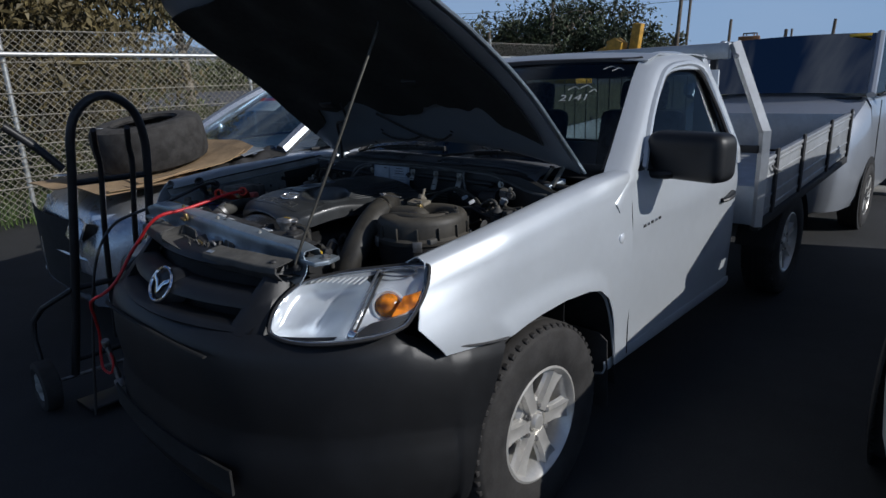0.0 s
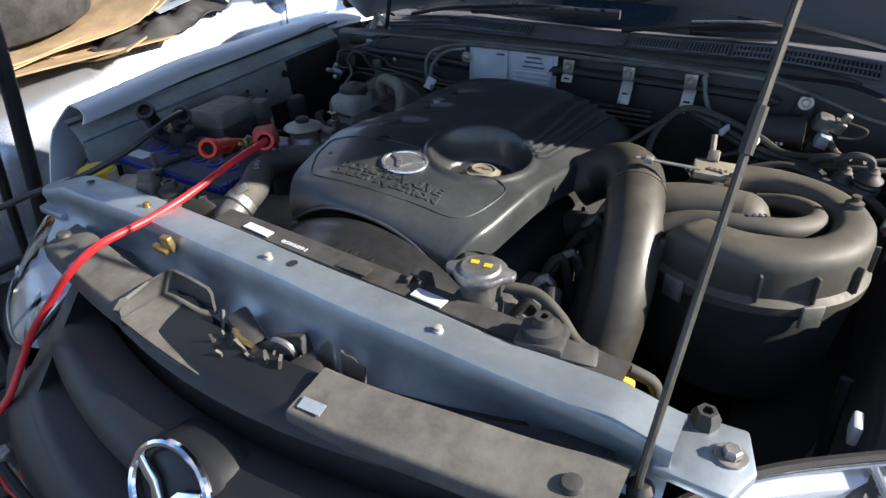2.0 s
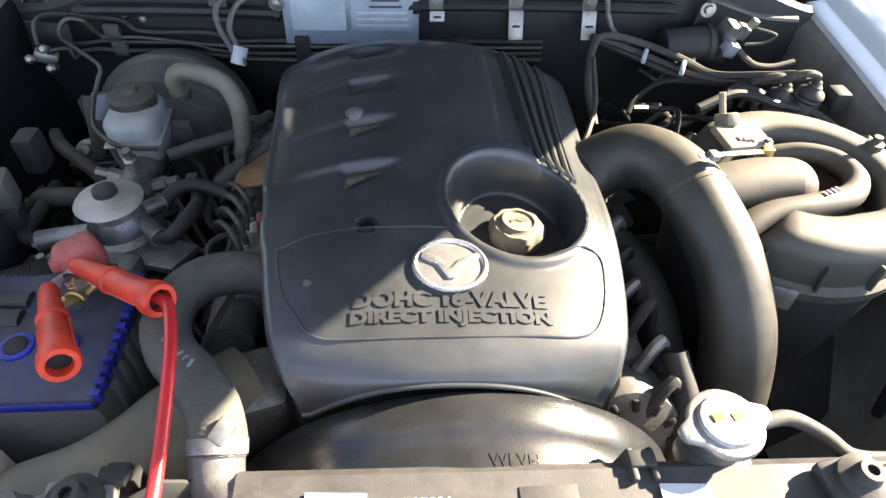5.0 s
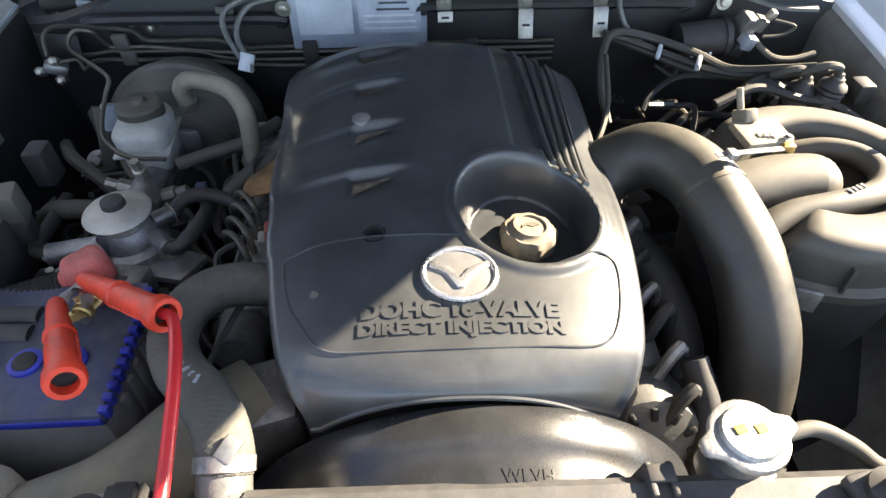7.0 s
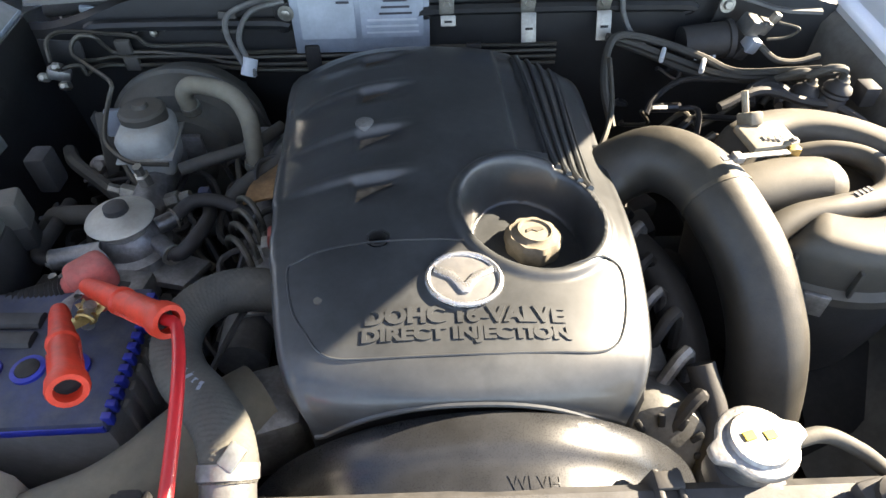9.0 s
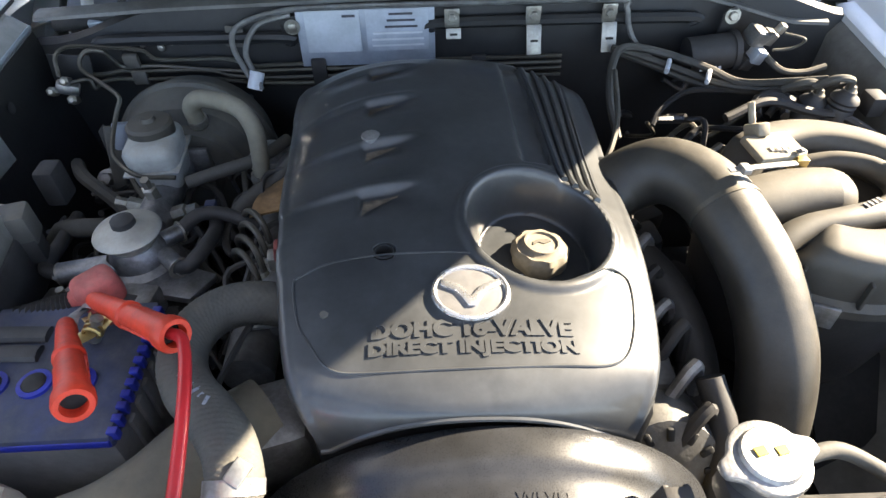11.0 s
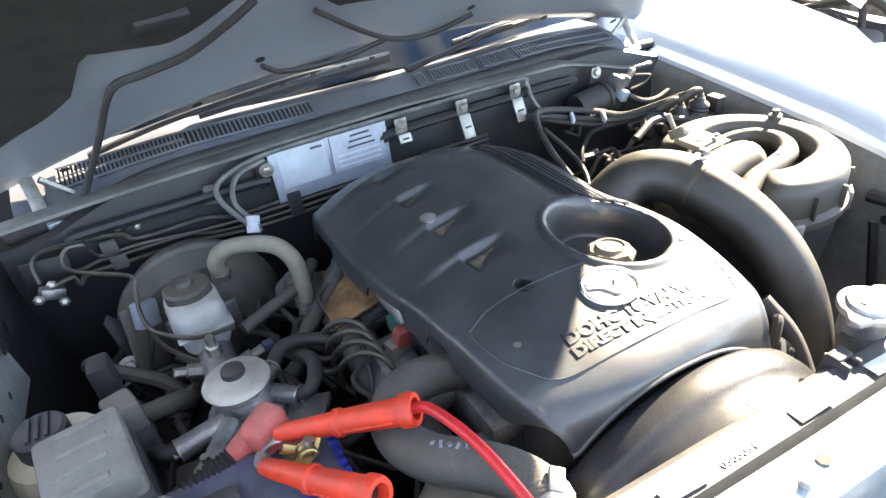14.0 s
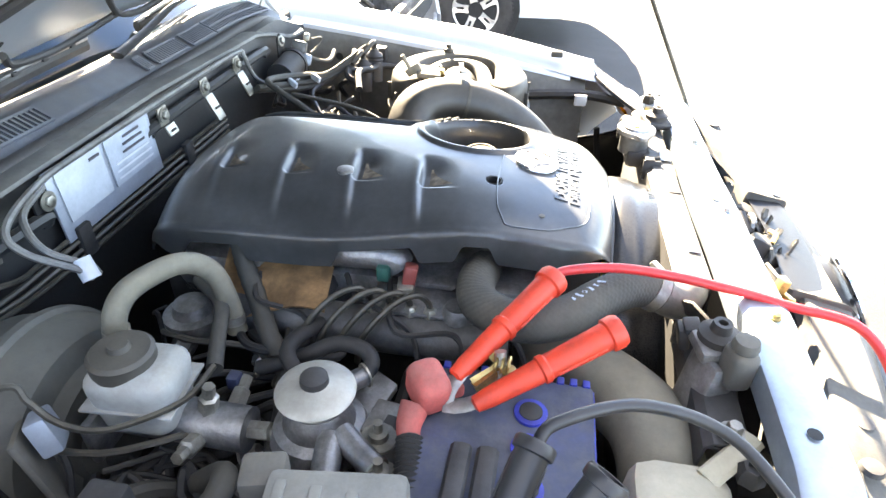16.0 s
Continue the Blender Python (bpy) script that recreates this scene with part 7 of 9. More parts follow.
lathe([(0.041, 0.0), (0.040, 0.010), (0.035, 0.022), (0.026, 0.032), (0.013, 0.038), (0, 0.040)], 20, Matrix.Translation((0.438, 0.713, 1.063)) @ E(0, 90, 0), duct)
part("lid_snorkel", duct, INTAKE, ac, "rounded end of the air duct")
part("lid_scroll", tube([(0.318, 0.612, 1.040), (0.345, 0.630, 1.062), (0.385, 0.646, 1.074), (0.440, 0.654, 1.080), (0.500, 0.672, 1.080), (0.532, 0.712, 1.078), (0.526, 0.757, 1.075), (0.492, 0.782, 1.070), (0.450, 0.790, 1.060)], (0.0195, 0.014), 14, 6), INTAKE, ac, "hose curled round the duct")
for k in range(4):
    part("print_bar", box((0.452 + 0.007 * k, 0.658 + 0.003 * k, 1.0985), (0.004, 0.008, 0.001), 0, E(0, 0, 25)), PRINT, ac)
part("lid_lug", lathe([(0.012, 0), (0.012, 0.010), (0.006, 0.012), (0.006, 0.020), (0, 0.020)], 12, pose(AC[0] + 0.117, AC[1] + 0.045, 1.094)), INTAKE, ac)
for k in range(14):
    a = 2 * math.pi * k / 14
    part("lid_rib", box((AC[0] + 0.156 * math.cos(a), AC[1] + 0.156 * math.sin(a), 1.046), (0.010, 0.004, 0.040), 0.001, E(0, 0, math.degrees(a))), INTAKE, ac)
for k, a in enumerate((-2.0, -0.9, 0.6, 2.4)):
    part("lid_clip", box((AC[0] + 0.164 * math.cos(a), AC[1] + 0.164 * math.sin(a), 1.010), (0.006, 0.030, 0.034), 0.002, E(0, 0, math.degrees(a))), STEEL, ac)
maf = part("airflow_sensor", box((0.385, 0.770, 1.106), (0.070, 0.050, 0.012), 0.003, E(6, 4, 12)), BEIGE, truck, "beige air flow sensor on the snorkel")
part("sensor_plug", box((0.372, 0.800, 1.115), (0.018, 0.034, 0.018), 0.003, E(-35, 0, 8)), BEIGE, maf)
part("plug_lever", tube([(0.368, 0.808, 1.12), (0.364, 0.822, 1.145)], 0.0045, 8, 2), BEIGE, maf)
part("sensor_screw", bolt((0.412, 0.752, 1.112), 0.004, 0.004), STEEL, maf)
part("sensor_foot", box((0.412, 0.748, 1.095), (0.018, 0.016, 0.022), 0.002), BRASS, maf)
for i in range(4):
    part("print_bar", box((0.375 + 0.008 * i, 0.758, 1.1135), (0.005, 0.008, 0.0006), 0, E(6, 4, 12)), PRINT, maf)
# canister filter with valves on the firewall
cf = part("canister", tube([(0.395, 1.112, 1.064), (0.475, 1.112, 1.072)], 0.031, 20, 3), RUBBER, truck, "black canister filter with white print")
part("canister_rim", tube([(0.470, 1.112, 1.0715), (0.480, 1.112, 1.0725)], 0.034, 20, 1), RUBBER, cf)
for i in range(5):
    part("print_bar", box((0.415 + 0.008 * i, 1.0835, 1.053 + 0.0008 * i), (0.005, 0.0008, 0.009), 0, E(-25, 0, 0)), LABEL, cf)
part("canister_bracket", prism([(-0.02, 0), (0.02, 0), (0.015, 0.06), (0, 0.07), (-0.015, 0.06)], 0.004, pose(0.468, 1.138, 1.070, 90, 0, 0), 0.001), SHADED_BAY_PAINT, cf)
part("bracket_bolt", bolt((0.468, 1.134, 1.124), 0.008, 0.008, (0, -1, 0.2)), ZINC, cf)
for q, sz, mt in (((0.505, 1.105, 1.100), (0.030, 0.034, 0.028), NECK_METAL), ((0.512, 1.095, 1.070), (0.024, 0.026, 0.026), LABEL_GREY), ((0.530, 1.110, 1.095), (0.022, 0.024, 0.024), NECK_METAL), ((0.498, 1.10, 1.055), (0.026, 0.024, 0.024), RUBBER), ((0.540, 1.098, 1.115), (0.014, 0.014, 0.018), ZINC)):
    part("vacuum_valve", box(q, sz, 0.004, E(12, 20, 15)), mt, cf)
for pts, r, mt in (
        (((0.235, 0.930, 1.02), (0.228, 0.985, 1.062), (0.245, 1.050, 1.092), (0.275, 1.085, 1.098), (0.340, 1.085, 1.085), (0.410, 1.055, 1.070), (0.459, 1.024, 1.058), (0.520, 0.985, 1.078), (0.560, 0.960, 1.094)), 0.0068, HOSE),
        (((0.255, 1.10, 1.090), (0.310, 1.09, 1.076), (0.370, 1.065, 1.062), (0.440, 1.03, 1.050), (0.510, 0.995, 1.062), (0.580, 0.960, 1.092)), 0.0065, HOSE),
        (((0.260, 1.11, 1.082), (0.330, 1.085, 1.062), (0.400, 1.05, 1.045), (0.480, 1.02, 1.044), (0.580, 1.0, 1.062), (0.630, 1.01, 1.062)), 0.0065, HOSE),
        (((0.165, 0.795, 1.05), (0.19, 0.83, 1.075), (0.215, 0.90, 1.085), (0.24, 1.02, 1.09)), 0.004, INTAKE),
        (((0.525, 1.09, 1.07), (0.545, 1.06, 1.058), (0.58, 1.055, 1.055), (0.62, 1.06, 1.062)), 0.0055, DUSTY_GREY),
        (((0.545, 1.09, 1.11), (0.575, 1.075, 1.105), (0.565, 1.085, 1.085), (0.535, 1.09, 1.08)), 0.0025, DUSTY_GREY),
        (((0.40, 0.93, 1.05), (0.47, 0.95, 1.065), (0.54, 0.94, 1.05), (0.60, 0.93, 1.04), (0.64, 0.88, 1.02), (0.645, 0.84, 0.98)), 0.0075, RUBBER),
        (((0.53, 0.975, 1.045), (0.50, 0.985, 1.058), (0.47, 0.975, 1.05), (0.46, 0.95, 1.04)), 0.009, RUBBER),
        (((0.66, 0.60, 0.97), (0.655, 0.48, 0.985), (0.648, 0.40, 0.99), (0.63, 0.32, 0.985)), 0.013, RUBBER)):
    part("vacuum_line", tube(pts, r, 8, 6), mt, truck)
for x in (0.345, 0.405):
    part("line_clip", box((x, 1.062 + (0.345 - x) * 0.5, 1.072 - (x - 0.345) * 0.1), (0.008, 0.026, 0.014), 0.003, E(20, 0, -25)), LABEL, truck)
for x, y, z in ((0.556, 0.966, 1.040), (0.592, 0.948, 1.055)):
    sv = part("solenoid_valve", lathe([(0.0, 0.026), (0.010, 0.026), (0.013, 0.020), (0.020, 0.016), (0.0225, 0.010), (0.0205, 0.006), (0.0225, 0.002), (0.0205, -0.002), (0.0225, -0.006), (0.0215, -0.05), (0, -0.05)], 22, pose(x, y, z, 0, 8, 0)), DUSTY_PLASTIC, truck, "black ribbed vacuum solenoid valve")
    part("valve_cap", lathe([(0, 0.034), (0.006, 0.034), (0.008, 0.028), (0.011, 0.026)], 14, pose(x, y, z, 0, 8, 0)), DUSTY_GREY, sv)
    part("valve_hose", tube([(x, y, z + 0.030), (x - 0.006, y - 0.004, z + 0.046), (x - 0.030, y - 0.002, z + 0.048), (x - 0.052, y + 0.010, z + 0.030)], 0.006, 8, 5), HOSE, sv)
part("relay", box((0.640, 0.945, 1.058), (0.026, 0.034, 0.034), 0.004), RUBBER, truck)
part("apron_bolt", bolt((0.630, 0.83, 1.045), 0.010, 0.01, (-1, 0, 0.2)), STEEL, truck)
part("white_clip", box((0.622, 0.43, 0.985), (0.010, 0.030, 0.028), 0.003), LABEL, truck)
for y0, z0, y1, z1 in ((0.52, 0.78, 0.56, 0.95), (0.36, 0.80, 0.38, 0.92)):
    part("apron_swage", tube([(0.618, y0, z0), (0.616, y1, z1)], 0.008, 6, 3), SHADED_BAY_PAINT, truck)
alt = part("alternator", lathe([(0.0, 0.05), (0.030, 0.05), (0.062, 0.042), (0.070, 0.02), (0.070, -0.04), (0.05, -0.06)], 28, pose(0.178, 0.462, 0.905, 62, 0, 0)), NECK_METAL, truck, "grimy alternator with slotted end frame")
for k in range(12):
    a = 2 * math.pi * k / 12
    p0 = pose(0.178, 0.462, 0.905, 62, 0, 0) @ Vector((0.048 * math.cos(a), 0.048 * math.sin(a), 0.047))
    part("alternator_slot", box(p0, (0.016, 0.008, 0.006), 0.002, E(62, 0, 0) @ E(0, 0, math.degrees(a))), DARK_RECESS, alt)
part("alternator_bracket", box((0.186, 0.535, 0.95), (0.05, 0.06, 0.04), 0.01), NECK_METAL, truck)
part("lower_hose", tube([(0.235, 0.50, 0.99), (0.245, 0.45, 0.95), (0.23, 0.40, 0.90)], 0.016, 10, 5), RUBBER, truck)
# Floor added to close the bay; near-black colour stands for deep shade.
part("dark_bay_floor", box((0, 0.72, 0.52), (1.30, 0.95, 0.03), 0.01), DARK_RECESS, truck)
for k in range(8):
    y = 0.44 + 0.05 * k
    part("engine_side_pipe", tube([(0.19, y, 0.95), (0.22, y + 0.02, 0.99 + 0.01 * (k % 3)), (0.24, y + 0.03, 0.93)], 0.008, 8, 4), STEEL if k % 2 else RUBBER, truck)

# battery, fuse box, power steering tank, washer tank
PLUG_Y = 0.498
bat = part("battery", box((-0.558, 0.520, 0.940), (0.326, 0.172, 0.19), 0.006), BATTERY_CASE, truck, "grimy blue-topped car battery")
part("battery_lid", box((-0.558, 0.520, 1.030), (0.330, 0.176, 0.022), 0.005), BLUE_BATTERY, bat, "grimy blue battery lid")
for k in range(12):
    part("lid_notch", box((-0.392, 0.440 + 0.014 * k, 1.036), (0.010, 0.008, 0.014), 0.001), BLUE_CLEAN, bat)
part("lid_edge", box((-0.558, 0.4325, 1.030), (0.326, 0.004, 0.010), 0.001), BLUE_CLEAN, bat)
for k in range(5):
    part("case_rib", box((-0.393 + 0.001, 0.47 + 0.022 * k, 0.98), (0.006, 0.012, 0.07), 0.002), BATTERY_CASE, bat)
for k in range(6):
    part("cell_plug", lathe([(0.012, 0), (0.012, 0.006), (0.009, 0.008), (0, 0.008)], 18, pose(-0.672 + 0.0455 * k, PLUG_Y, 1.040)), RUBBER, bat)
for k in range(6):
    part("plug_ring", lathe([(0.0175, 0), (0.0175, 0.004), (0.0125, 0.005), (0.0122, 0)], 20, pose(-0.672 + 0.0455 * k, PLUG_Y, 1.0405)), BLUE_CLEAN, bat)
for (xa, ya), (xb, yb) in (((-0.700, 0.566), (-0.500, 0.562)), ((-0.690, 0.540), (-0.500, 0.536))):
    part("lid_rail", tube([(xa, ya, 1.042), ((xa + xb) / 2, (ya + yb) / 2, 1.047), (xb, yb, 1.044)], 0.011, 8, 4, flat=0.6), DUSTY_PLASTIC, bat, "dark dusty rail across the battery lid")
part("battery_label", box((-0.668, 0.455, 1.042), (0.055, 0.03, 0.001)), LABEL, bat)
hold = part("battery_hold_down", tube([(-0.572, 0.418, 1.030), (-0.570, 0.440, 1.046), (-0.562, 0.475, 1.048), (-0.545, 0.540, 1.046)], 0.007, 8, 4, flat=0.5), DUSTY_PLASTIC, truck, "black battery hold-down bar")
part("hold_down_nut", lathe([(0.012, 0), (0.012, 0.008), (0.005, 0.010), (0.005, 0.04), (0, 0.04)], 6, pose(-0.571, 0.424, 1.034)), ZINC, hold)
part("hold_down_hook", tube([(-0.571, 0.424, 0.90), (-0.571, 0.424, 1.05), (-0.569, 0.424, 1.066)], 0.005, 8, 4), STEEL, hold)
for x, y in ((-0.525, 0.640), (-0.480, 0.652)):
    part("bracket_stud", lathe([(0.020, 0), (0.020, 0.004), (0.011, 0.005), (0.011, 0.014), (0.005, 0.015), (0.005, 0.028), (0, 0.028)], 12, pose(x, y, 1.006)), ZINC, truck)
part("filter_bracket", box((-0.505, 0.645, 1.000), (0.12, 0.035, 0.012), 0.003, E(0, 0, -10)), DUSTY_PLASTIC, truck)
part("filter_bracket", box((-0.450, 0.648, 0.985), (0.05, 0.05, 0.04), 0.004, E(0, 0, -10)), STEEL, truck)
part("relay", box((-0.591, 0.720, 1.070), (0.036, 0.040, 0.048), 0.006, E(0, 0, 15)), DUSTY_GREY, truck, "dusty grey relay box")
part("relay_socket", box((-0.588, 0.716, 1.038), (0.028, 0.032, 0.04), 0.004, E(0, 0, 15)), RUBBER, truck)
fuse = part("fuse_box", box((-0.628, 0.648, 1.080), (0.090, 0.118, 0.040), 0.008, E(0, 0, 8)), FUSE_LID, truck, "dusty pale fuse box with ribbed lid")
for k in range(4):
    part("lid_tab", box((-0.628, 0.604 + 0.03 * k, 1.100), (0.050, 0.010, 0.004), 0.002, E(0, 0, 8)), FUSE_LID, fuse)
part("fuse_box_base", box((-0.626, 0.648, 1.02), (0.092, 0.122, 0.09), 0.006, E(0, 0, 8)), DUSTY_PLASTIC, fuse)
ps = part("steering_fluid_tank", lathe([(0, 1.045), (0.035, 1.045), (0.052, 1.038), (0.058, 1.020), (0.058, 0.96), (0.045, 0.93), (0, 0.93)], 32, Matrix.Translation((-0.676, 0.750, 0.004))), CREAM, truck, "dusty cream power steering fluid tank")
part("tank_cap", lathe([(0.028, 1.044), (0.030, 1.050), (0.030, 1.072), (0.026, 1.076), (0, 1.076)], 24, Matrix.Translation((-0.680, 0.746, 0.004))), DUSTY_PLASTIC, ps, "black ribbed cap")
for k in range(3):
    part("cap_rib", box((-0.690 + 0.010 * k, 0.746, 1.082), (0.005, 0.040, 0.003), 0.001), DUSTY_PLASTIC, ps)
part("tank_hose", tube([(-0.62, 0.80, 0.97), (-0.60, 0.80, 0.99), (-0.57, 0.79, 1.0), (-0.54, 0.80, 0.99), (-0.53, 0.84, 0.95)], 0.014, 10, 6), HOSE, truck)
wt = part("washer_tank", box((-0.545, 0.352, 0.985), (0.16, 0.105, 0.12), 0.03), CREAM, truck, "translucent cream washer fluid tank")
part("tank_neck", lathe([(0.030, 0), (0.030, 0.03), (0.026, 0.032)], 20, pose(-0.605, 0.333, 1.036)), CREAM, wt)
part("yellow_cap", lathe([(0.031, 0), (0.032, 0.004), (0.031, 0.015), (0.026, 0.019), (0, 0.020)], 26, pose(-0.607, 0.329, 1.055)), YELLOW, wt, "yellow filler cap")
part("tank_strap", tube([(-0.49, 0.33, 1.04), (-0.465, 0.30, 1.055), (-0.45, 0.285, 1.06)], 0.012, 8, 4, flat=0.5), CREAM, wt)
for q, s3 in (((-0.690, 0.545, 1.062), (0.06, 0.055, 0.035)), ((-0.64, 0.545, 1.05), (0.045, 0.05, 0.05))):
    part("black_cover", box(q, s3, 0.010, E(5, 0, 12)), RUBBER, truck)
part("apron_relay", box((-0.62, 0.86, 1.03), (0.03, 0.04, 0.06), 0.006), RUBBER, truck)

# battery leads: red terminal cover with a ribbed sleeve
term = part("terminal_cover", box((-0.452, 0.605, 1.068), (0.048, 0.038, 0.045), 0.012, E(0, -8, 35), None, 3), FADED_RED, truck, "faded red rubber terminal cover")
part("terminal_tab", box((-0.436, 0.582, 1.052), (0.018, 0.022, 0.016), 0.003, E(0, 0, 35)), FADED_RED, term)
part("terminal_boot", tube([(-0.468, 0.615, 1.055), (-0.485, 0.618, 1.045), (-0.50, 0.615, 1.035)], (0.016, 0.011), 12, 3), FADED_RED, term)
part("ribbed_sleeve", tube([(-0.495, 0.615, 1.038), (-0.54, 0.607, 1.030), (-0.60, 0.595, 1.02), (-0.65, 0.585, 1.0)], 0.013, 12, 16, ribs=0.0016), RUBBER, truck, "black corrugated cable sleeve")

# ---- jump leads ----
leads = thing("jump_lead", "red and black jump leads with insulated clamps, clipped to the battery", "jump lead", (-0.40, 0.53, 1.08))


def clamp_tool(name, pivot, a0, a1, b0, b1, jaw, mat, label):
    """A sprung clamp: two moulded grips from a0 to a1 and b0 to b1, riveted at the pivot, biting at jaw."""
    p, j = Vector(pivot), Vector(jaw)
    c = group_part(name, leads, label)
    for q, t in ((Vector(a0), Vector(a1)), (Vector(b0), Vector(b1))):
        d = (t - q).normalized()
        n = (t - q).length
        grip = lathe([(0.004, 0.0), (0.0085, 0.002), (0.0105, 0.10 * n), (0.0120, 0.32 * n), (0.0128, 0.44 * n), (0.0150, 0.45 * n), (0.0152, 0.485 * n), (0.0132, 0.50 * n), (0.0142, 0.70 * n), (0.0150, 0.90 * n), (0.0178, 0.91 * n), (0.0182, 0.975 * n), (0.0165, n), (0.0115, n), (0.0115, n - 0.014)], 20, Matrix.Translation(q) @ aim((0, 0, 0), d))
        for k in range(5):
            f = 0.56 + 0.065 * k
            for s in (-1, 1):
                box(q + d * (f * n) + d.cross(Vector((0, 0, 1))).normalized() * s * 0.0142, (0.003, 0.003, 0.012), 0.001, aim((0, 0, 0), d), grip, 1)
        part("handle", grip, mat, c)
        part("handle_bore", lathe([(0.0118, 0), (0.0118, -0.012), (0, -0.012)], 14, Matrix.Translation(t - d * 0.002) @ aim((0, 0, 0), d)), DARK_RECESS, c)
        part("jaw", tube([q + d * 0.030, q.lerp(j, 0.3), j], 0.009, 6, 3, flat=0.35), STEEL, c, "steel clamp jaw")
        part("jaw_cheek", tube([q.lerp(t, 0.30), p, p.lerp(j, 0.5)], 0.0085, 6, 3, flat=0.3), BRASS, c, "brass clamp cheek")
    part("pivot_pin", lathe([(0.0065, -0.016), (0.0065, 0.016), (0, 0.017)], 12, Matrix.Translation(p) @ E(0, 25, 20)), ZINC, c)
    part("spring", tube([p + Vector((0.009 * math.cos(t), 0.006 * t / 6 - 0.01, 0.009 * math.sin(t) + 0.002)) for t in np.linspace(0, 18, 40)], 0.0018, 5, 1), BRASS, c)
    return c


clamp_tool("red_clamp", (-0.424, 0.534, 1.083), (-0.445, 0.580, 1.079), (-0.316, 0.486, 1.125), (-0.469, 0.556, 1.069), (-0.386, 0.418, 1.121), (-0.464, 0.585, 1.058), RED_CLAMP, "red insulated battery clamp")
clamp_tool("black_clamp", (-0.615, 0.508, 1.098), (-0.645, 0.532, 1.075), (-0.552, 0.496, 1.133), (-0.650, 0.500, 1.078), (-0.588, 0.443, 1.152), (-0.662, 0.535, 1.055), BLACK_CABLE, "black insulated battery clamp")
part("red_cable", tube([(-0.326, 0.494, 1.121), (-0.305, 0.474, 1.128), (-0.287, 0.40, 1.128), (-0.278, 0.29, 1.111), (-0.283, 0.22, 1.100), (-0.292, 0.15, 1.092), (-0.318, 0.112, 1.060), (-0.365, 0.090, 1.005), (-0.402, 0.066, 0.955), (-0.420, 0.040, 0.905), (-0.428, 0.005, 0.855), (-0.452, -0.030, 0.818), (-0.490, -0.062, 0.792), (-0.570, -0.050, 0.745), (-0.680, -0.015, 0.660), (-0.760, 0.012, 0.560), (-0.785, 0.010, 0.470), (-0.775, 0.005, 0.405), (-0.735, 0.020, 0.390), (-0.715, 0.030, 0.440), (-0.735, 0.025, 0.505)], 0.0058, 12, 8), RED_CABLE, leads, "thick red cable")
part("black_cable", tube([(-0.560, 0.498, 1.130), (-0.538, 0.482, 1.142), (-0.505, 0.410, 1.142), (-0.505, 0.330, 1.118), (-0.560, 0.270, 1.085), (-0.64, 0.205, 1.055), (-0.72, 0.12, 1.0), (-0.76, 0.05, 0.86), (-0.78, 0.0, 0.6), (-0.80, -0.05, 0.2)], 0.0058, 10, 8), BLACK_CABLE, leads, "thick black cable")

# small hoses, wires and unions that fill the gaps round the engine
loose = random.Random(21)
for k in range(34):
    x0, y0 = loose.uniform(-0.63, -0.30), loose.uniform(0.62, 1.10)
    pts, q = [], Vector((x0, y0, loose.uniform(0.88, 0.985)))
    for _ in range(4):
        pts.append(q.copy())
        q += Vector((loose.uniform(-0.06, 0.06), loose.uniform(-0.07, 0.07), loose.uniform(-0.035, 0.03)))
        q.x, q.z = min(max(q.x, -0.64), -0.27), min(q.z, 0.99)
    part("loom_wire", tube(pts, loose.choice((0.0035, 0.0045, 0.006, 0.008)), 7, 5), loose.choice((RUBBER, RUBBER, BLACK_CABLE, BRAKE_LINE, HOSE)), truck)
for k in range(16):
    x0, y0 = loose.uniform(0.19, 0.62), loose.uniform(0.93, 1.12)
    pts, q = [], Vector((x0, y0, loose.uniform(0.93, 1.03)))
    for _ in range(4):
        pts.append(q.copy())
        q += Vector((loose.uniform(-0.07, 0.07), loose.uniform(-0.04, 0.04), loose.uniform(-0.04, 0.03)))
        q.x, q.y, q.z = min(max(q.x, 0.18), 0.64), min(q.y, 1.135), min(q.z, 1.04)
    part("loom_wire", tube(pts, loose.choice((0.0035, 0.005, 0.007)), 7, 5), loose.choice((RUBBER, BLACK_CABLE, BRAKE_LINE)), truck)
for k in range(14):
    q = (loose.uniform(-0.62, -0.30), loose.uniform(0.64, 1.06), loose.uniform(0.90, 0.96))
    part("small_union", bolt(q, loose.uniform(0.008, 0.014), loose.uniform(0.015, 0.03), (loose.uniform(-1, 1), loose.uniform(-1, 1), 0.8)), loose.choice((STEEL, ALU, RUBBER)), truck)
for k in range(9):
    q = (loose.uniform(0.19, 0.30), loose.uniform(0.46, 1.0), loose.uniform(0.86, 0.96))
    part("engine_side_piece", box(q, (loose.uniform(0.04, 0.08), loose.uniform(0.04, 0.09), loose.uniform(0.03, 0.07)), 0.01, E(loose.uniform(-20, 20), loose.uniform(-20, 20), loose.uniform(-40, 40))), loose.choice((DARK_RECESS, STEEL, RUBBER)), truck)

# thin looms and vacuum lines between the brake servo, the filter and the battery
loom_rng = random.Random(41)
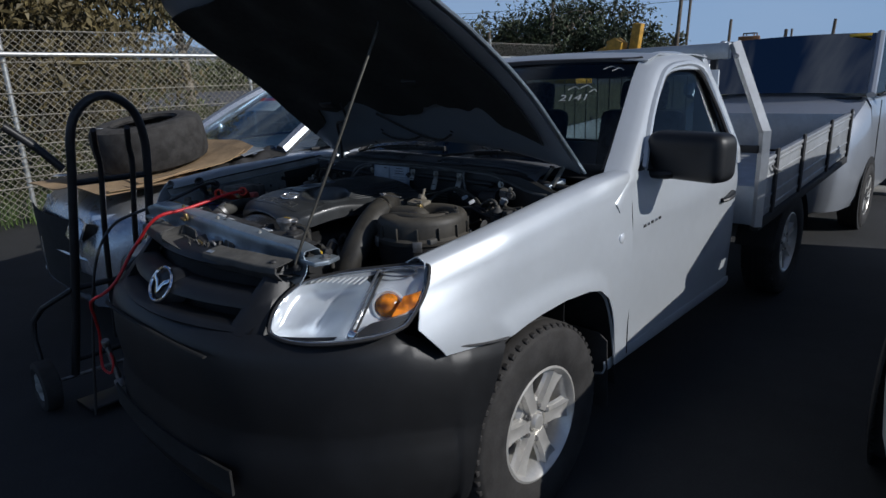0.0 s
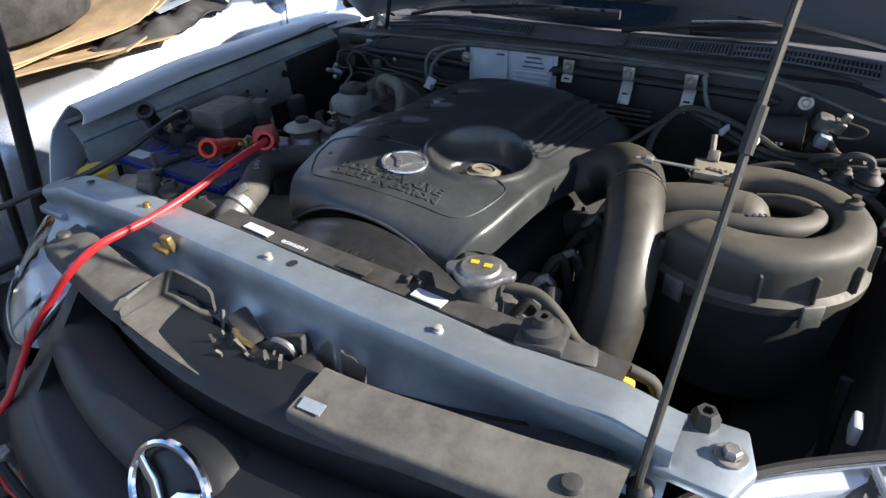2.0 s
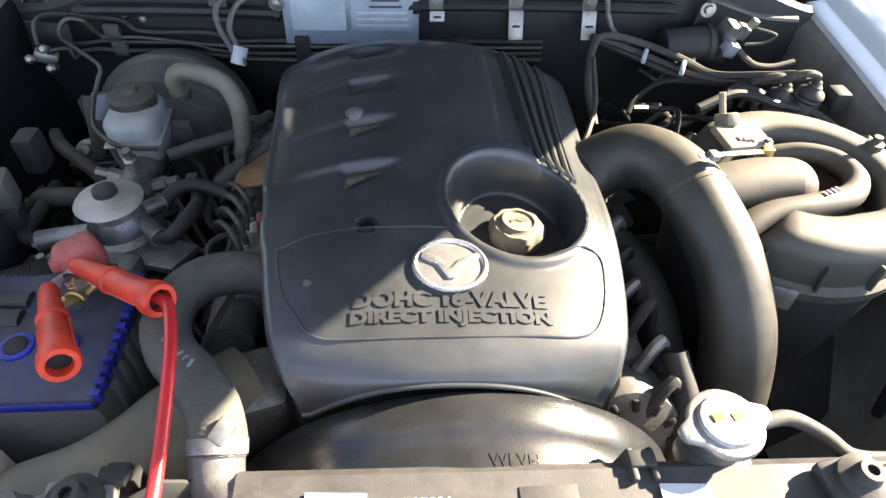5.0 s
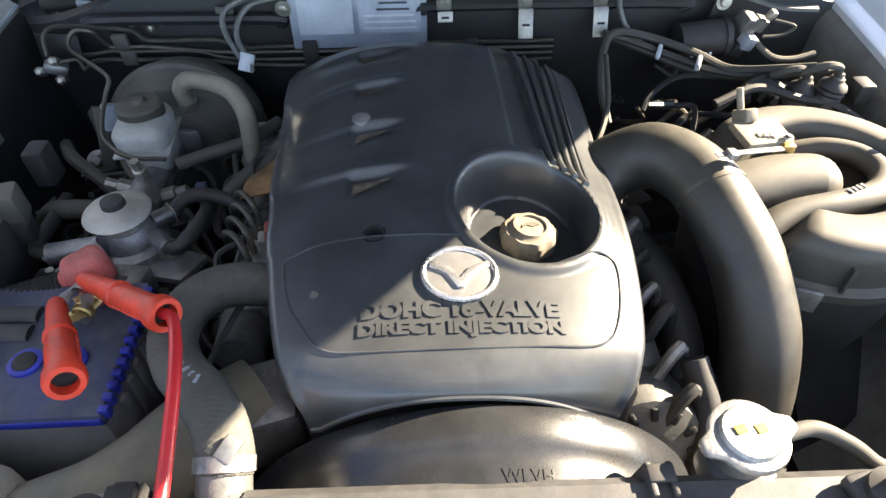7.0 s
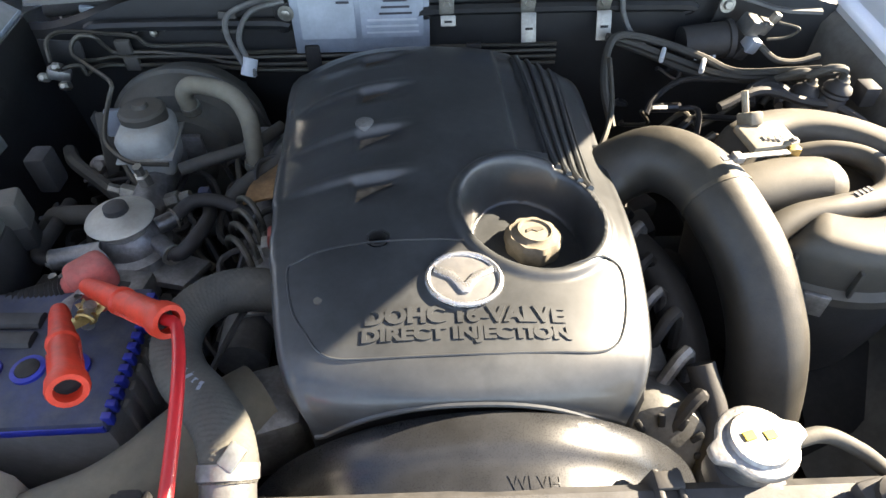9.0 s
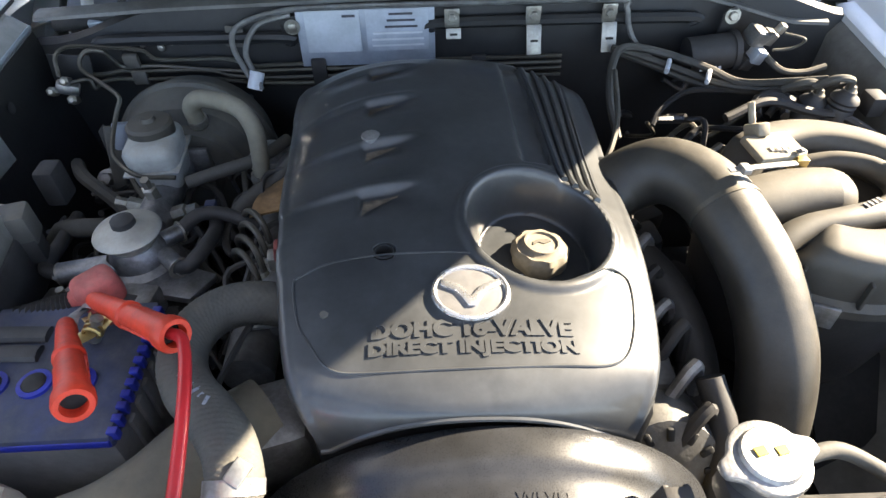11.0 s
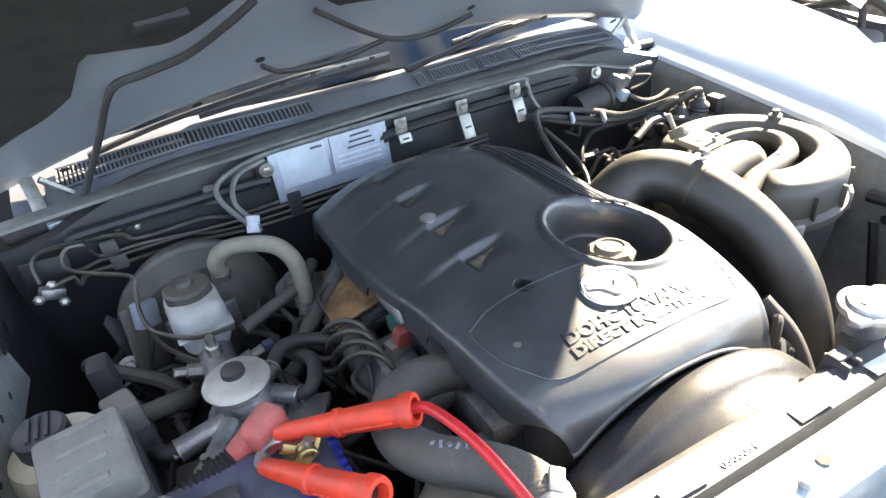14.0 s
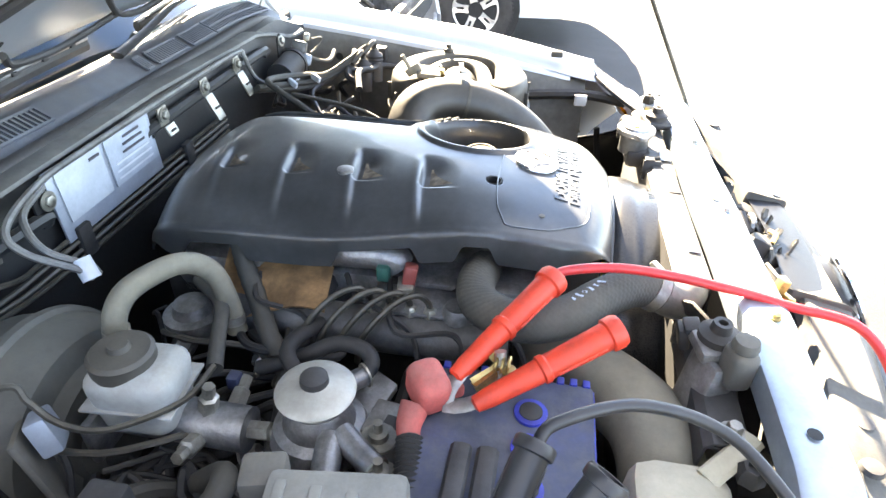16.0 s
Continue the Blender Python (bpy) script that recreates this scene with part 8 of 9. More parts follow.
for k in range(18):
    x0, y0 = loom_rng.uniform(-0.62, -0.40), loom_rng.uniform(0.78, 1.02)
    x1, y1 = x0 + loom_rng.uniform(-0.10, 0.16), y0 - loom_rng.uniform(0.08, 0.20)
    z0, z1 = loom_rng.uniform(0.90, 0.965), loom_rng.uniform(0.90, 0.965)
    part("thin_wire", tube([(x0, y0, z0), (x0 * 0.7 + x1 * 0.3 + loom_rng.uniform(-0.03, 0.03), y0 * 0.7 + y1 * 0.3, max(z0, z1) + loom_rng.uniform(0.0, 0.025)), (x0 * 0.3 + x1 * 0.7, y0 * 0.3 + y1 * 0.7 + loom_rng.uniform(-0.03, 0.03), max(z0, z1) + loom_rng.uniform(-0.01, 0.02)), (x1, y1, z1 - 0.02)], loom_rng.uniform(0.0025, 0.0065), 7, 6), loom_rng.choice((RUBBER, RUBBER, BLACK_CABLE, HOSE)), truck)


# ---- ground and far land ----
tagged(part("ground", sheet([[(x, y, 0) for x in (-9.0, -4, 0, 4, 60, 700)] for y in (-500, -30, -5, 0, 5, 30, 60, 700)]), ASPHALT, None), "worn dark grey asphalt yard", "ground", "", "structure")


def bank_z(x):
    """Land that climbs away beyond the fence."""
    return curve_at([(-700, 26), (-260, 14), (-120, 6.0), (-60, 3.1), (-44, 2.3), (-32, 1.45), (-24, 1.12), (-17, 0.95), (-12, 0.25), (-9, -0.01)], x)


rows = [[(x, y, bank_z(x) + (0.2 * math.sin(0.3 * y + x) if x < -34 else 0)) for y in np.linspace(-500, 700, 41)] for x in (-700, -260, -120, -60, -44, -36, -32, -24, -17, -14, -12, -9)]
tagged(part("verge", sheet(rows), DIRT, None), "dry grass land rising beyond the fence", "ground", "", "structure")
tagged(part("road", sheet([[(x, y, bank_z(x) + 0.02) for y in np.linspace(-300, 400, 30)] for x in (-31.0, -27, -24, -18.0)]), ROAD, None), "grey asphalt road beyond the fence", "road", "", "structure")
hill = []
for i in range(61):
    y = -900 + 2600 * i / 60
    h = 34 + 10 * math.sin(i * 0.37) + 6 * math.sin(i * 0.91 + 1)
    hill.append([(-1300, y, -5), (-1310, y, h * 1.6), (-1380, y, h * 2.2)])
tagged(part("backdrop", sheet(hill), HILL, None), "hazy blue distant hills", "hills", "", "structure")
tagged(part("kerb", box((0.6, 8.4, 0.02), (12, 0.5, 0.04), 0.01), CONCRETE, None), "pale concrete strip on the yard", "kerb", "", "structure")

# ---- fence ----
FX = -7.0
fence = thing("chain_link_fence", "galvanised chain-link fence with top rail and wire strands", "fence", (FX, 3, 0))
Y0, Y1, PITCH = -1.5, 13.0, 0.085
b = bmesh.new()
n = int((Y1 - Y0) / PITCH)
verts, faces = [], []


def strand(p, q, r):
    p, q = Vector(p), Vector(q)
    d = (q - p).normalized()
    s1 = d.cross(Vector((1, 0, 0))).normalized() * r
    s2 = Vector((r, 0, 0))
    k = len(verts)
    for c in (p, q):
        verts.extend([c + s1, c - s1 * 0.5 + s2, c - s1 * 0.5 - s2])
    faces.extend([(k, k + 1, k + 4, k + 3), (k + 1, k + 2, k + 5, k + 4), (k + 2, k, k + 3, k + 5)])


H = 2.30
for i in range(-int(H / PITCH), n):
    y = Y0 + i * PITCH
    for s in (1, -1):
        ya, yb = (y, y + H) if s > 0 else (y + H, y)
        pts = []
        for f in np.linspace(0, 1, 9):
            pts.append((FX + 0.006 * s + 0.01 * math.sin(y * 3 + f * 5), ya + (yb - ya) * f, 0.06 + (H - 0.06) * f))
        for p, q in zip(pts, pts[1:]):
            if Y0 < (p[1] + q[1]) / 2 < Y1:
                strand(p, q, 0.0038)
me = bpy.data.meshes.new("chain_link")
me.from_pydata(verts, [], faces)
me.materials.append(GALV_WIRE)
mesh_ob = new("chain_link", me)
mesh_ob.parent, mesh_ob.matrix_parent_inverse = fence, fence.matrix_basis.inverted()
tagged(mesh_ob, "woven wire mesh", "", "", "stuff")
part("top_rail", tube([(FX + 0.03, Y0, 2.03), (FX + 0.03, 4, 2.0), (FX + 0.03, Y1, 1.98)], 0.030, 10, 4), GALV, fence, "galvanised tube rail")
for z in (2.29, 1.93, 1.57, 1.31, 1.11, 0.96, 0.81, 0.69, 0.57, 0.45):
    part("wire_strand", tube([(FX + 0.012, y, z - 0.008 * math.sin(y * 1.1)) for y in np.linspace(Y0, Y1, 14)], 0.006, 5, 2), GALV_WIRE, fence)
for y in (-1.2, 1.7 - 3.4 + 3.0, 4.5, 7.5, 10.5):
    part("post", tube([(FX - 0.03, y, -0.05), (FX - 0.03, y, 2.38)], 0.030, 10, 2), GALV, fence)
for y in (4.62, 4.75):
    part("brace", tube([(FX - 0.05, y, 2.05), (FX - 0.25, y + 1.1, 0.05)], 0.020, 8, 2), GALV, fence)


# ---- plants ----
def leaf_cloud(centres, n, spread, size, droop, rng, flat=0.5):
    vs, fs = [], []
    for _ in range(n):
        c = centres[rng.randrange(len(centres))]
        r = Vector((rng.gauss(0, 1), rng.gauss(0, 1), rng.gauss(0, 0.7)))
        p = Vector(c) + r * spread
        d = Vector((rng.gauss(0, 1), rng.gauss(0, 1), rng.gauss(0, 1) - droop)).normalized()
        w = d.cross(Vector((rng.random() - 0.5, rng.random() - 0.5, rng.random()))).normalized()
        s = size * (0.6 + 0.9 * rng.random())
        k = len(vs)
        mid = p + d * s * 0.5 + w.cross(d) * s * 0.12
        vs.extend([p, mid + w * s * 0.5 * flat, p + d * s, mid - w * s * 0.5 * flat])
        fs.append((k, k + 1, k + 2, k + 3))
    return vs, fs


def tree(at, height, spread, seed, leaf, n=2600, size=0.28, limbs=7, droop=0.5, label="gum tree with an open olive crown", low=0.4):
    rng = random.Random(seed)
    t = thing("tree", label, "tree", at, "trees beyond the yard")
    base = Vector(at)
    lean = Vector((rng.uniform(-0.3, 0.3), rng.uniform(-0.3, 0.3), 0)) * 0.1 * height
    trunk = [base, base + lean * 0.4 + Vector((0, 0, height * 0.35)), base + lean + Vector((0, 0, height * 0.75))]
    b = tube(trunk, (0.035 * height, 0.014 * height), 10, 5)
    ends = []
    for i in range(limbs):
        f = low + (0.95 - low) * i / limbs
        p = base + lean * f + Vector((0, 0, height * 0.75 * f))
        a = 2.4 * i + rng.random()
        q = p + Vector((math.cos(a), math.sin(a), 0)) * spread * (0.55 + 0.4 * rng.random()) + Vector((0, 0, height * (0.12 + 0.14 * rng.random())))
        m = p.lerp(q, 0.5) + Vector((0, 0, 0.05 * height))
        tube([p, m, q], (0.013 * height, 0.004 * height), 7, 4, b)
        ends += [q, p.lerp(q, 0.7), m + Vector((rng.gauss(0, 0.2), rng.gauss(0, 0.2), 0.3)) * spread * 0.5]
        for _ in range(3):
            e = q + Vector((rng.gauss(0, 0.4), rng.gauss(0, 0.4), rng.gauss(0.1, 0.25))) * spread * 0.6
            tube([q.lerp(p, 0.25), q.lerp(e, 0.6), e], (0.005 * height, 0.002 * height), 5, 3, b)
            ends.append(e)
    ends.append(base + lean + Vector((0, 0, height * 0.92)))
    part("trunk", b, BARK, t)
    vs, fs = leaf_cloud(ends, n, spread * 0.17, size, droop, rng, 0.42)
    me = bpy.data.meshes.new("crown")
    me.from_pydata(vs, [], fs)
    me.materials.append(leaf)
    o = new("crown", me)
    o.parent, o.matrix_parent_inverse = t, t.matrix_basis.inverted()
    return t


tree((-11.3, 2.5, 0.2), 4.7, 2.3, 3, GOLD_LEAF, 21000, 0.15, 11, 0.9, "gum tree with drooping olive foliage behind the fence", 0.10)
tree((-12.8, 0.6, 0.4), 4.4, 2.0, 4, GOLD_LEAF, 15000, 0.15, 9, 0.9, "gum tree with drooping olive foliage behind the fence", 0.12)
tree((-16.5, 8.0, 0.9), 5.0, 2.3, 7, GUM_LEAF, 5200, 0.16, 9, 0.7, "gum tree with a spreading grey-green crown", 0.45)
tree((-44, 36, 2.3), 6.5, 4.0, 11, DARK_LEAF, 3800, 0.36, 8, 0.3, "dark green roadside tree", 0.2)
for i, (d, az, h) in enumerate(((64, -38, 7.4), (66, -35, 8.6), (63, -31.5, 9.6), (68, -29.5, 8.8), (60, -27.5, 6.4), (70, -41, 6.4), (75, -24.5, 5.6), (62, -33.0, 7.2))):
    x, y = 1.9 + d * math.sin(radians(az)), -0.7 + d * math.cos(radians(az))
    tree((x, y, -0.2), h, h * 0.50, 20 + i, DARK_LEAF if i % 3 else GUM_LEAF, 3000, 0.45, 9, 0.2, "dark spreading tree beyond the yard", 0.16)
rng = random.Random(5)
scrub = thing("scrub", "dry olive scrub along the fence and the road", "scrub", (-9, 4, 0), "", "stuff")
cent = [(-7.6 - 2.2 * rng.random() ** 0.7, -1 + 12 * rng.random(), 0.15 + 0.45 * rng.random()) for _ in range(120)]
cent += [(-9 - 2.5 * rng.random(), -1 + 7 * rng.random(), 0.3 + 1.3 * rng.random()) for _ in range(70)]
vs, fs = leaf_cloud(cent, 11000, 0.20, 0.12, -0.2, rng, 0.3)
me = bpy.data.meshes.new("scrub_leaves")
me.from_pydata(vs, [], fs)
me.materials.append(SCRUB)
o = new("scrub_leaves", me)
o.parent, o.matrix_parent_inverse = scrub, scrub.matrix_basis.inverted()
cent = [(-32 - 22 * rng.random(), -10 + 60 * rng.random(), 0) for _ in range(260)]
cent = [(x, y, bank_z(x) + 0.3 + 0.5 * rng.random()) for x, y, z in cent]
vs, fs = leaf_cloud(cent, 9000, 0.7, 0.5, -0.2, rng, 0.4)
me = bpy.data.meshes.new("far_scrub")
me.from_pydata(vs, [], fs)
me.materials.append(SCRUB)
o = new("far_scrub", me)
o.parent, o.matrix_parent_inverse = scrub, scrub.matrix_basis.inverted()
vs, fs = [], []
for _ in range(9000):
    p = Vector((-6.7 - 3.2 * rng.random() ** 1.3, -2 + 13 * rng.random(), 0))
    p.z = max(0, bank_z(p.x))
    a, h = rng.random() * 6.28, 0.10 + 0.22 * rng.random()
    k = len(vs)
    dx = Vector((math.cos(a), math.sin(a), 0)) * 0.006
    tip = p + Vector((rng.gauss(0, 0.05), rng.gauss(0, 0.05), h))
    vs.extend([p - dx, p + dx, tip])
    fs.append((k, k + 1, k + 2))
me = bpy.data.meshes.new("grass")
me.from_pydata(vs, [], fs)
me.materials.append(GRASS)
tagged(new("grass", me), "rough green grass along the fence foot", "grass", "", "stuff")

# ---- far yard: poles, machine, shed ----
shed = thing("shed", "low pale shed beyond the road", "shed", (-50, 28, 2.6))
part("shed_wall", box((-50, 29, 2.9), (3, 12, 1.2), 0.02), SHED, shed)
part("shed_roof", prism([(-1.9, 0), (1.9, 0), (0, 0.7)], 12.6, Matrix.Translation((-50, 35.3, 3.5)) @ E(90, 0, 0)), GALV, shed)


def pole(az, d, h, r, arms, leanx=0.0):
    x, y = 1.93 + d * math.sin(radians(az)), -0.71 + d * math.cos(radians(az))
    p = thing("utility_pole", "tall timber power pole with crossarms" if arms else "slim bare timber pole standing alone", "pole", (x, y, 0), "poles beyond the yard")
    part("pole_shaft", tube([(x, y, 0), (x + leanx * 0.5, y, h / 2), (x + leanx, y, h)], (r, r * 0.8), 9, 2), WOOD_POLE, p)
    for k in range(arms):
        z = h - 0.5 - 0.9 * k
        part("crossarm", box((x + leanx * z / h, y, z), (2.2, 0.14, 0.14), 0.01, E(0, 0, -az)), WOOD_POLE, p)
        for u in (-0.9, -0.4, 0.4, 0.9):
            part("insulator", lathe([(0.05, 0), (0.08, 0.06), (0.04, 0.16), (0, 0.18)], 8, pose(x + leanx * z / h + u * math.cos(radians(az)), y - u * math.sin(radians(az)), z + 0.07)), WHITE_PLASTIC, p)
    return p


pole(-38.6, 52, 5.2, 0.16, 0)
pole(-33.2, 60, 12, 0.15, 1, 0.2)
pole(-23.0, 64, 9.5, 0.20, 2, 0.5)
pole(-22.2, 80, 11.5, 0.18, 2, 0.5)
pole(-19.0, 55, 5.3, 0.13, 0, 0.2)
pole(-15.0, 60, 4.6, 0.16, 0, 0.2)
pole(-14.6, 60, 4.6, 0.10, 0, 0.2)
pole(-11.9, 58, 5.0, 0.14, 0, 0.3)
for k in range(3):
    wire = thing("power_line", "thin black overhead power line", "power line", (-22, 60, 9), "power lines")
    part("wire", tube([(-60, 38 + k, 9.5 - k * 0.5), (-40, 50 + k, 8.0 - k * 0.5), (-23, 58 + k, 9.0 - k * 0.5), (0, 70 + k, 8.5 - k * 0.5)], 0.02, 4, 8), RUBBER, wire)
mach = thing("excavator", "yellow excavator with raised boom standing beyond the yard", "excavator", (-15.7, 35, 0))
part("boom", tube([(-20.5, 36.5, 1.6), (-18.5, 36, 2.9), (-16.6, 35.4, 3.0)], 0.22, 8, 4), MACHINE, mach)
part("dipper", box((-15.65, 35.2, 3.4), (0.55, 0.5, 2.0), 0.06, E(0, 8, 0)), MACHINE, mach)
part("bucket", prism([(0, 0), (0.9, 0.1), (1.0, 0.6), (0.5, 0.9), (0, 0.7)], 0.8, pose(-17.2, 35.3, 2.75, 90, 0, 0), 0.03), MACHINE, mach)
part("house", box((-21.5, 37, 1.6), (2.8, 2.2, 1.5), 0.1), MACHINE, mach)
part("track", box((-21.5, 37, 0.45), (3.2, 2.4, 0.9), 0.3), RUBBER, mach)
hop = thing("hopper", "rust-brown steel hopper on a stand", "hopper", (-13, 47, 0))
part("hopper_box", box((-13, 47, 3.2), (1.35, 1.2, 1.1), 0.05, E(0, 0, 15)), RUSTY, hop)
part("hopper_cap", box((-12.95, 47, 3.95), (0.9, 0.8, 0.05), 0.01, E(0, 0, 15)), RUBBER, hop)
for sx in (-0.5, 0.5):
    for sy in (-0.45, 0.45):
        part("hopper_leg", tube([(-13 + sx, 47 + sy, 0), (-13 + sx, 47 + sy, 2.7)], 0.06, 6, 1), RUSTY, hop)
        part("cap_post", tube([(-12.95 + sx * 0.7, 47 + sy * 0.7, 3.7), (-12.95 + sx * 0.7, 47 + sy * 0.7, 3.95)], 0.04, 6, 1), RUSTY, hop)


# ---- parked vehicles ----
def body_ring(y, w, z0, z1, tuck=0.06, crown=0.03):
    """One cross section of a car body."""
    half = [(w * 0.80, z0), (w * 0.95, z0 + 0.02), (w * 0.985, z0 + 0.12), (w, z0 + 0.45 * (z1 - z0)), (w * 0.985, z0 + 0.72 * (z1 - z0)), (w * 0.955, z1 - 0.10 * (z1 - z0)), (w * 0.90, z1 - 0.02), (w * 0.78, z1), (w * 0.45, z1 + crown * 0.8), (0, z1 + crown)]
    return [(x, y, z) for x, z in half] + [(-x, y, z) for x, z in reversed(half[:-1])]


def car(name, label, cx, y0, paint, length=4.4, w=0.86, hood=0.92, cowl=1.02, roof=1.46, screen=1.15, van=False, no_bonnet=False, group="parked cars", front_axle=0.86, rake=0.78, pillar=0.038, clear_glass=False):
    """A parked car that faces -y; y0 is its nose. screen: how far behind the nose the windscreen begins."""
    t = thing(name, label, "van" if van else "car", (cx, y0 + length / 2, 0), group)
    move = Matrix.Translation((cx, y0, 0))

    def put(nm, b, mat, parent=t, lab=""):
        bmesh.ops.transform(b, matrix=move, verts=b.verts)
        return part(nm, b, mat, parent, lab)

    top = [(0.0, hood * 0.62), (0.05, hood * 0.80), (0.16, hood * 0.93), (0.4, hood), (screen, cowl), (screen + 0.3, cowl - 0.02), (length - 0.9, cowl + 0.03), (length - 0.15, cowl), (length, cowl * 0.75)]
    wid = [(0.0, w * 0.70), (0.06, w * 0.84), (0.2, w * 0.94), (0.6, w), (length - 0.6, w), (length - 0.1, w * 0.92), (length, w * 0.8)]
    ys = [0.0, 0.02, 0.06, 0.11, 0.18, 0.28, 0.42, 0.6, 0.85, screen, screen + 0.3, screen + 0.9, length / 2 + 0.4, length - 1.2, length - 0.7, length - 0.3, length - 0.1, length]
    rows_ = [body_ring(y, curve_at(wid, y), 0.24, curve_at(top, y)) for y in ys]
    if no_bonnet:
        open_rows = [r[:8] for r in rows_[:10]]
        mirror_rows = [r[-8:] for r in rows_[:10]]
        b_ = sheet(rows_[9:], 0.0)
        sheet(open_rows, 0.004, False, b_)
        sheet(mirror_rows, 0.004, False, b_)
    else:
        b_ = sheet(rows_, 0.0)
        b_.faces.new([v for v in sorted((v for v in b_.verts if abs(v.co.y) < 1e-5), key=lambda v: math.atan2(v.co.z - 0.4, v.co.x))])
    put("body", b_, paint)
    # greenhouse
    rs = screen + (rake if not van else 0.62)
    re = length - (0.75 if not van else 0.10)
    base_w, roof_w = w * 0.93, w * 0.74 if not van else w * 0.84
    put("roof", sheet([[(u * roof_w, y, roof - 0.03 * u * u - 0.03 * smooth(rs + 0.25, rs, y) - 0.05 * smooth(re - 0.4, re, y)) for u in np.linspace(-1, 1, 11)] for y in np.linspace(rs, re, 12)], 0.01), paint)
    put("windscreen", sheet([[(u * (base_w + (roof_w - base_w) * f), screen + (rs - screen) * f - 0.12 * (1 - u * u) * (1 - 0.5 * f), cowl + 0.01 + (roof - 0.035 - cowl) * f + 0.02 * (1 - u * u)) for u in np.linspace(-1, 1, 13)] for f in np.linspace(0, 1, 8)]), VAN_GLASS if van else SKY_GLASS, t, "dark windscreen" if van else "windscreen reflecting the sky").visible_shadow = not clear_glass
    for s in (-1, 1):
        put("side_glass", sheet([[(s * (base_w + (roof_w - base_w) * f), a + (b2 - a) * k, cowl + (roof - 0.06 - cowl) * f) for k in np.linspace(0, 1, 5)] for f, a, b2 in ((0, screen + 0.25, length - 0.5), (0.5, screen + 0.5, length - 0.65), (1, rs + 0.02, re - 0.1))]), DARK_GLASS).visible_shadow = not clear_glass
        put("a_pillar", tube([(s * base_w * 1.01, screen - 0.03, cowl), (s * (base_w + roof_w) / 2 * 1.01, (screen + rs) / 2 - 0.02, (cowl + roof) / 2 + 0.01), (s * roof_w * 1.0, rs, roof - 0.03)], pillar, 8, 4), paint)
        put("b_pillar", tube([(s * base_w * 1.01, screen + 1.35, cowl), (s * roof_w * 1.01, screen + 1.45, roof - 0.05)], 0.035, 8, 2), RUBBER)
        put("c_pillar", tube([(s * base_w, length - 0.45, cowl), (s * roof_w, re - 0.05, roof - 0.06)], 0.07, 8, 2), paint)
        put("roof_rail", tube([(s * roof_w, rs, roof - 0.035), (s * roof_w * 1.01, (rs + re) / 2, roof - 0.03), (s * roof_w, re, roof - 0.08)], 0.028, 8, 3), paint)
        put("belt_strip", tube([(s * w * 0.965, screen + 0.2, cowl - 0.01), (s * w * 0.965, length - 0.5, cowl + 0.01)], 0.012, 6, 2), RUBBER)
        m_ = put("door_mirror", box((s * (w + 0.09), screen + 0.38, cowl + 0.07), (0.20, 0.10, 0.14), 0.04), paint if not no_bonnet else RUBBER)
        lamp = put("headlamp", sheet([[(s * (w * a), b0 + 0.0, c) for a, b0, c in ((0.50, 0.075, hood * 0.86), (0.70, 0.11, hood * 0.88), (0.86, 0.19, hood * 0.90), (0.955, 0.60, hood * 0.95))], [(s * (w * a), b0, c) for a, b0, c in ((0.52, 0.03, hood * 0.76), (0.72, 0.062, hood * 0.75), (0.87, 0.15, hood * 0.76), (0.965, 0.48, hood * 0.83))]], 0.01), REFLECTOR, t, "clear headlamp")
        for y in (front_axle, length - 0.85):
            g = group_part("wheel", t, "silver wheel with black tyre")
            wheel(Matrix.Translation((cx + s * (w - 0.078), y0 + y, 0.31)) @ E(0, 90 * s, 0), g, 0.31, 0.19, 0.19, 5)
            # Black disc on the flat flank stands for the shade in the arch.
            put("arch_shade_disc", lathe([(0.36, 0), (0.36, 0.008), (0.0, 0.008)], 28, Matrix.Translation((s * (w - 0.003), y, 0.32)) @ E(0, 90 * s, 0)), DARK_RECESS)
        put("door_line", tube([(s * (w + 0.001), screen + 0.30, 0.36), (s * (w + 0.001), screen + 0.28, 0.7), (s * w * 0.985, screen + 0.32, cowl - 0.06)], 0.004, 4, 3), DARK_RECESS)
        put("door_line", tube([(s * (w + 0.001), screen + 1.4, 0.36), (s * (w + 0.001), screen + 1.4, 0.7), (s * w * 0.985, screen + 1.38, cowl - 0.06)], 0.004, 4, 3), DARK_RECESS)
        put("door_handle", box((s * (w * 0.995), screen + 1.2, cowl - 0.17), (0.02, 0.16, 0.03), 0.008), paint)
    put("grille", sheet([[(x, 0.035 + 0.10 * x * x - 0.02, z) for x in np.linspace(-0.38, 0.38, 9)] for z in (hood * 0.70, hood * 0.80)], 0.01), DARK_RECESS)
    put("lower_grille", sheet([[(x, -0.022 + 0.10 * x * x, z) for x in np.linspace(-0.5, 0.5, 9)] for z in (0.30, 0.44)], 0.01), DARK_RECESS)
    put("bumper_crease", tube([(x, -0.016 + 0.16 * x * x, 0.53) for x in np.linspace(-0.66, 0.66, 9)], 0.012, 6, 2), paint)
    # Dark panel added so bright sky doesn't show through the cabin.
    put("rear_hatch", sheet([[(u * (base_w + (roof_w - base_w) * f), length - 0.12 + (re - length + 0.14) * f, cowl * 0.9 + (roof - 0.06 - cowl * 0.9) * f) for u in np.linspace(-1, 1, 5)] for f in np.linspace(0, 1, 4)], 0.01), DARK_RECESS)
    put("headlining", sheet([[(u * roof_w * 0.96, y, roof - 0.075) for u in (-1, 0, 1)] for y in np.linspace(rs + 0.05, re - 0.05, 4)], 0.008), SEAT)
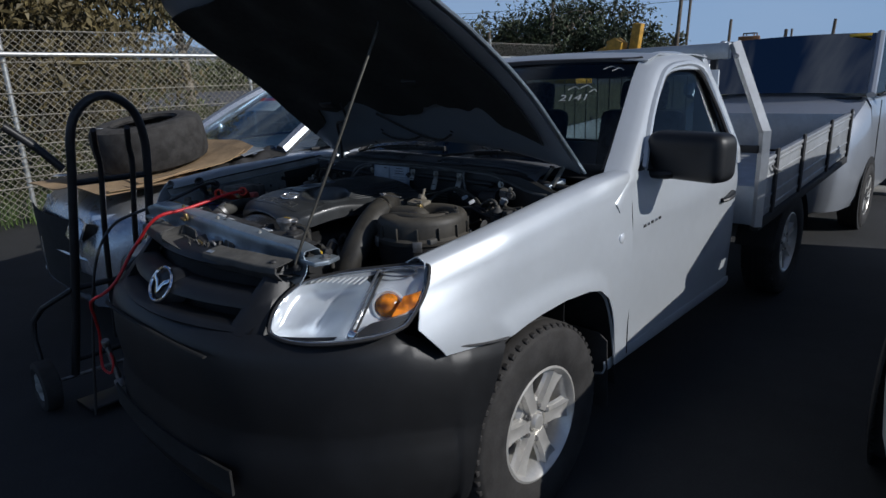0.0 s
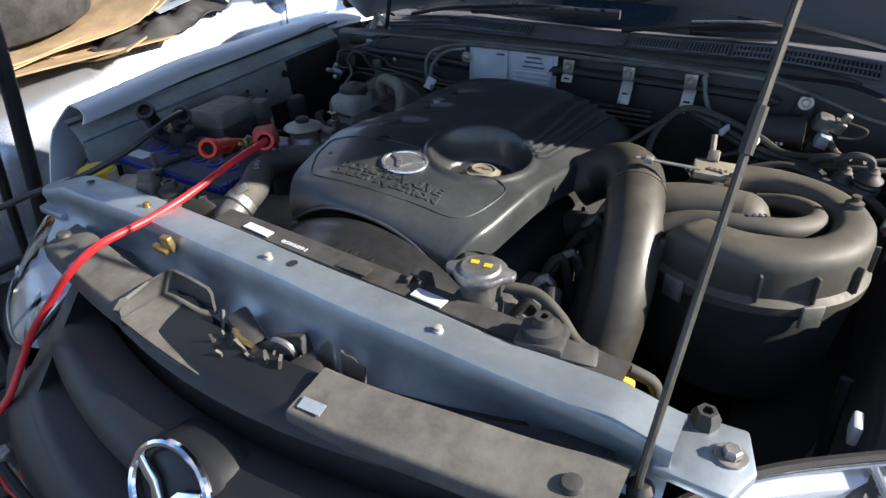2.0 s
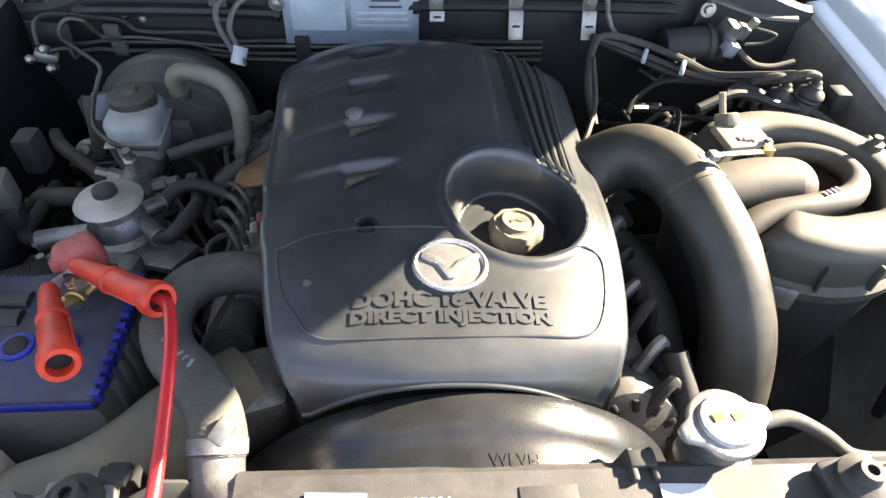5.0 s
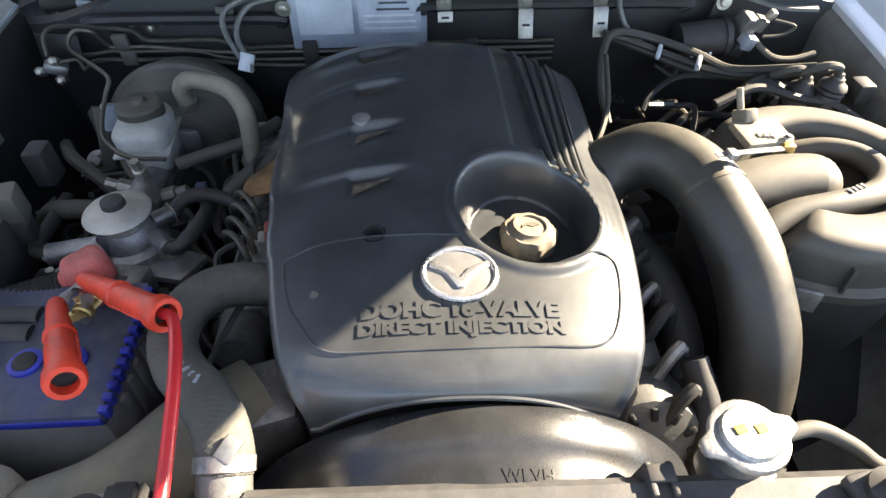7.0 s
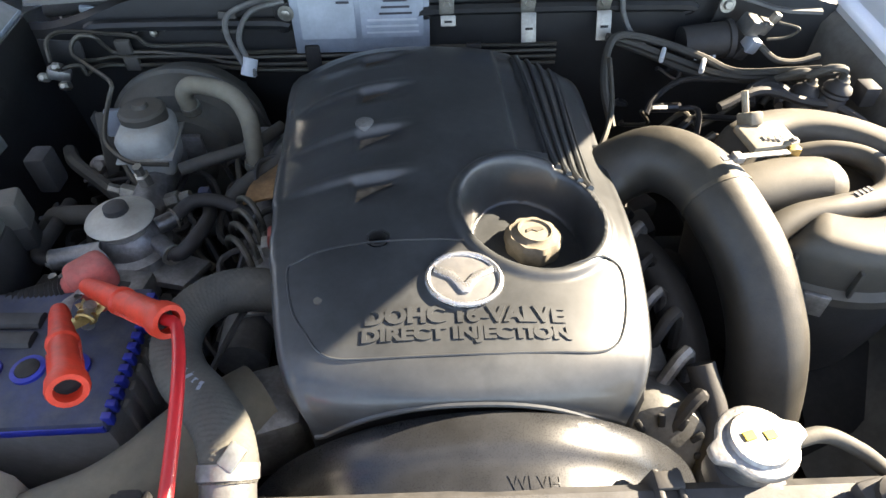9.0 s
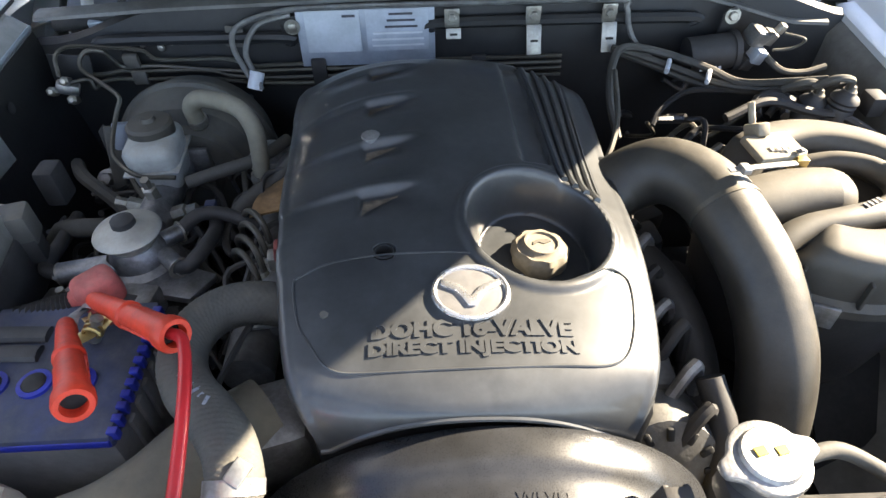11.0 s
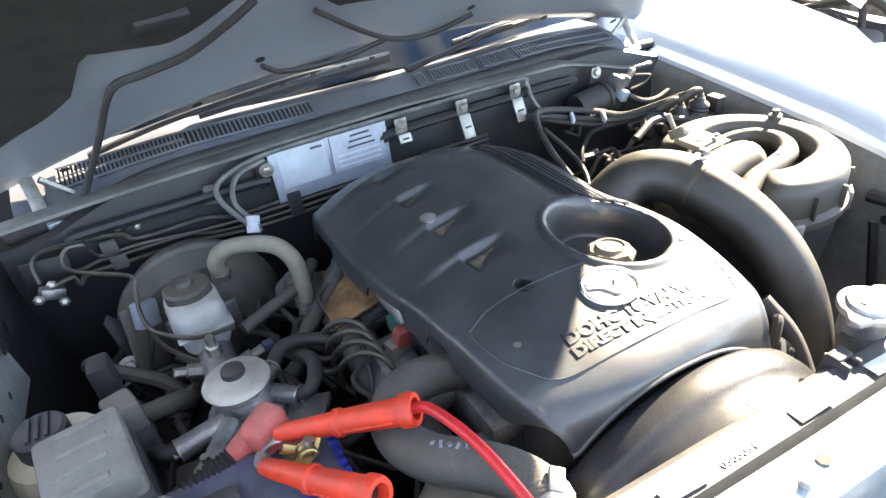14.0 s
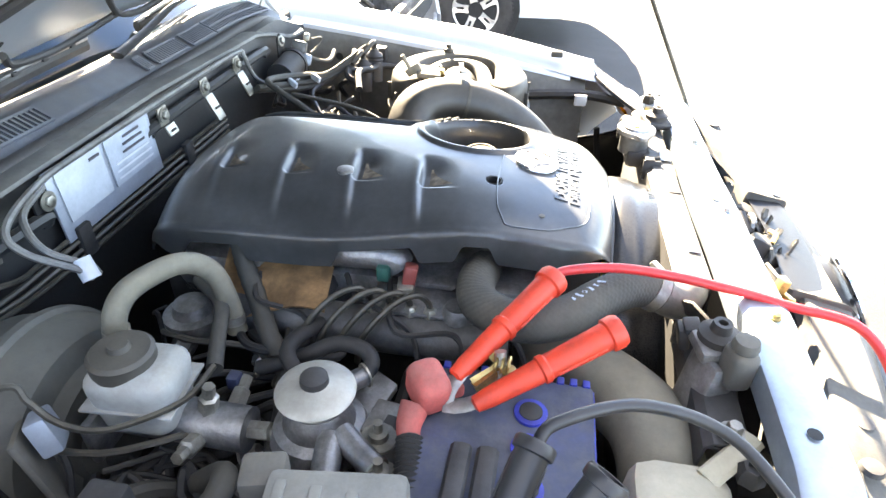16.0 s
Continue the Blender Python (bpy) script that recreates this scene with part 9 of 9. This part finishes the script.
    put("parcel_shelf", box((0, screen + 0.25, cowl - 0.03), (w * 1.7, 0.6, 0.02), 0.005), DARK_RECESS)
    put("cabin_floor", box((0, length / 2 + 0.3, 0.45), (w * 1.75, length - 1.9, 0.05), 0.01), DARK_RECESS)
    for sx in (-0.36, 0.36):
        st = put("seat", box((sx, screen + 1.35, 0.92), (0.46, 0.14, 0.62), 0.05, E(-14, 0, 0)), SEAT)
        b2 = box((sx, screen + 1.46, 1.28), (0.25, 0.09, 0.15), 0.04, E(-10, 0, 0))
        put("headrest", b2, SEAT, t)
    ringp = [Vector((0.18 * math.cos(a), 0.18 * math.sin(a), 0)) for a in np.linspace(0, 2 * math.pi, 21)]
    sw_ = tube(ringp, 0.014, 6, 1, hollow=True)
    bmesh.ops.transform(sw_, matrix=pose(0.36, screen + 0.75, cowl - 0.01, -60, 0, 0), verts=sw_.verts)
    put("steering_wheel", sw_, RUBBER)
    return t


left_car = car("hatchback", "pale silver hatchback with tyre and cardboard on its bonnet", -2.60, 0.42, LIGHT_SILVER, 4.3, 0.82, 0.93, 1.09, 1.60, 1.25, front_axle=0.66, rake=0.92, pillar=0.048, clear_glass=True)
white_car = car("stripped_car", "white car with its bonnet removed and engine bay open", 2.53, 1.22, WHITE_PAINT, 4.5, 0.86, 0.94, 1.03, 1.47, 1.22, no_bonnet=True)
van = car("people_mover", "grey-silver people mover parked close behind the tray", 0.02, 5.42, VAN_PAINT, 4.7, 0.88, 1.06, 1.25, 1.84, 0.78, van=True)
far_car = car("sedan", "pale parked sedan with five-spoke wheels", 5.15, 0.28, WHITE_PAINT, 4.5, 0.86, 0.92, 1.0, 1.44, 1.2)
part("window_sticker", box((0.60, 6.755, 1.803), (0.20, 0.004, 0.04), 0.001, E(-48, 0, -4)), YELLOW, van, "yellow sticker at the top of the glass")
CARD = Matrix.Translation((-2.745, 2.140, 1.382)) @ E(-63, 0, 6)
card = part("price_card", box((0, 0, 0), (0.36, 0.004, 0.20), 0.001, CARD), LABEL, left_car, "white and red card behind the windscreen")
part("card_band", box((0, 0, 0), (0.36, 0.006, 0.045), 0.001, CARD @ Matrix.Translation((0, 0, 0.08))), RED_CLAMP, card)
for k in range(4):
    part("print_bar", box((0, 0, 0), (0.25, 0.006, 0.007), 0, CARD @ Matrix.Translation((0, 0, 0.02 - 0.025 * k))), LABEL_GREY, card)
# Dark sheet over the nose; the opening's shade is its colour.
front_dark = part("broken_nose", sheet([[(-2.73 + x, 0.405 + 0.17 * x * x - 0.012, z) for z in (0.28, 0.45, 0.62, 0.76)] for x in np.linspace(-0.66, 0.66, 13)], 0.01), DARK_RECESS, left_car, "dark sheet standing for the shaded opening where the nose panel is missing")
part("nose_strut", box((-2.28, 0.425, 0.52), (0.05, 0.02, 0.44), 0.006, E(0, 6, 0)), LIGHT_SILVER, front_dark)
part("nose_edge", tube([(-3.42, 0.60, 0.80), (-3.42, 0.55, 0.60), (-3.36, 0.50, 0.36), (-3.2, 0.44, 0.30)], 0.018, 8, 4), WHITE_PAINT, front_dark)
part("nose_flap", box((-2.25, 0.405, 0.72), (0.20, 0.015, 0.16), 0.004, E(-20, 14, 0)), LIGHT_SILVER, front_dark)
# what the open bay of the white car shows
for q, s3, rz, mt in (((2.35, 1.75, 0.62), (0.35, 0.5, 0.30), 12, DARK_RECESS), ((2.75, 1.8, 0.66), (0.30, 0.4, 0.28), -8, STEEL), ((2.1, 1.55, 0.70), (0.22, 0.26, 0.20), 20, DUSTY_PLASTIC), ((2.95, 1.5, 0.68), (0.26, 0.24, 0.22), 5, ALU), ((2.5, 2.15, 0.80), (1.2, 0.10, 0.16), 0, RUBBER), ((2.5, 1.36, 0.66), (1.3, 0.05, 0.10), 3, STEEL), ((2.0, 2.0, 0.74), (0.16, 0.3, 0.18), 0, RUBBER)):
    part("engine_part", box(q, s3, 0.03, E(4, 3, rz)), mt, white_car, "dusty engine bay part")
# Dark floor added below the open bay, its shade put into the colour.
part("dark_bay_floor", box((2.53, 1.8, 0.40), (1.5, 1.1, 0.04), 0.01), DARK_RECESS, white_car)
for k in range(9):
    x = 1.98 + 0.13 * k
    part("loose_hose", tube([(x, 1.45 + 0.05 * (k % 3), 0.74), (x + 0.08, 1.65, 0.86 - 0.03 * (k % 2)), (x + 0.02, 1.9, 0.80), (x + 0.14, 2.1, 0.84)], 0.016, 7, 5), RUBBER if k % 3 else HOSE, white_car)
part("torn_panel", sheet([[(1.95 + 0.95 * f, 1.42 + 0.40 * g + 0.08 * math.sin(4 * f), 0.93 + 0.05 * math.sin(5 * f + 2 * g) + 0.06 * g) for f in np.linspace(0, 1, 9)] for g in np.linspace(0, 1, 5)], 0.004), WHITE_PAINT, white_car, "bent white panel lying over the bay")
part("rust_patch", sheet([[(2.30 + 0.20 * f, 1.50 + 0.10 * g + 0.03 * math.sin(6 * f), 0.965 + 0.05 * math.sin(5 * (0.37 + 0.38 * f)) * 0.6 + 0.02 * g) for f in np.linspace(0, 1, 7)] for g in np.linspace(0, 1, 3)], 0.003), BROWN_BRACKET, white_car)

# tyre and cardboard on the hatchback
old = thing("loose_tyre", "worn bald tyre lying on cardboard on the silver bonnet", "tyre", (-2.42, 0.88, 1.0))
TY = Matrix.Translation((-2.36, 0.98, 1.20)) @ E(9, 3, 0) @ Matrix.Diagonal((0.94, 0.94, 1.12, 1))
prof = [(0.215, -0.115), (0.235, -0.125), (0.31, -0.130), (0.355, -0.115), (0.372, -0.085), (0.376, -0.03), (0.376, 0.03), (0.372, 0.085), (0.355, 0.115), (0.31, 0.130), (0.235, 0.125), (0.215, 0.115), (0.222, 0.10), (0.30, 0.095), (0.345, 0.06), (0.352, 0.0), (0.345, -0.06), (0.30, -0.095), (0.222, -0.10), (0.215, -0.115)]
part("tyre_carcass", lathe(prof, 56, TY), OLD_TYRE, old)
bead_ring = lathe([(0.212, 0.112), (0.222, 0.128), (0.236, 0.128)], 48, TY)
part("tyre_bead", bead_ring, OLD_TYRE, old)
part("chalk_mark", box(TY @ Vector((-0.05, -0.285, 0.131)), (0.035, 0.02, 0.002), 0, E(0, 0, 30)), LABEL, old)
crd = thing("cardboard_sheet", "flattened brown cardboard sheets on the silver bonnet", "cardboard", (-2.4, 0.95, 1.0))
for k, (cx_, cy_, lx, ly, rz, z) in enumerate(((-2.42, 0.90, 1.05, 0.98, 6, 0.985), (-2.32, 1.00, 1.05, 0.85, -8, 0.997), (-2.22, 1.18, 0.75, 0.70, 34, 1.010))):
    rows_ = []
    for i in range(13):
        f = i / 12 - 0.5
        rows_.append([Vector((cx_, cy_, z)) + E(0, 0, rz) @ Vector((f * lx, g * ly, 0.018 * math.sin(f * 9 + k) + 0.035 * g + 0.05 * max(0, f - 0.25) ** 1.0 - 0.10 * max(0, -f - 0.3))) for g in np.linspace(-0.5, 0.5, 7)])
    part("sheet", sheet(rows_, 0.006), CARDBOARD, crd)
for k, off in enumerate((0.0, -0.014)):
    rows_ = []
    for f in np.linspace(0, 1, 15):
        rows_.append([(-2.62 + (0.69 + 0.03 * g + 0.02 * math.sin(9 * g + k)) * f + 0.03 * k * f, 0.70 + (0.80 + 0.05 * math.sin(4 * f + k)) * g - 0.06 * k, 1.022 - 0.022 * f + 0.135 * g * g + 0.012 * math.sin(6 * f + 5 * g) * f + 0.020 * smooth(0.86, 1.0, g) * f + off) for g in np.linspace(0, 1, 13)])
    part("sheet", sheet(rows_, 0.005), CARDBOARD, crd)
part("paper_scrap", box((-2.68, 0.50, 1.012), (0.09, 0.05, 0.002), 0, E(6, 0, 40)), LABEL, crd)
rag = thing("plastic_sheet", "crumpled black plastic sheet on the silver bonnet", "plastic sheet", (-2.0, 1.3, 1.0))
part("fold", sheet([[(-2.06 + 0.27 * f, 1.10 + 0.56 * g + 0.03 * math.sin(7 * f), 0.990 + 0.105 * g - 0.03 * smooth(0.8, 1.0, f) + 0.035 * abs(math.sin(8 * f + 3 * g) * math.cos(10 * g + 2 * f))) for f in np.linspace(0, 1, 18)] for g in np.linspace(0, 1, 26)], 0.004), RUBBER, rag)
part("torn_flap", sheet([[(-1.98 + 0.13 * f, 1.36 + 0.16 * g, 1.085 + 0.05 * f * (1 - f) + 0.03 * g * f) for f in np.linspace(0, 1, 7)] for g in np.linspace(0, 1, 6)], 0.003), LABEL_GREY, rag, "grey torn plastic flap")

# ---- hand truck ----
ht = thing("hand_truck", "black tubular steel hand truck leaning on the pickup's corner", "hand truck", (-1.38, 0.22, 0))


def lean_pt(y, z):
    return (-1.44 + 0.30 * z / 1.5, y, z)


loop = [lean_pt(0.05, 0.16), lean_pt(0.10, 0.6), lean_pt(0.15, 1.15), lean_pt(0.165, 1.34), lean_pt(0.20, 1.44), lean_pt(0.27, 1.50), lean_pt(0.35, 1.505), lean_pt(0.43, 1.45), lean_pt(0.475, 1.34), lean_pt(0.485, 1.15), lean_pt(0.46, 0.6), lean_pt(0.42, 0.16)]
part("frame_loop", tube(loop, 0.020, 12, 6), HAND_TRUCK, ht)
for z, a, b2 in ((1.13, 0.15, 0.485), (0.62, 0.10, 0.46), (0.24, 0.06, 0.43)):
    part("cross_bar", tube([lean_pt(a, z), lean_pt(b2, z)], 0.015, 8, 2), HAND_TRUCK, ht)
for y in (0.26, 0.40):
    p0, p1 = Vector(lean_pt(y, 1.34)), Vector(lean_pt(y, 0.3))
    part("centre_bar", tube([p0 + Vector((0.16, -0.05, 0.03)), p0 + Vector((0.06, -0.02, -0.06)), p0 + Vector((0.01, 0, -0.16)), p1.lerp(p0, 0.5), p1], 0.013, 8, 4), HAND_TRUCK, ht)
for y, sg in ((0.12, -1),):
    part("side_handle", tube([lean_pt(y, 1.20), (-1.22, y - 0.08, 1.30), (-1.24, y - 0.18, 1.40)], 0.018, 10, 3), HAND_TRUCK, ht)
part("toe_plate", box((-1.30, 0.24, 0.03), (0.24, 0.42, 0.012), 0.003, E(0, -8, 0)), HAND_TRUCK, ht)
part("axle", tube([(-1.46, -0.06, 0.13), (-1.46, 0.52, 0.13)], 0.010, 8, 1), STEEL, ht)
for y in (-0.07, 0.53):
    part("axle_stay", tube([(-1.46, y * 0.9, 0.13), (-1.52, y * 0.9 + 0.01, 0.45), lean_pt(0.09 if y < 0 else 0.45, 0.62)], 0.014, 8, 3), HAND_TRUCK, ht)
    s = -1 if y < 0 else 1
    wm = Matrix.Translation((-1.46, y, 0.13)) @ E(-90 * s, 0, 0)
    part("tyre", lathe([(0.068, -0.03), (0.10, -0.042), (0.125, -0.034), (0.130, 0), (0.125, 0.034), (0.10, 0.042), (0.068, 0.03)], 32, wm), TYRE, ht)
    part("wheel_hub", lathe([(0.0, 0.045), (0.022, 0.045), (0.026, 0.028), (0.060, 0.022), (0.070, 0.034), (0.072, 0.0)], 28, wm), WHITE_PLASTIC, ht)
vice = thing("steel_clamp", "grey steel jump lead clamp hanging below the bumper", "clamp", (-0.72, 0.03, 0.35))
part("clamp_arm", tube([(-0.738, 0.024, 0.510), (-0.725, 0.032, 0.440), (-0.718, 0.040, 0.365)], 0.012, 8, 3), ALU, vice)
part("clamp_jaw", box((-0.715, 0.042, 0.345), (0.040, 0.04, 0.040), 0.01, E(10, -25, 0)), ALU, vice)
part("clamp_jaw", box((-0.740, 0.023, 0.520), (0.03, 0.03, 0.04), 0.008, E(10, 12, 0)), ALU, vice)
